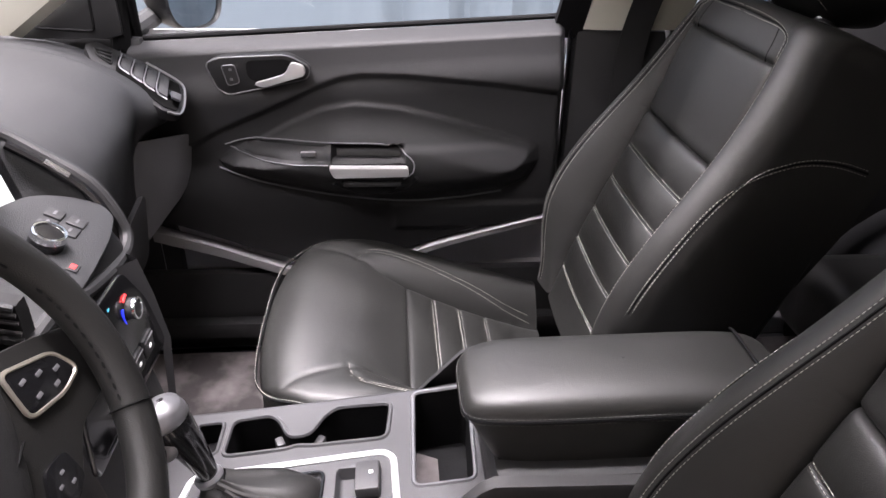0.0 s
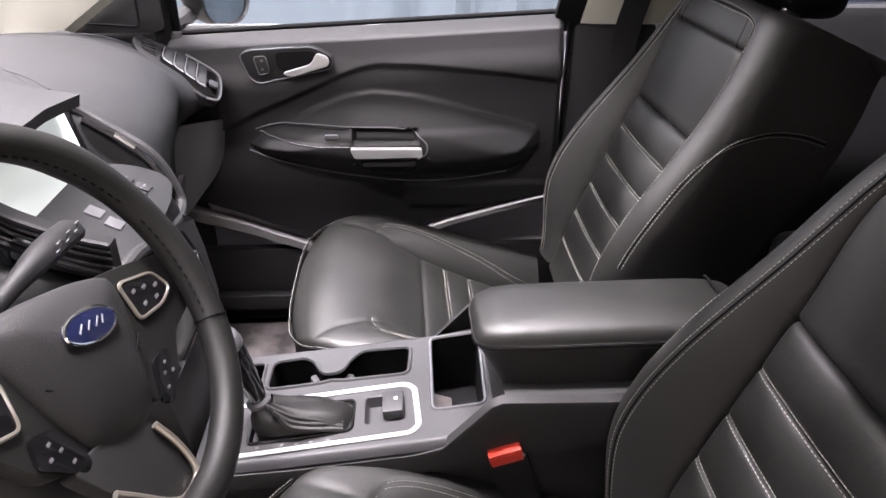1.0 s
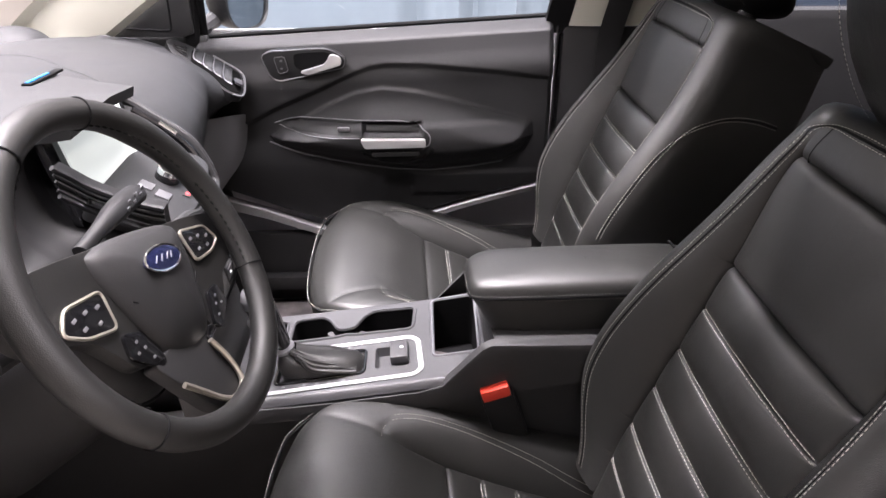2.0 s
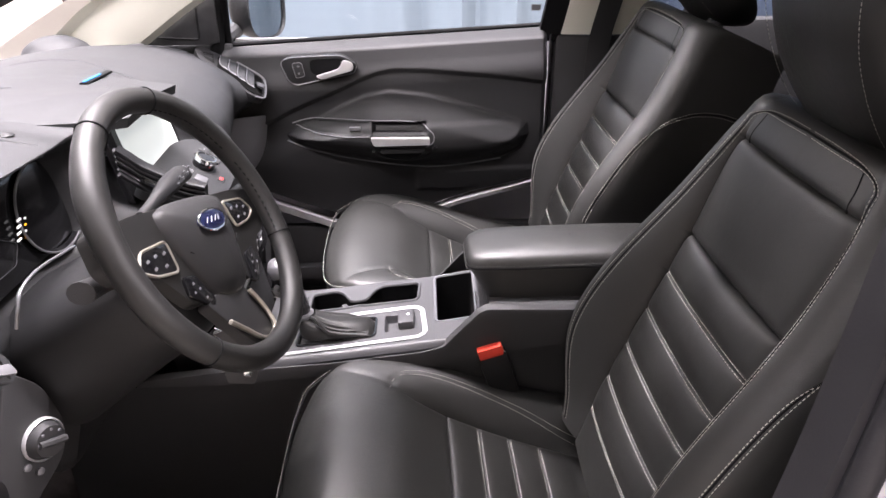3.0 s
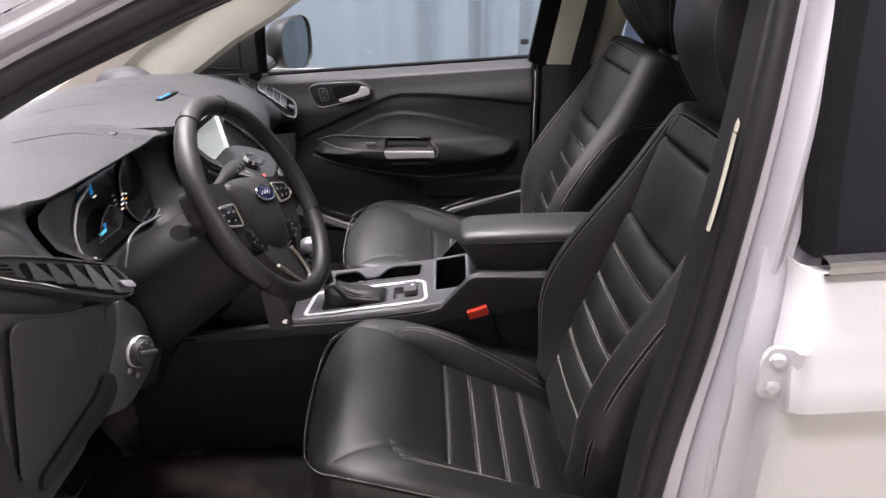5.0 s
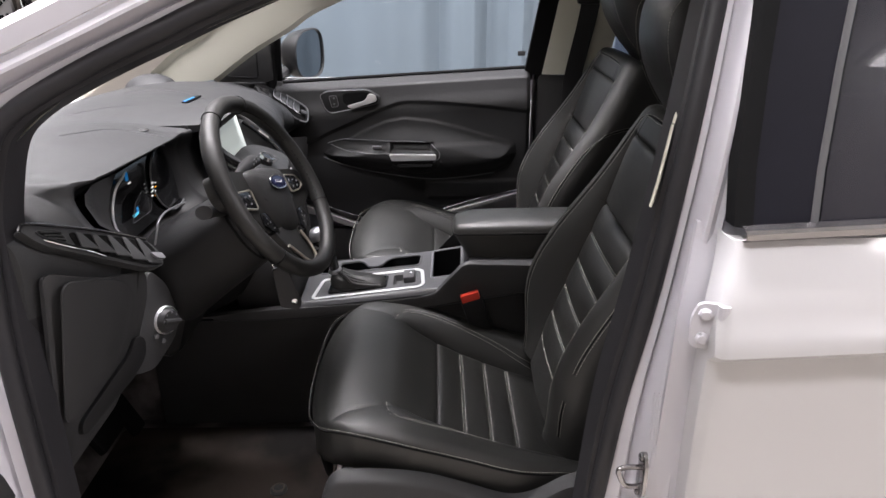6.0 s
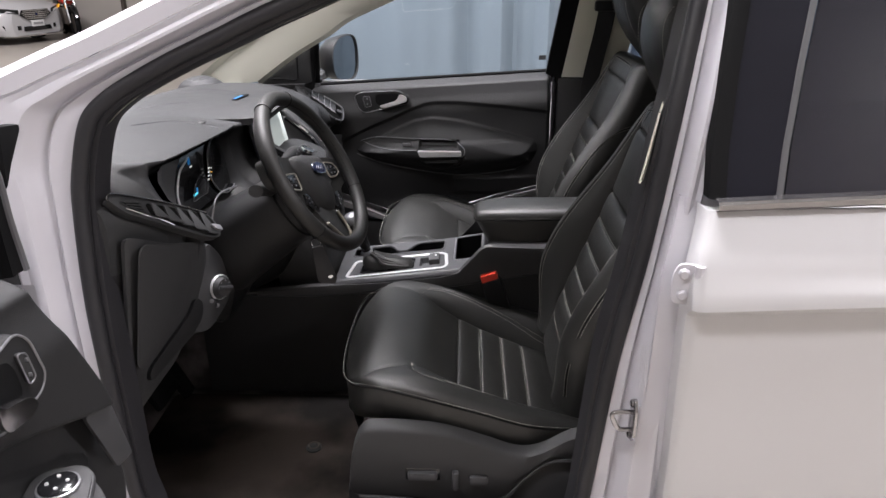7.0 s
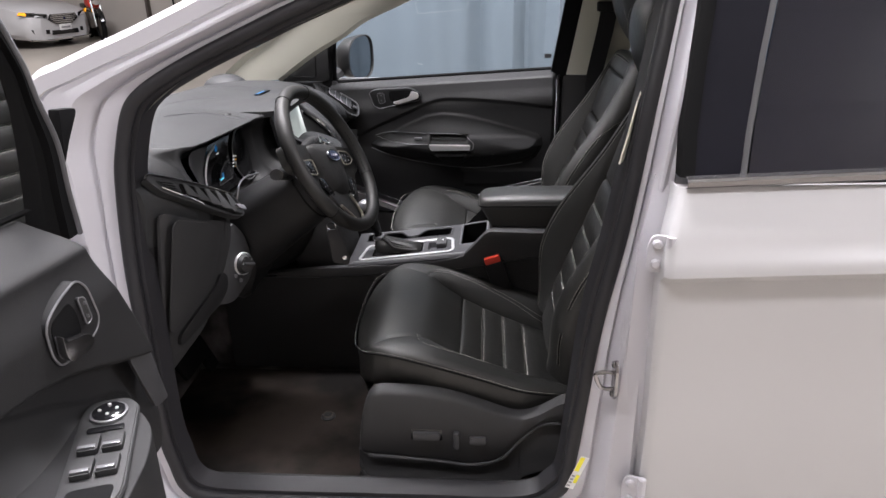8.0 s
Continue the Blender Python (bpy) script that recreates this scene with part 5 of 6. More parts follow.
def dashboard():
    t = thing("dashboard", (-.6, 0, .54), "dark grey soft plastic dashboard with sculpted top", "dashboard")
    ys = np.unique(np.concatenate([np.linspace(-.745, .745, 120), np.linspace(-.68, -.10, 80)]))
    rows = []
    for y in ys:
        p = chaikin(dash_profile(y), 2)
        rows.append([(q[0], y, q[1]) for q in p])
    # soft grey upper part; it runs lower beside the door
    k = len(rows[0])
    v = [q for r in rows for q in r]
    up, low = [], []
    for a in range(len(rows) - 1):
        for b in range(k - 1):
            (up if b < (34 if ys[a] < -.60 else 17 if ys[a] < -.09 else 30) else low).append((a * k + b, (a + 1) * k + b, (a + 1) * k + b + 1, a * k + b + 1))
    part("dash_top", (v, up), DASH, t, "dark grey grained dash top", 50)
    part("dash_lower", (v, low), SHROUD, t, "black lower dash", 50)
    for y in (-.745, .745):
        p = chaikin(dash_profile(y), 2)
        part("end_cap", ([(q[0], y, q[1]) for q in p], [tuple(range(len(p)))]), PLASTIC, t)
    # moulded creases of the top and the small light sensor
    def top_z(x, y):
        p = chaikin(dash_profile(y), 2)
        k = int(np.argmax(p[:, 0] > -.452)) if (p[:, 0] > -.452).any() else len(p)
        return float(np.interp(x, p[:k, 0], p[:k, 1]))
    for line, r in CREASES:
        pts = curve([(x, y, 0) for x, y in line], 8)
        part("crease", tube([(q[0], q[1], top_z(q[0], q[1]) - r * .45) for q in pts], r, 6), DASH, t)
    sx, sy = SENSOR
    part("light_sensor", lathe([(.011, 0), (.011, .0015), (.007, .004), (0, .005)], (sx, sy, top_z(sx, sy)), (0, 0, 1), 16), SHROUD, t)
    # rounded corner where the dash meets the far pillar
    rows = [[(-.832 + .085 * math.sin(b) * math.cos(a), .645 + .085 * math.sin(b) * math.sin(a), 1.045 + .055 * math.cos(b)) for a in np.linspace(0, math.tau, 33)[:-1]] for b in np.linspace(.02, math.pi / 2, 12)]
    part("corner_hump", grid(rows, False, True), DASH, t, "", 60)
    # small display slot on the crown
    sl = part("slot_frame", prism([(-.536, .090, 1.1125), (-.520, .088, 1.1125), (-.522, .205, 1.108), (-.534, .206, 1.108)], (0, 0, .0045), .001), RUBBER, t)
    part("slot_light", prism([(-.532, .094, 1.1168), (-.526, .093, 1.1168), (-.526, .165, 1.1141), (-.531, .166, 1.1141)], (0, 0, .0015)), BLUE, sl)
    # instrument cluster
    cl = part("cluster_face", prism(rounded([(-.492, -.60, 1.088), (-.492, -.135, 1.075), (-.470, -.135, .952), (-.470, -.56, .965)], .03), (-.01, 0, 0), .003), GLOSS, t, "gloss black instrument cluster")
    # left gauge: a silver arc behind a dark cheek; right gauge: a ring with lit ticks
    g = part("gauge", tube(curve([(-.476, -.405, 1.085), (-.475, -.423, 1.079), (-.475, -.458, 1.067), (-.475, -.482, 1.039), (-.475, -.487, 1.013), (-.472, -.478, .985), (-.470, -.45, .972)], 6), .0022, 8), SILVER, cl, "thin silver gauge ring")
    ck = [[(-.452, -.607, 1.108), (-.452, -.612, 1.092), (-.448, -.590, 1.050), (-.440, -.53, 1.005), (-.440, -.46, .975)],
          [(-.478, -.53, 1.100), (-.478, -.54, 1.075), (-.476, -.535, 1.04), (-.470, -.50, 1.00), (-.466, -.46, .975)],
          [(-.482, -.43, 1.090), (-.482, -.462, 1.068), (-.480, -.487, 1.038), (-.478, -.492, 1.010), (-.474, -.480, .980)]]
    part("gauge_cheek", grid(ck), PLASTIC, g)
    c, r = np.array([-.482, -.215, 1.015]), .086
    ring = [c + np.array([.008 - .14 * r * math.sin(k), r * math.cos(k), r * .78 * math.sin(k)]) for k in np.linspace(0, math.tau, 49)[:-1]]
    g = part("gauge", tube(ring, .0018, 8, True), SATIN, cl, "thin silver gauge ring")
    part("gauge_bowl", grid([ring, [c + (q - c) * .93 + np.array([-.006, 0, 0]) for q in ring]], False, True), GLOSS, g)
    for k in range(4):
        part("tick", box((-.474, -.302 - .004 * k, 1.030 - .008 * k), (.002, .010, .0030), .0008), WHITELED, g)
        part("tick", box((-.474, -.288 - .003 * k, 1.026 - .008 * k), (.002, .004, .0024), .0006), AMBER if k % 2 else WHITELED, g)
    sc = part("trip_display", prism(rounded([(-.470, -.372, 1.036), (-.470, -.331, 1.010), (-.468, -.351, .987), (-.466, -.442, .994), (-.468, -.411, 1.025)], .006), (.002, 0, 0), .001), GLOSS, cl)
    part("display_edge", tube(rounded([(-.467, -.372, 1.036), (-.467, -.331, 1.010), (-.465, -.351, .987), (-.463, -.442, .994), (-.465, -.411, 1.025)], .006), .0006, 6, True), GREY_PLASTIC, sc)
    part("display_icon", box((-.4655, -.418, 1.004), (.002, .026, .006), .001), CYAN, sc)
    part("display_icon", box((-.4655, -.408, 1.011), (.002, .008, .010), .001), BLUE, sc)
    part("upper_display", box((-.474, -.409, 1.076), (.003, .010, .016), .002), BLUE, cl)
    part("fuel_mark", box((-.474, -.402, 1.062), (.002, .012, .003), .001), WHITELED, cl)
    part("column_trim", tube(curve([(-.425, -.452, .955), (-.42, -.444, .980), (-.42, -.428, .995), (-.42, -.38, .998), (-.42, -.286, .981)], 6), .0022, 6), SATIN, t)
    # centre screen under its hood
    hood = [[(-.64, -.15, 1.118), (-.64, .0, 1.119), (-.66, .22, 1.103)], [(-.52, -.13, 1.107), (-.52, .0, 1.121), (-.53, .19, 1.106)], [(-.44, -.115, 1.105), (-.44, 0, 1.124), (-.44, .135, 1.108)], [(-.385, -.10, 1.108), (-.368, 0, 1.121), (-.372, .105, 1.108)]]
    part("screen_hood", shell(hood, (-.004, 0, -.016)), DASH, t, "hood over the centre screen")
    scr = part("screen_bezel", prism(rounded([(-.428, -.105, 1.098), (-.428, .172, 1.088), (-.400, .172, .955), (-.400, -.105, .960)], .012), (-.012, 0, 0), .003), GLOSS, t, "gloss black screen surround")
    part("screen", prism(rounded([(-.4215, -.075, 1.086), (-.4215, .142, 1.079), (-.3985, .142, .972), (-.3985, -.075, .975)], .006), (.003, 0, 0), .001), SCREEN, scr, "lit pale touch screen")
    # vents either side of the screen
    L = curve([(-.390, -.150, 1.058), (-.380, -.135, 1.040), (-.366, -.117, 1.017), (-.325, -.102, .988), (-.285, -.095, .972)], 6)
    vb = part("center_vent", shell([[q + np.array([0, -.012, .020]) for q in L], [q + np.array([-.004, -.004, .0]) for q in L], [q + np.array([0, -.012, -.020]) for q in L]], (0, .02, 0)), SHROUD, t, "black centre air vent")
    for o in (-.019, -.010, .002, .011, .020):
        part("slat", tube([q + np.array([0, -.014, o]) for q in L], .0024 if abs(o) < .015 else .004, 6), PLASTIC if abs(o) < .015 else DASH, vb)
    part("vent_accent", tube([q + np.array([.002, -.016, -.004]) for q in L[10:16]], .0048, 8), CHROME, vb)
    arc = curve([(-.46, -.12, 1.098), (-.45, .06, 1.098), (-.436, .180, 1.070), (-.385, .203, 1.026), (-.336, .208, .984), (-.311, .208, .938), (-.299, .198, .902), (-.291, .142, .898), (-.286, .04, .918), (-.285, -.039, .942), (-.29, -.10, .94)], 8)
    part("stack_rim", tube(arc, .009, 10), PLASTIC, t, "curved rim of the centre stack")
    part("stack_wall", grid([arc[16:], [q + np.array([-.02, -.015 if q[1] > 0 else 0, -.03]) for q in arc[16:]], [q + np.array([-.06, -.03 if q[1] > 0 else 0, -.06]) for q in arc[16:]]]), PLASTIC, t)
    slit = curve([(-.415, .186, 1.046), (-.374, .194, 1.012), (-.337, .197, .976), (-.316, .196, .938)], 8)
    part("stack_vent", tube(slit, .0065, 8), GLOSS, t)
    part("vent_accent", tube([q + np.array([.002, -.001, .003]) for q in slit[7:13]], .0048, 8), CHROME, t)
    # audio panel with knob
    m = pose(0, 0, 0, 0, 28, 0)
    nz = np.array([math.sin(radians(28)), 0, math.cos(radians(28))])
    def ap_at(x, y, h=0.0):
        return np.array([x, y, .965 - .531 * (x + .335)]) + nz * h
    ap = part("audio_panel", prism(rounded([ap_at(x, y) for x, y in ((-.395, -.11), (-.398, .10), (-.385, .150), (-.357, .180), (-.322, .195), (-.300, .180), (-.288, .130), (-.281, .040), (-.281, -.08))], .02), -nz * .02, .003), DASH, t, "grey audio control panel")
    kc = ap_at(-.336, .066)
    part("knob", lathe([(.020, 0), (.020, .006), (.018, .016), (.016, .018), (.0, .018)], kc, nz, 28), GLOSS, ap)
    part("knob_ring", lathe([(.0205, .012), (.0190, .0195), (.0165, .020), (.0160, .0165)], kc, nz, 28), CHROME, ap)
    for x in (-.350, -.326):
        for y in (.106, .130):
            part("button", box(tuple(ap_at(x, y, .001)), (.021, .020, .004), .0015, m), PLASTIC, ap)
            part("button_mark", box(tuple(ap_at(x, y, .0033)), (.003, .009, .0008), 0, m), SATIN, ap)
    for x, y in ((-.352, .018), (-.326, .010)):
        part("button", box(tuple(ap_at(x, y, .001)), (.022, .022, .004), .0015, m), SATIN, ap)
    part("hazard_button", box(tuple(ap_at(-.300, .042, .0005)), (.013, .016, .003), .001, m), PLASTIC, ap, "hazard button")
    part("hazard_mark", box(tuple(ap_at(-.300, .042, .0022)), (.006, .008, .001), 0, m), REDLED, ap)
    # climate panel
    cp = part("climate_panel", prism(rounded([(-.272, -.08, .915), (-.272, .085, .915), (-.266, .125, .85), (-.258, .140, .768), (-.258, -.12, .768)], .015), (.006, 0, 0), .003), GLOSS, t, "gloss black climate control panel")
    for y in (-.055, .072):
        c = np.array([-.264, y, .868])
        part("climate_knob", lathe([(.014, 0), (.014, .010), (.012, .013), (0, .013)], c, (1, 0, .05), 24), PLASTIC, cp)
        part("knob_ring", lathe([(.0150, .0105), (.0145, .014), (.0115, .014), (.0110, .0115)], c, (1, 0, .05), 24), CHROME, cp)
        for a0, a1, mt in ((150, 250, ARC_BLUE), (95, 125, REDLED)):
            part("scale_arc", tube([c + np.array([.002, .0215 * math.cos(radians(k)), .0215 * math.sin(radians(k))]) for k in np.linspace(a0, a1, 10)], .0018, 6), mt, cp)
    for y, z, mt in ((.024, .898, CYAN), (.022, .878, CYAN), (.026, .858, CYAN), (.047, .838, REDLED), (.026, .835, WHITELED), (-.10, .87, CYAN)):
        part("lit_mark", box((-.265, y, z), (.002, .006, .004), .001), mt, cp)
    for y in (.045, .085):
        b = part("toggle", box((-.258, y, .802), (.010, .034, .030), .003), PLASTIC, cp)
        part("toggle_line", box((-.2525, y, .812), (.002, .030, .0018)), SATIN, b)
        part("toggle_mark", box((-.2525, y, .800), (.002, .006, .004)), WHITELED, b)
    part("warning_lamp", box((-.2625, -.06, .796), (.003, .010, .012), .001), AMBER, cp)
    part("stack_flank", grid([[(-.285, .150, .905), (-.268, .150, .85), (-.256, .155, .768), (-.262, .140, .66)], [(-.262, .128, .908), (-.254, .136, .85), (-.248, .146, .768), (-.255, .135, .66)], [(-.285, .100, .908), (-.268, .125, .85), (-.258, .138, .768), (-.262, .125, .66)]]), GREY_PLASTIC, t)
    part("stack_leg", box((-.33, .0, .69), (.16, .21, .20), .02, pose(0, 0, 0, 0, -10, 0)), PLASTIC, t)
    # end panel, the light on it put into a paler tone; glove box
    part("end_panel", prism(rounded([(-.425, .60, .893), (-.345, .71, .872), (-.362, .715, .775), (-.385, .70, .735), (-.462, .60, .648)], .01), (.006, -.004, 0), .002), PANEL_GREY, t, "dash end panel with the light on it in its pale tone")
    gb = part("glove_box", prism(rounded([(-.350, .20, .84), (-.418, .57, .80), (-.435, .57, .66), (-.385, .20, .68)], .03), (.014, 0, .004), .005), PLASTIC, t, "closed black glove box lid")
    part("latch", box((-.388, .40, .80), (.012, .09, .025), .005), PLASTIC, gb)
    return t


def round_vent(t, A, B, n, h, body, slat, wedge=False):
    """A slanted outer vent between two upper corners: A outer, B inner; n is the outward normal, h the drop to its lower edge."""
    A, B, n, h = (np.array(k, float) for k in (A, B, n, h))
    n /= np.linalg.norm(n)
    def at(u, v, d=0.0):
        return A + (B - A) * u + h * v + n * d
    loop = [at(-.04, .15), at(.05, -.08), at(.55, -.12), at(.98, .02), at(1.05, .35), at(1.02, .9), at(.85, 1.05), at(.45, .80), at(.06, .55)]
    fr = rounded(loop, .02, 5)
    bez = part("vent", prism(fr, -n * .02, .003), body, t, "air vent with tilting slats")
    # openings: one small at the outer end, one long with slats
    long_ = [at(.31, .06, .0008), at(.62, .05, .0008), at(.97, .12, .0008), at(1.0, .40, .0008), at(.98, .90, .0008), at(.84, .95, .0008), at(.55, .74, .0008), at(.31, .56, .0008)]
    part("throat_shade", prism(rounded(long_, .008, 3), n * .0016, 0), VENT_SHADE, bez)
    small = [at(.05, .16, .0008), at(.24, .03, .0008), at(.265, .42, .0008), at(.11, .34, .0008)]
    part("side_shade", prism(rounded(small, .008, 3), n * .0016, 0), VENT_SHADE, bez)
    part("opening_rim", tube([p + n * .0022 for p in rounded(small, .008, 3)], .0013, 6, True), body, bez)
    for k in range(3):
        part("fin", tube([at(.085 + .02 * k, .19 + .07 * k, .005), at(.25, .10 + .11 * k, .005)], .0014, 6), slat, bez)
    if wedge:
        for k in range(5):
            u, lo = .37 + .125 * k, .58 + .085 * k
            q = [at(u - .010, .06, .003), at(u + .016, .06, .005), at(u + .070, lo + .04, .012), at(u - .040, lo - .02, .006)]
            part("slat", prism(rounded(q, .003, 3), n * .003, .001), slat, bez)
        part("vent_rim", tube([p + n * .002 for p in curve([at(-.06, .22), at(-.02, .03), at(.06, -.07), at(.30, -.11), at(.60, -.10), at(.97, .03)], 6)], .0022, 8), DARK_CHROME, bez, "thin chrome line over the vent")
        part("vent_accent", tube([p + n * .004 for p in curve([at(.08, .40), at(.24, .52), at(.38, .60), at(.50, .76)], 6)], [.0012 + .0016 * math.sin(math.pi * i / 18) for i in range(19)], 8), CHROME, bez)
    else:
        for k in range(4):
            u, lo = .335 + .135 * k, .50 + .075 * k
            q = [at(u + .02, .12, .003), at(u + .118, .13, .006), at(u + .112, lo + .02, .008), at(u + .012, lo - .08, .004)]
            part("slat", prism(rounded(q, .003, 3), n * .003, .001), slat, bez)
            part("rib", tube(curve([at(u + .005, .09, .010), at(u - .002, lo, .012), at(u + .112, lo + .12, .013)], 4), .0015, 6), SATIN, bez)
        part("slat", prism(rounded([at(.86, .50, .004), at(.97, .42, .004), at(.97, .62, .008), at(.86, .66, .008)], .003, 3), n * .004, .001), GLOSS, bez)
        part("accent_plate", prism(rounded([at(.36, .00, .002), at(.58, .01, .002), at(.60, .09, .002), at(.38, .08, .002)], .006, 3), n * .002, .0006), slat, bez)
        part("vent_rim", tube([p + n * .001 for p in curve([at(.60, -.11), at(.97, .02), at(1.045, .35), at(1.02, .9), at(.88, 1.04)], 6)], .0026, 8), SATIN, bez, "satin grey vent edge")
    part("vent_tab", prism(rounded([at(.88, .58, .010), at(.99, .56, .010), at(.98, .80, .014), at(.89, .80, .014)], .004, 3), n * .006, .001), SATIN if wedge else GREY_PLASTIC, bez)


def driver_side_dash():
    t = thing("driver_lower_trim", (-.47, -.60, .6), "black lower dash trim with a light switch", "dash trim")
    # knee panel, recess, lid and the switch plate that runs down beside the column
    kp = [(-.478, -.735, 1.03), (-.436, -.66, .985), (-.415, -.545, .945), (-.425, -.535, .89), (-.45, -.56, .80), (-.49, -.60, .70), (-.525, -.66, .655), (-.535, -.735, .64)]
    part("knee_panel", prism(rounded(kp, .02), (.010, -.004, .003), .004), PLASTIC, t, "large black knee panel")
    rc = [(-.448, -.735, 1.018), (-.418, -.622, .967), (-.419, -.591, .930), (-.433, -.590, .874), (-.451, -.606, .819), (-.484, -.690, .758), (-.500, -.735, .755)]
    part("knee_inset", prism(rounded(rc, .03, 6), (.004, -.001, -.001), .002), PLASTIC, t)
    part("pull_lid", prism(rounded([(-.444, -.575, .829), (-.440, -.552, .812), (-.447, -.542, .772), (-.460, -.565, .743), (-.504, -.700, .704), (-.499, -.704, .736), (-.452, -.587, .801)], .016), (.012, -.004, .004), .004), SHROUD, t)
    sp = part("switch_plate", prism(rounded([(-0.427, -0.494, 0.925), (-0.412, -0.461, 0.878), (-0.404, -0.45, 0.807), (-0.408, -0.467, 0.768), (-0.432, -0.533, 0.731), (-0.453, -0.586, 0.75), (-0.457, -0.589, 0.803), (-0.442, -0.549, 0.806)], .02), (-.012, .004, 0), .004, 3), PLASTIC, t)
    c = np.array((-0.418, -0.486, 0.813))
    nn = (.90, -.42, .10)
    part("light_knob", lathe([(.025, 0), (.025, .005), (.023, .010), (.020, .018), (.0, .018)], c, nn, 28), PLASTIC, sp, "round headlight knob")
    part("knob_ring", lathe([(.0278, -.002), (.0278, .006), (.0264, .008), (.0255, .003)], c, nn, 28), SILVER, sp)
    n3 = np.array(nn) / np.linalg.norm(nn)
    a1 = np.cross([0, 0, 1.0], n3)
    a1 /= np.linalg.norm(a1)
    a2 = np.cross(n3, a1)
    part("knob_grip", tube([c + n3 * .020 - a1 * .016 + a2 * .006, c + n3 * .022 + a1 * .016 - a2 * .006], .005, 8), PLASTIC, sp)
    for k in range(4):
        a = radians(25 + 45 * k)
        part("symbol", lathe([(.0022, 0), (.0016, .001)], c + n3 * .0185 + (a1 * math.cos(a) + a2 * math.sin(a)) * .016, n3, 8), SATIN, sp)
    for da, db in ((-.030, -.020), (-.018, -.036)):
        part("dimmer", lathe([(.005, 0), (.005, .003), (0, .004)], c + a1 * da + a2 * db + n3 * .002, n3, 12), SATIN, sp)
    round_vent(t, (-.482, -.735, 1.106), (-.386, -.562, 1.012), (.80, -.30, .50), (.022, -.004, -.052), DASH, DASH, True)
    p = thing("passenger_vent", (-.42, .70, .98), "black outer air vent with a silver rim", "air vent")
    round_vent(p, (-.500, .704, 1.060), (-.341, .704, .978), (.45, -.20, .87), (.016, -.104, -.034), SHROUD, DASH)


# ---------- steering wheel ----------
def steering_wheel():
    c, R, tilt, yaw = np.array([-.2126, -.354, 1.038]), .179, radians(29), radians(-5.3)
    n = np.array([math.cos(tilt) * math.cos(yaw), math.cos(tilt) * math.sin(yaw), math.sin(tilt)])
    u = np.array([-math.sin(yaw), math.cos(yaw), 0])
    w = np.cross(n, u)
    t = thing("steering_wheel", tuple(c), "black leather steering wheel with silver spoke trim", "steering wheel")
    def at(a, b, d=0.0):
        return c + u * a + w * b + n * d
    def hp(a, b, d=0.0):
        return at(a, b, d - .020)
    N = 96
    pts, rs = [], []
    for k in range(N):
        a = k * math.tau / N
        pts.append(at(R * math.cos(a), R * math.sin(a)))
        g = math.degrees(a) % 360
        grip = max(0, 1 - min(abs(g - 40), abs(g - 140), 60) / 22)
        rs.append(.0165 + .0020 * grip)
    part("rim", tube(pts, rs, 14, True), RIM_LEATHER, t, "leather wrapped rim", 70)
    for g in (68, 112, -32, 212):
        a = radians(g)
        p = at(R * math.cos(a), R * math.sin(a))
        rad = (p - c) / R
        part("rim_seam", tube([p + .0172 * (math.cos(q) * rad + math.sin(q) * n) for q in np.linspace(0, math.tau, 21)[:-1]], .0009, 5, True), RUBBER, t)
    # stitches inside the rim
    for a0, a1 in ((112, 160), (20, 68), (-30, 12), (168, 210)):
        q = [at((R - .0155) * math.cos(radians(g)), (R - .0155) * math.sin(radians(g)), .006) for g in np.linspace(a0, a1, 40)]
        part("stitching", stitches(q, [-(p - c) for p in q], r=.0016, dash=.006, gap=.004, lift=.001), RUBBER, t)
    # airbag cover: domed, broad above and narrow below
    D0 = -.016
    ct, sn = math.cos(radians(17)), math.sin(radians(17))
    def at2(a, b, d=0.0):
        return at(.015 + a * ct + b * sn, -.006 + b * ct - a * sn, d)
    half = [(.072, .036), (.060, .044), (.035, .048)]
    low = [(.071, .008), (.061, -.030), (.050, -.060), (.034, -.086)]
    out = curve(half + [(0, .049)] + [(-1.12 * x, y) for x, y in reversed(half)] + [(-1.12 * x, y) for x, y in low] + [(0, -.095)] + [(x, y) for x, y in reversed(low)], 4, True)
    out = [(p[0], p[1]) for p in [np.array([q[0], q[1], 0]) for q in [np.append(np.array(o), 0) for o in out]]]
    def ring(k, d):
        return [at2(x * k, y * k, D0 + d) for x, y in out]
    part("airbag_cover", grid([ring(.94, -.03), ring(1.0, -.022), ring(1.0, -.006), ring(.97, .001), ring(.90, .006), ring(.7, .012), ring(.45, .016), ring(.2, .018), ring(.01, .0185)], False, True), PLASTIC, t, "black airbag cover", 50)
    part("cover_line", tube(curve([at2(x, y, D0 + .0115 - 1.2 * (x * x)) for x, y in ((-.060, -.020), (-.035, -.036), (0, -.042), (.035, -.036), (.060, -.020))], 6), .0012, 6), RUBBER, t)
    b0 = [at2(.031 * math.cos(k), .014 * math.sin(k) + .008, D0 + .016) for k in np.linspace(0, math.tau, 33)[:-1]]
    bd = part("badge", prism(b0, n * .005, .001), BADGE, t, "plain blue oval badge")
    part("badge_rim", tube([p + n * .004 for p in b0], .0017, 6, True), CHROME, bd)
    for dx, wd in ((-.013, .007), (-.003, .006), (.007, .007), (.014, .004)):
        part("badge_mark", tube([at2(dx - wd / 2, .005, D0 + .0212), at2(dx + wd / 2, .012, D0 + .0212)], .0009, 6), PANEL_GREY, bd)
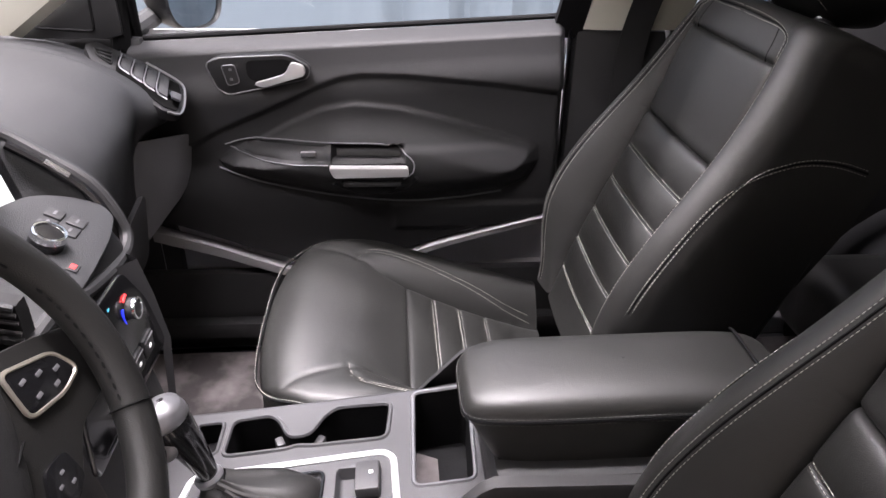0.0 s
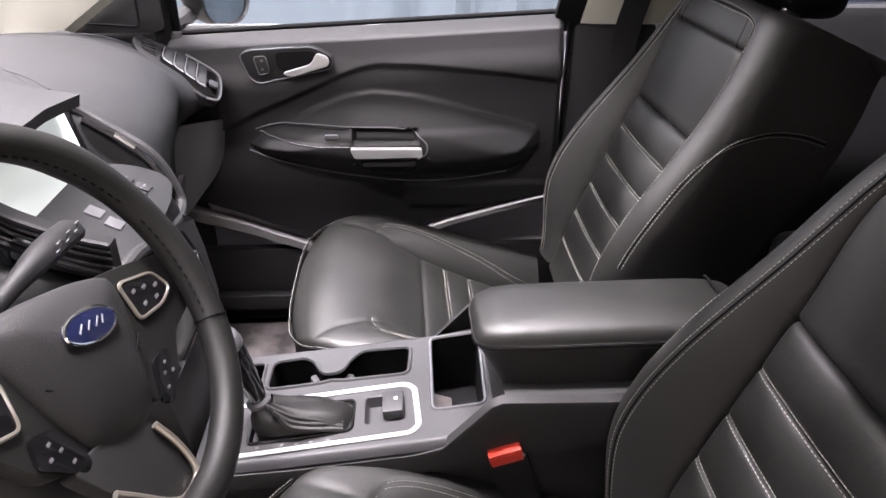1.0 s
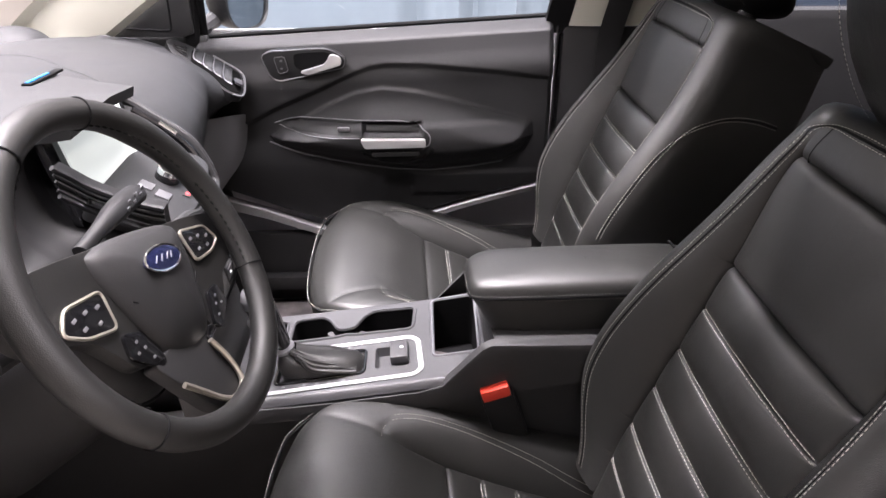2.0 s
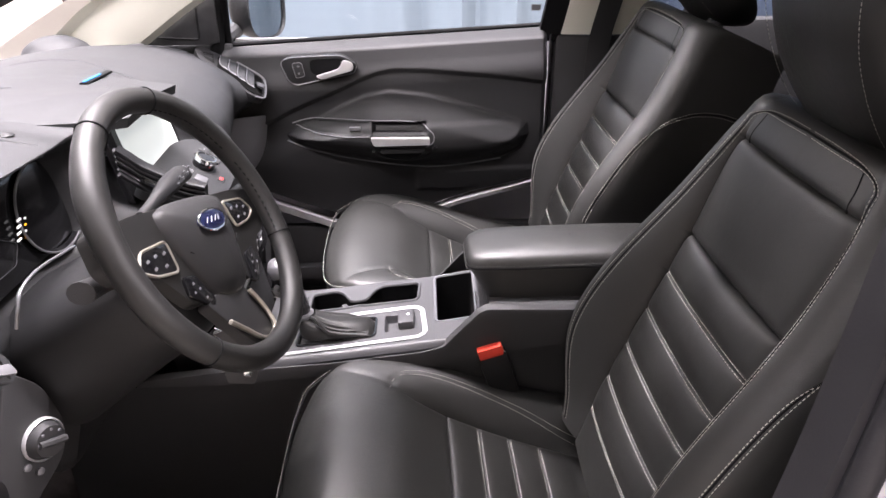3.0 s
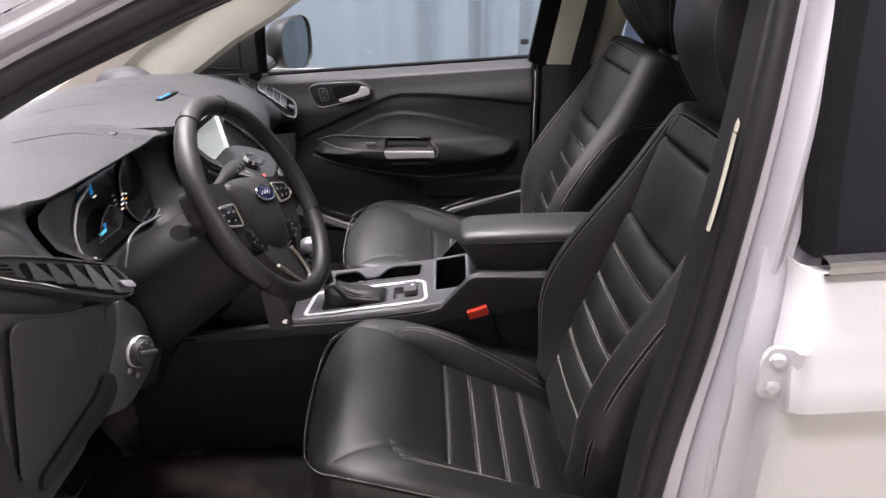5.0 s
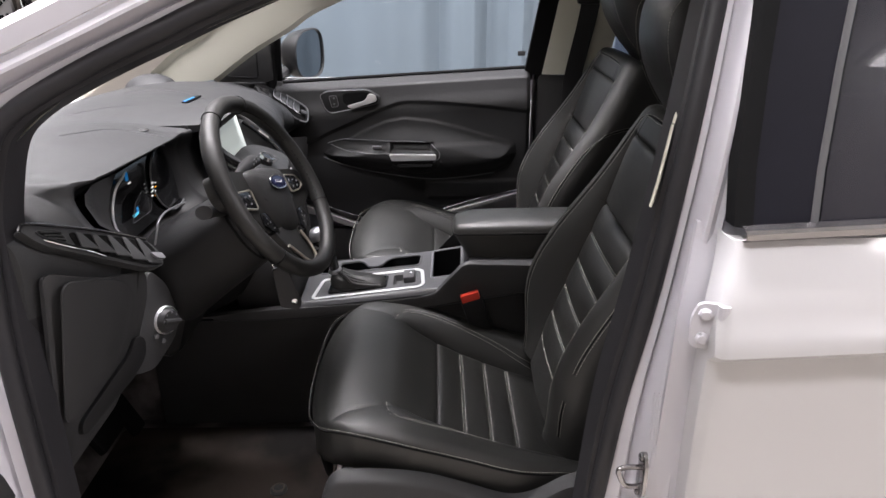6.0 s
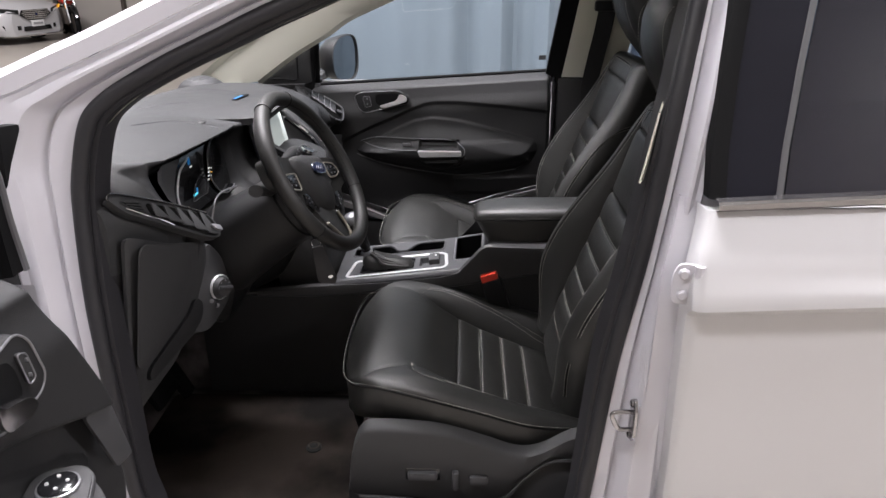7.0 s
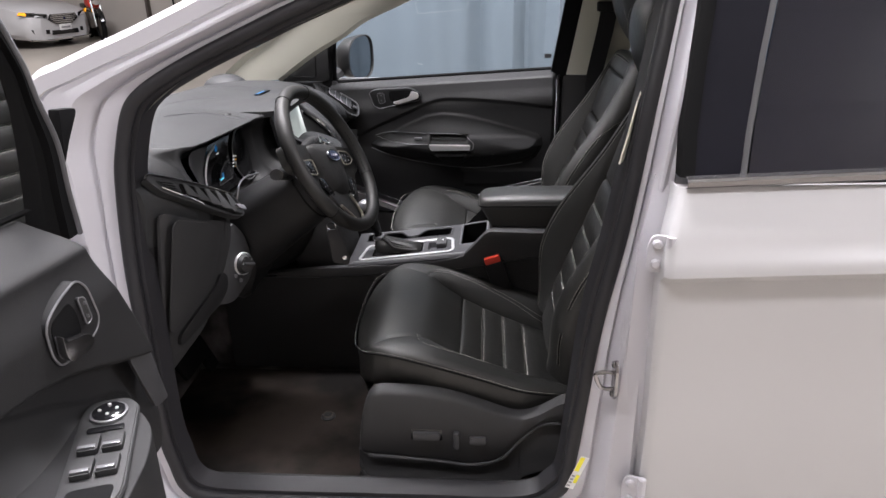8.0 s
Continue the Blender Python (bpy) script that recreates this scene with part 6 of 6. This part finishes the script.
    for s in (-1, 1):
        pl = [at2(s * (x + (.025 if s < 0 and x > .15 else 0)), y, D0 - .020) for x, y in ((.05, .045), (.11, .045), (.168, .040), (.174, -.004), (.160, -.022), (.122, -.036), (.088, -.082), (.045, -.085))]
        part("spoke", prism(rounded(pl, .012), n * .018, .006, 3), RIM_LEATHER, t)
        sx, sy = (0, 0) if s > 0 else (.010, -.026)
        q = [at2(s * (x + sx), y + sy, D0 - .003) for x, y in ((.076, .030), (.128, .027), (.144, .006), (.120, -.006), (.080, -.010))]
        sw = part("switch_pad", prism(rounded(q, .008), n * .005, .0015), GLOSS, t, "black button pad")
        part("pad_rim", tube([np.array(p) + n * .004 for p in rounded(q, .008)], .0022, 6, True), WHEEL_TRIM, sw, "satin grey pad rim")
        for dx, dz in ((.090, .017), (.107, .017), (.124, .014), (.097, .002), (.117, .003)):
            part("button_mark", box(tuple(at2(s * (dx + sx), dz + sy, D0 + .0020)), (.0015, .007, .0035), .0005, pose(0, 0, 0, 0, -28.6, 0)), PANEL_GREY, sw)
        q = [at2(s * x, y, D0 - .003) for x, y in ((.066, -.048), (.090, -.043), (.096, -.068), (.060, -.094), (.050, -.086))]
        lp = part("lower_pad", prism(rounded(q, .006), n * .005, .0015), GLOSS, t)
        for dx, dz in ((.078, -.056), (.066, -.078), (.071, -.065), (.083, -.067)):
            part("button_mark", box(tuple(at2(s * dx, dz, D0 + .0015)), (.0015, .005, .003), .0005, pose(0, 0, 0, 0, -28.6, 0)), PANEL_GREY, lp)
    # single lower spoke with a silver U
    arm = [at(x, y, D0 - .016) for x, y in ((-.082, -.066), (.004, -.076), (.016, -.150), (.006, -.172), (-.040, -.172), (-.056, -.150))]
    part("lower_spoke", prism(rounded(arm, .01), n * .018, .006, 3), PLASTIC, t)
    q = [at(x, y, D0 + .006) for x, y in ((.006, -.104), (.010, -.130), (.008, -.156), (-.002, -.168), (-.026, -.166), (-.042, -.152), (-.058, -.126), (-.072, -.104))]
    part("spoke_trim", tube(curve(q, 5), .0036, 8), WHEEL_TRIM, t, "satin grey spoke trim")
    # column and stalks
    k = thing("steering_column", (-.34, -.364, .95), "black steering column shroud with stalks", "steering column")
    ax = -n
    rows = []
    for d, wx, wz in ((.030, .060, .055), (.034, .092, .085), (.06, .104, .100), (.12, .110, .108), (.20, .112, .118), (.28, .115, .13)):
        o = c + ax * d + np.array([0, 0, -.018 - .06 * d])
        rows.append([o + u * wx * math.copysign(abs(math.cos(a)) ** .7, math.cos(a)) + w * wz * math.copysign(abs(math.sin(a)) ** .8, math.sin(a)) * (.55 if math.sin(a) > 0 else 1.0) for a in np.linspace(0, math.tau, 41)[:-1]])
    part("shroud", grid(rows, False, True), SHROUD, k, "", 60)
    part("shroud_front", (rows[0], [tuple(range(40))]), SHROUD, k)
    part("shroud_seam", tube(rows[2], .0025, 6, True), RUBBER, k)
    st = part("wiper_stalk", tube(curve([(-.312, -.30, 1.030), (-.306, -.25, 1.036), (-.305, -.19, 1.036), (-.306, -.143, 1.030)], 6), [.010 + .007 * float(smooth(3, 12, q)) for q in range(19)], 12, False, .8), SHROUD, k, "dark wiper stalk")
    for q in range(3):
        for dz in (0, .010):
            part("stalk_mark", box((-.2895 + dz * .3, -.205 + .022 * q, 1.038 + dz), (.002, .008, .005), .001), SATIN, st)
    part("indicator_stalk", tube(curve([c + ax * .075 - u * .09 + w * .015, c + ax * .062 - u * .14 + w * .03, c + ax * .055 - u * .18 + w * .04], 6), [.011 + .005 * q / 12 for q in range(13)], 12, False, .8), PLASTIC, k)
    part("ignition_lock", lathe([(.020, 0), (.020, .02), (.016, .026), (0, .026)], c + ax * .13 + u * .105 - w * .05, (.35, .9, -.1), 20), PLASTIC, k)
    part("lower_cover", box((-.45, -.31, .80), (.10, .24, .24), .04, pose(0, 0, 0, 0, 18, 0), 3), SHROUD, k)
    # key tag
    g = thing("key_tag", (-.235, -.255, .74), "dark key tag hanging below the column", "key")
    part("tag", prism(rounded([(-.262, -.262, .815), (-.236, -.248, .815), (-.205, -.25, .73), (-.21, -.262, .715), (-.25, -.27, .725)], .006), (.003, -.007, 0), .002), GREY_PLASTIC, g)
    part("rivet", lathe([(.007, 0), (.007, .004), (.003, .005)], (-.217, -.264, .735), (.2, -1, 0), 12), CHROME, g)
    part("ring", tube([np.array([-.25, -.255, .822]) + .012 * np.array([math.cos(a), .2, math.sin(a)]) for a in np.linspace(0, math.tau, 17)[:-1]], .0014, 6, True), CHROME, g)


# ---------- console ----------
def console():
    t = thing("center_console", (.1, -.02, .31), "black centre console with cup holders and gear shift", "console")
    xs, ys = np.arange(-.235, .2001, .0025), np.arange(-.150, .0991, .0024)
    X, Y = np.meshgrid(xs, ys, indexing="ij")
    def top(x):
        return np.interp(x, [-.30, -.235, -.10, .06, .10, .20, .30], [.655, .667, .680, .698, .703, .722, .74])
    Z = top(X) - .012 * np.clip((np.abs(Y + .0255) - .113) / .012, 0, 1) ** 2
    cup = [(p[0], p[2]) for p in rounded([(-.160, 0, .002), (-.075, 0, .004), (-.060, 0, .008), (-.040, 0, .004), (.060, 0, .002), (.066, 0, .070), (-.012, 0, .074), (-.030, 0, .058), (-.046, 0, .026), (-.074, 0, .026), (-.088, 0, .058), (-.104, 0, .074), (-.158, 0, .070)], .014, 4)]
    bin_ = [(p[0], p[2]) for p in rounded([(.092, 0, -.085), (.168, 0, -.090), (.175, 0, .080), (.096, 0, .084)], .012, 4)]
    boot = [(p[0], p[2]) for p in rounded([(-.168, 0, -.112), (-.022, 0, -.106), (-.020, 0, -.044), (-.165, 0, -.046)], .01, 4)]
    brk = [(p[0], p[2]) for p in rounded([(-.004, 0, -.098), (.052, 0, -.096), (.052, 0, -.040), (-.004, 0, -.042)], .006, 4)]
    small = [(p[0], p[2]) for p in rounded([(-.205, 0, .01), (-.168, 0, .008), (-.168, 0, .07), (-.208, 0, .07)], .01, 4)]
    hole = np.zeros_like(Z, bool)
    for loop in (cup, bin_, small):
        hole |= inside(X, Y, loop)
    for loop, dep in ((boot, .006), (brk, .016)):
        di = np.where(inside(X, Y, loop), dist(X, Y, loop, True), 0)
        Z = Z - dep * smooth(0, .005, di)
    v, f = grid(np.stack([X, Y, Z], -1))
    hole = hole.reshape(-1)
    part("top_panel", (v, [q for q in f if not all(hole[i] for i in q)]), GREY_PLASTIC, t, "dark grey console top", 40)
    def lay(loop, dz, mat, name, label="", parent=None, rad=.0025):
        return part(name, tube([(a, b, float(top(a)) + dz) for a, b in loop], rad, 6, True), mat, parent or t, label)
    lay(cup, -.0005, GREY_PLASTIC, "cup_rim", rad=.0036)
    lay(bin_, -.0005, SATIN, "bin_rim", rad=.0032)
    lay(small, -.0005, GREY_PLASTIC, "tray_rim", rad=.003)
    for loop, dep, nm in ((cup, .069, "cup_liner"), (bin_, .112, "bin_liner"), (small, .039, "tray_liner")):
        c = np.mean(loop, axis=0)
        lo = [((a - c[0]) * .985 + c[0], (b - c[1]) * .97 + c[1]) for a, b in loop]
        v = [(a, b, float(top(a)) - .001) for a, b in lo] + [(a, b, float(top(a)) - dep + .003) for a, b in lo]
        k = len(lo)
        part(nm, (v, [(i, (i + 1) % k, (i + 1) % k + k, i + k) for i in range(k)] + [tuple(range(k, 2 * k))]), RUBBER, t)
    for x, y in ((-.088, .034), (-.034, .034)):
        part("cup_grip", box((x, y, .660), (.012, .018, .018), .004, pose(0, 0, 0, 0, 0, 25 if x < -.06 else -25)), GREY_PLASTIC, t)
    # bright trim line round the shifter plate
    trim = rounded([(-.205, -.132, 0), (.060, -.124, 0), (.072, -.112, 0), (.068, -.034, 0), (.055, -.022, 0), (-.19, -.028, 0)], .014, 5)
    part("trim_line", tube([(p[0], p[1], float(top(p[0])) + .001) for p in trim], .0046, 8, True, .45), SILVER, t, "bright silver trim line")
    lay(boot, .001, GLOSS, "boot_frame")
    # gear letters as plain marks
    for k, x in enumerate((-.152, -.118, -.098, -.078, -.055)):
        part("gear_mark", box((x, -.1195, float(top(x)) + .0012), (.005, .004, .001)), SATIN, t)
    br = part("brake_switch", box((.036, -.068, .700), (.030, .046, .018), .004, pose(0, 0, 0, 0, -6, 0)), GREY_PLASTIC, t, "grey parking brake switch")
    part("brake_mark", box((.040, -.066, .7105), (.005, .005, .001), .0004, pose(0, 0, 0, 0, -6, 0)), WHITELED, br)
    # gear lever
    g = thing("gear_lever", (-.10, -.075, .685), "gloss black gear lever with a leather boot", "gear lever")
    B = []
    for k, (cx, cz, w, l) in enumerate(((-.094, .684, .031, .072), (-.100, .700, .030, .066), (-.118, .706, .024, .046), (-.135, .714, .016, .026), (-.146, .724, .011, .014))):
        B.append([(cx + l * math.copysign(abs(math.cos(a)) ** .6, math.cos(a)) * (1 + .05 * math.sin(5 * a + k)), -.075 + w * math.copysign(abs(math.sin(a)) ** .6, math.sin(a)), cz + .003 * math.sin(4 * a + 1.3 * k)) for a in np.linspace(0, math.tau, 33)[:-1]])
    part("boot", grid(B, False, True), RIM_LEATHER, g, "creased leather boot", 80)
    for k in range(3):
        part("boot_crease", tube(curve([(-.14 + .01 * k, -.075 - .012 - .008 * k, .722 - .004 * k), (-.10, -.075 - .022 - .006 * k, .708 - .004 * k), (-.035, -.092 - .006 * k, .690)], 6), .004, 6), RIM_LEATHER, g)
    kn = curve([(-.150, -.073, .712), (-.156, -.072, .738), (-.168, -.071, .770), (-.180, -.070, .797), (-.187, -.069, .816), (-.190, -.068, .838)], 6)
    part("collar", lathe([(.017, 0), (.018, .006), (.015, .010)], (-.151, -.073, .716), (-.25, 0, 1), 18), SATIN, g)
    part("knob", tube(kn, [float(np.interp(i, [0, 6, 12, 18, 24, 27, 30], [.012, .0155, .021, .0265, .0265, .022, .004])) for i in range(len(kn))], 20, False, .85), GLOSS, g, "gloss black knob", 60)
    part("knob_cap", tube(kn[20:31], [float(np.interp(i, [0, 2, 5, 8, 10], [.0235, .0275, .0272, .0225, .005])) for i in range(11)], 20, False, .87), SATIN, g, "silver knob cap", 60)
    kb = part("knob_button", lathe([(.014, 0), (.014, .003), (.011, .005), (0, .005)], (-.186, -.092, .785), (-.1, -1, .2), 20), SATIN, g)
    part("button_mark", lathe([(.006, 0), (.006, .001)], (-.1866, -.0972, .786), (-.1, -1, .2), 3), GLOSS, kb)
    # sides and body
    def side(s):
        rows_ = []
        for x in np.concatenate([[-.62, -.45], np.linspace(-.30, .10, 12), np.linspace(.105, .18, 6), np.linspace(.20, .56, 8)]):
            z1 = float(np.interp(x, [-.62, -.30, -.10, .09, .105, .172, .33, .56], [.62, .655, .668, .690, .700, .775, .770, .765]))
            z2 = float(np.interp(x, [-.30, .09, .105, .336, .56], [.625, .655, .660, .700, .705]))
            y0 = -.150 if s < 0 else .099
            rows_.append([(x, y0 - s * .010, z1), (x, y0 + s * .002, z1 - .004), (x, y0 + s * .004, z1 - .010), (x, y0 + s * .006, z2), (x, y0 - s * .002, z2 - .006), (x, y0 - s * .004, .5), (x, y0, .31)])
        return rows_
    part("side_panel", grid(side(-1)), PLASTIC, t, "black console side", 30)
    part("side_panel", grid(side(1)), PLASTIC, t, "", 30)
    part("rear_box", box((.37, -.026, .62), (.38, .238, .31), .02), PLASTIC, t)
    part("bin_back", prism([(.176, -.120, .715), (.20, -.120, .755), (.24, -.120, .765), (.24, -.120, .60), (.176, -.120, .60)], (0, .205, 0), .004), PLASTIC, t)
    part("tunnel", box((-.30, -.026, .45), (1.32, .22, .30), .03), CARPET, t)
    # armrest lid
    a = thing("armrest", (.33, -.03, .77), "padded black leather armrest lid with stitched edge", "armrest")
    rows = []
    for z, k in ((.748, .90), (.756, .955), (.775, .98), (.81, .995), (.834, 1.0), (.841, .993), (.847, .972), (.852, .935), (.8560, .875), (.8590, .79), (.8612, .66), (.8630, .48), (.8640, .25), (.8642, .01)):
        ring = []
        for q in np.linspace(0, math.tau, 89)[:-1]:
            cx, sy = math.copysign(abs(math.cos(q)) ** .36, math.cos(q)), math.copysign(abs(math.sin(q)) ** .36, math.sin(q))
            kx = 1 - (1 - k) * .48 if k > .85 else k * .97
            x = .338 + .192 * cx * kx
            y = -.054 + .069 * sy * k
            fr_ = max(0.0, (.20 - x) / .055) ** 2
            ring.append((x + (.040 * max(0, (.836 - z) / .08) if cx < 0 else 0) * abs(cx) ** 3, y, z - .007 * fr_ * (1 if z > .83 else .2) + .012 * (x - .15) - .004 * (sy * k) ** 2 * (z > .84)))
        rows.append(ring)
    part("pad", grid(rows, False, True), LEATHER, a, "padded leather pad", 70)
    for zi, o in ((4, -.0045), (4, .0045)):
        ring = [np.array(p) + [0, 0, o] for p in rows[zi]]
        c = np.array([.335, -.028, .8])
        part("stitching", stitches(ring + ring[:1], [np.array(p) - c for p in ring + ring[:1]], lift=.0008), THREAD_DARK, a)
    part("pad_seam", tube(rows[4], .0020, 6, True), RUBBER, a)
    part("cross_seam", tube(curve([(.500, -.1235, .838), (.496, -.117, .858), (.492, -.09, .8665), (.490, -.054, .8685), (.492, -.01, .8665), (.496, .008, .858)], 6), .0018, 6), RUBBER, a)
    part("lid_base", box((.355, -.04, .765), (.34, .15, .03), .01), PLASTIC, a)


# ---------- floor things ----------
def floor_mat():
    t = thing("floor_mat", (-.35, -.42, .30), "worn black carpet floor mat with brown dirt", "floor mat")
    loop = rounded([(-.74, -.66, .302), (-.74, -.17, .302), (-.15, -.17, .302), (-.13, -.66, .302)], .06, 6)
    part("mat", prism(loop, (0, 0, .010), .003), BROWN, t)
    c = part("mat_clip", lathe([(.020, 0), (.020, .004), (.012, .008), (0, .008)], (-.266, -.405, .312), (0, 0, 1), 18), PLASTIC, t)
    part("clip_ring", tube([(-.266 + .013 * math.cos(a), -.405 + .013 * math.sin(a), .3205) for a in np.linspace(0, math.tau, 17)[:-1]], .002, 6, True), STEEL, c)
    p = thing("pedals", (-.70, -.40, .35), "black foot pedals under the dashboard", "pedals")
    part("brake_pedal", box((-.66, -.36, .46), (.02, .12, .07), .008, pose(0, 0, 0, 0, -30, 0)), RUBBER, p)
    part("throttle_pedal", box((-.68, -.24, .43), (.02, .05, .16), .008, pose(0, 0, 0, 0, -25, 0)), RUBBER, p)
    part("pedal_arm", tube([(-.67, -.36, .47), (-.72, -.36, .66)], .008, 8), STEEL, p)


# ---------- far vehicles ----------
def far_car():
    t = thing("parked_car", (-9.6, 13.2, 0), "white parked sedan with chrome grille", "car")
    # built along its own axes: X forward, Y to its left, then turned towards the floor's middle
    m = Matrix.Translation((-8.9, 12.9, 0)) @ Matrix.Rotation(radians(-14), 4, "Z")
    def q(*p):
        return tuple(m @ Vector(p))
    secs = [(0, .16, .62, .60), (-.05, .15, .66, .74), (-.2, .17, .76, .86), (-.6, .20, .86, .91), (-1.2, .2, .95, .92), (-1.35, .2, .98, .92), (-4.4, .2, 1.0, .90), (-4.8, .3, .9, .7)]
    rows = []
    for x, z0, z1, w in secs:
        rows.append([q(x, y, z) for y, z in ((-w * .9, z0), (-w, z0 + .1), (-w, z0 + (z1 - z0) * .55), (-w * .96, z1 - .05), (-w * .8, z1), (0, z1 + .03), (w * .8, z1), (w * .96, z1 - .05), (w, z0 + (z1 - z0) * .55), (w, z0 + .1), (w * .9, z0))])
    part("body", grid(rows), PAINT, t, "white painted body", 40)
    part("nose", ([r for r in rows[0]], [tuple(range(11))]), PAINT, t)
    cab = [[q(x, y * w, z) for y in (-1, -.8, 0, .8, 1)] for x, z, w in ((-1.2, .97, .84), (-2.0, 1.40, .62), (-2.4, 1.46, .60), (-3.4, 1.42, .60), (-4.2, 1.0, .80))]
    part("cabin", grid(cab), GLOSS, t, "dark glass cabin")
    gr = part("grille", prism([q(.012, y, z) for y, z in ((-.34, .66), (.34, .66), (.40, .56), (.22, .46), (-.22, .46), (-.40, .56))], m.to_3x3() @ Vector((.012, 0, 0)), .004), GLOSS, t)
    for k in range(5):
        z = .49 + .038 * k
        w = .26 + .10 * min(1, k / 2.5) - (.03 if k == 4 else 0)
        part("grille_bar", tube([q(.03, -w, z), q(.04, 0, z), q(.03, w, z)], .012, 6), CHROME, gr)
    part("badge", lathe([(.03, 0), (.025, .01)], q(.045, 0, .57), tuple(m.to_3x3() @ Vector((1, 0, 0))), 16), BADGE, gr)
    for s in (-1, 1):
        hl = part("headlight", prism([q(.01 - .10 * k, s * y, z) for y, z, k in ((.42, .66, 0), (.42, .58, 0), (.68, .60, .7), (.90, .66, 2.2), (.88, .72, 2.0))], m.to_3x3() @ Vector((.02, 0, .01)), .004), MIRROR, t, "clear headlight")
        part("indicator", prism([q(.012 - .10 * k, s * y, z) for y, z, k in ((.80, .64, 1.5), (.92, .67, 2.4), (.90, .72, 2.1), (.80, .70, 1.5))], m.to_3x3() @ Vector((.025, 0, .012)), .003), AMBER, hl)
        part("fog_recess", prism([q(.0 - .06 * k, s * y, z) for y, z, k in ((.42, .28, 0), (.42, .36, 0), (.78, .38, 1.5), (.74, .28, 1.2))], m.to_3x3() @ Vector((.02, 0, 0)), .004), GLOSS, t)
        for x in (-.92, -3.75):
            wh = part("wheel", lathe([(.30, -.1), (.335, -.09), (.335, .09), (.30, .1), (.22, .1), (.21, .08)], q(x, s * .83, .335), tuple(m.to_3x3() @ Vector((0, s, 0))), 28), RUBBER, t, "black tyre")
            part("wheel_rim", lathe([(.21, .08), (.20, .095), (.05, .11), (0, .11)], q(x, s * .83, .335), tuple(m.to_3x3() @ Vector((0, s, 0))), 20), SILVER, wh)
    part("lower_intake", prism([q(.0, y, z) for y, z in ((-.36, .25), (.36, .25), (.34, .34), (-.34, .34))], m.to_3x3() @ Vector((.022, 0, 0)), .004), GLOSS, t)
    part("number_plate", prism([q(.03, y, z) for y, z in ((-.16, .33), (.16, .33), (.16, .45), (-.16, .45))], m.to_3x3() @ Vector((.012, 0, 0)), .002), PAPER, t)
    part("plate_bar", prism([q(.044, y, z) for y, z in ((-.12, .37), (.12, .37), (.12, .41), (-.12, .41))], m.to_3x3() @ Vector((.002, 0, 0))), INK, t)
    part("splitter", tube([q(-.1, -.8, .17), q(.02, -.4, .16), q(.03, .4, .16), q(-.1, .8, .17)], .02, 6), CHROME, t)


def motorcycle():
    t = thing("motorcycle", (-8.6, 13.9, 0), "dark motorcycle with red panels parked by the wall", "motorcycle")
    m = Matrix.Translation((-8.55, 13.75, 0)) @ Matrix.Rotation(radians(-50), 4, "Z")
    def q(*p):
        return tuple(m @ Vector(p))
    ax = tuple(m.to_3x3() @ Vector((0, 1, 0)))
    for x in (0, -1.35):
        w = part("wheel", tube([q(x + .27 * math.cos(a), 0, .32 + .27 * math.sin(a)) for a in np.linspace(0, math.tau, 29)[:-1]], .055, 8, True), RUBBER, t)
        part("wheel_disc", lathe([(.22, -.02), (.22, .02), (.05, .04), (0, .04)], q(x, 0, .32), ax, 20), STEEL, w)
    part("fork", tube([q(0, .09, .32), q(-.22, .09, .95)], .03, 8), CHROME, t)
    part("fork", tube([q(0, -.09, .32), q(-.22, -.09, .95)], .03, 8), CHROME, t)
    part("front_mudguard", tube([q(.34 * math.cos(a), 0, .32 + .34 * math.sin(a)) for a in np.linspace(.3, 2.2, 12)], .06, 8), GLOSS, t)
    part("headlight", lathe([(.04, -.12), (.10, -.04), (.10, 0), (0, .01)], q(-.10, 0, .88), tuple(m.to_3x3() @ Vector((1, 0, 0))), 18), CHROME, t)
    part("fuel_tank", box(q(-.52, 0, .82), (.5, .26, .22), .08, Matrix.Rotation(radians(-50), 4, "Z"), 4), RED, t)
    part("seat", box(q(-1.05, 0, .74), (.6, .26, .10), .04, Matrix.Rotation(radians(-50), 4, "Z"), 3), LEATHER_SIDE, t)
    part("engine", box(q(-.65, 0, .45), (.5, .28, .36), .05, Matrix.Rotation(radians(-50), 4, "Z"), 2), STEEL, t)
    part("handlebar", tube(curve([q(-.36, .40, 1.0), q(-.28, .15, 1.03), q(-.26, 0, 1.0), q(-.28, -.15, 1.03), q(-.36, -.40, 1.0)], 5), .016, 8), CHROME, t)


# ---------- build ----------
room()
curtain()
car_shell()
dome_light()
b_pillar_details()
rear_door()
front_door("passenger_door", lambda u, w, z: np.array([-.47 + u, .87 - w, z]), "closed black passenger door panel with silver handles")
HINGE, OPEN = np.array([-.50, -.90, .045]), radians(97)


def open_door(u, w, z):
    ca, sa = math.cos(OPEN), math.sin(OPEN)
    return HINGE + np.array([u * ca + w * sa, -u * sa + w * ca, z])


front_door("driver_door", open_door, "open driver door with black trim panel", True)
side_mirror()
dashboard()
driver_side_dash()
steering_wheel()
console()
seat("front_seat", -.385, (.355, 0), (.345, .586), 22.3, "black leather driver seat with pale stitching", .715)
power_controls()
seat("front_seat", .370, (.345, 0), (.404, .613), 23.4, "black leather passenger seat with pale stitching", .745)
rear_bench()
belts()
floor_mat()
far_car()
motorcycle()
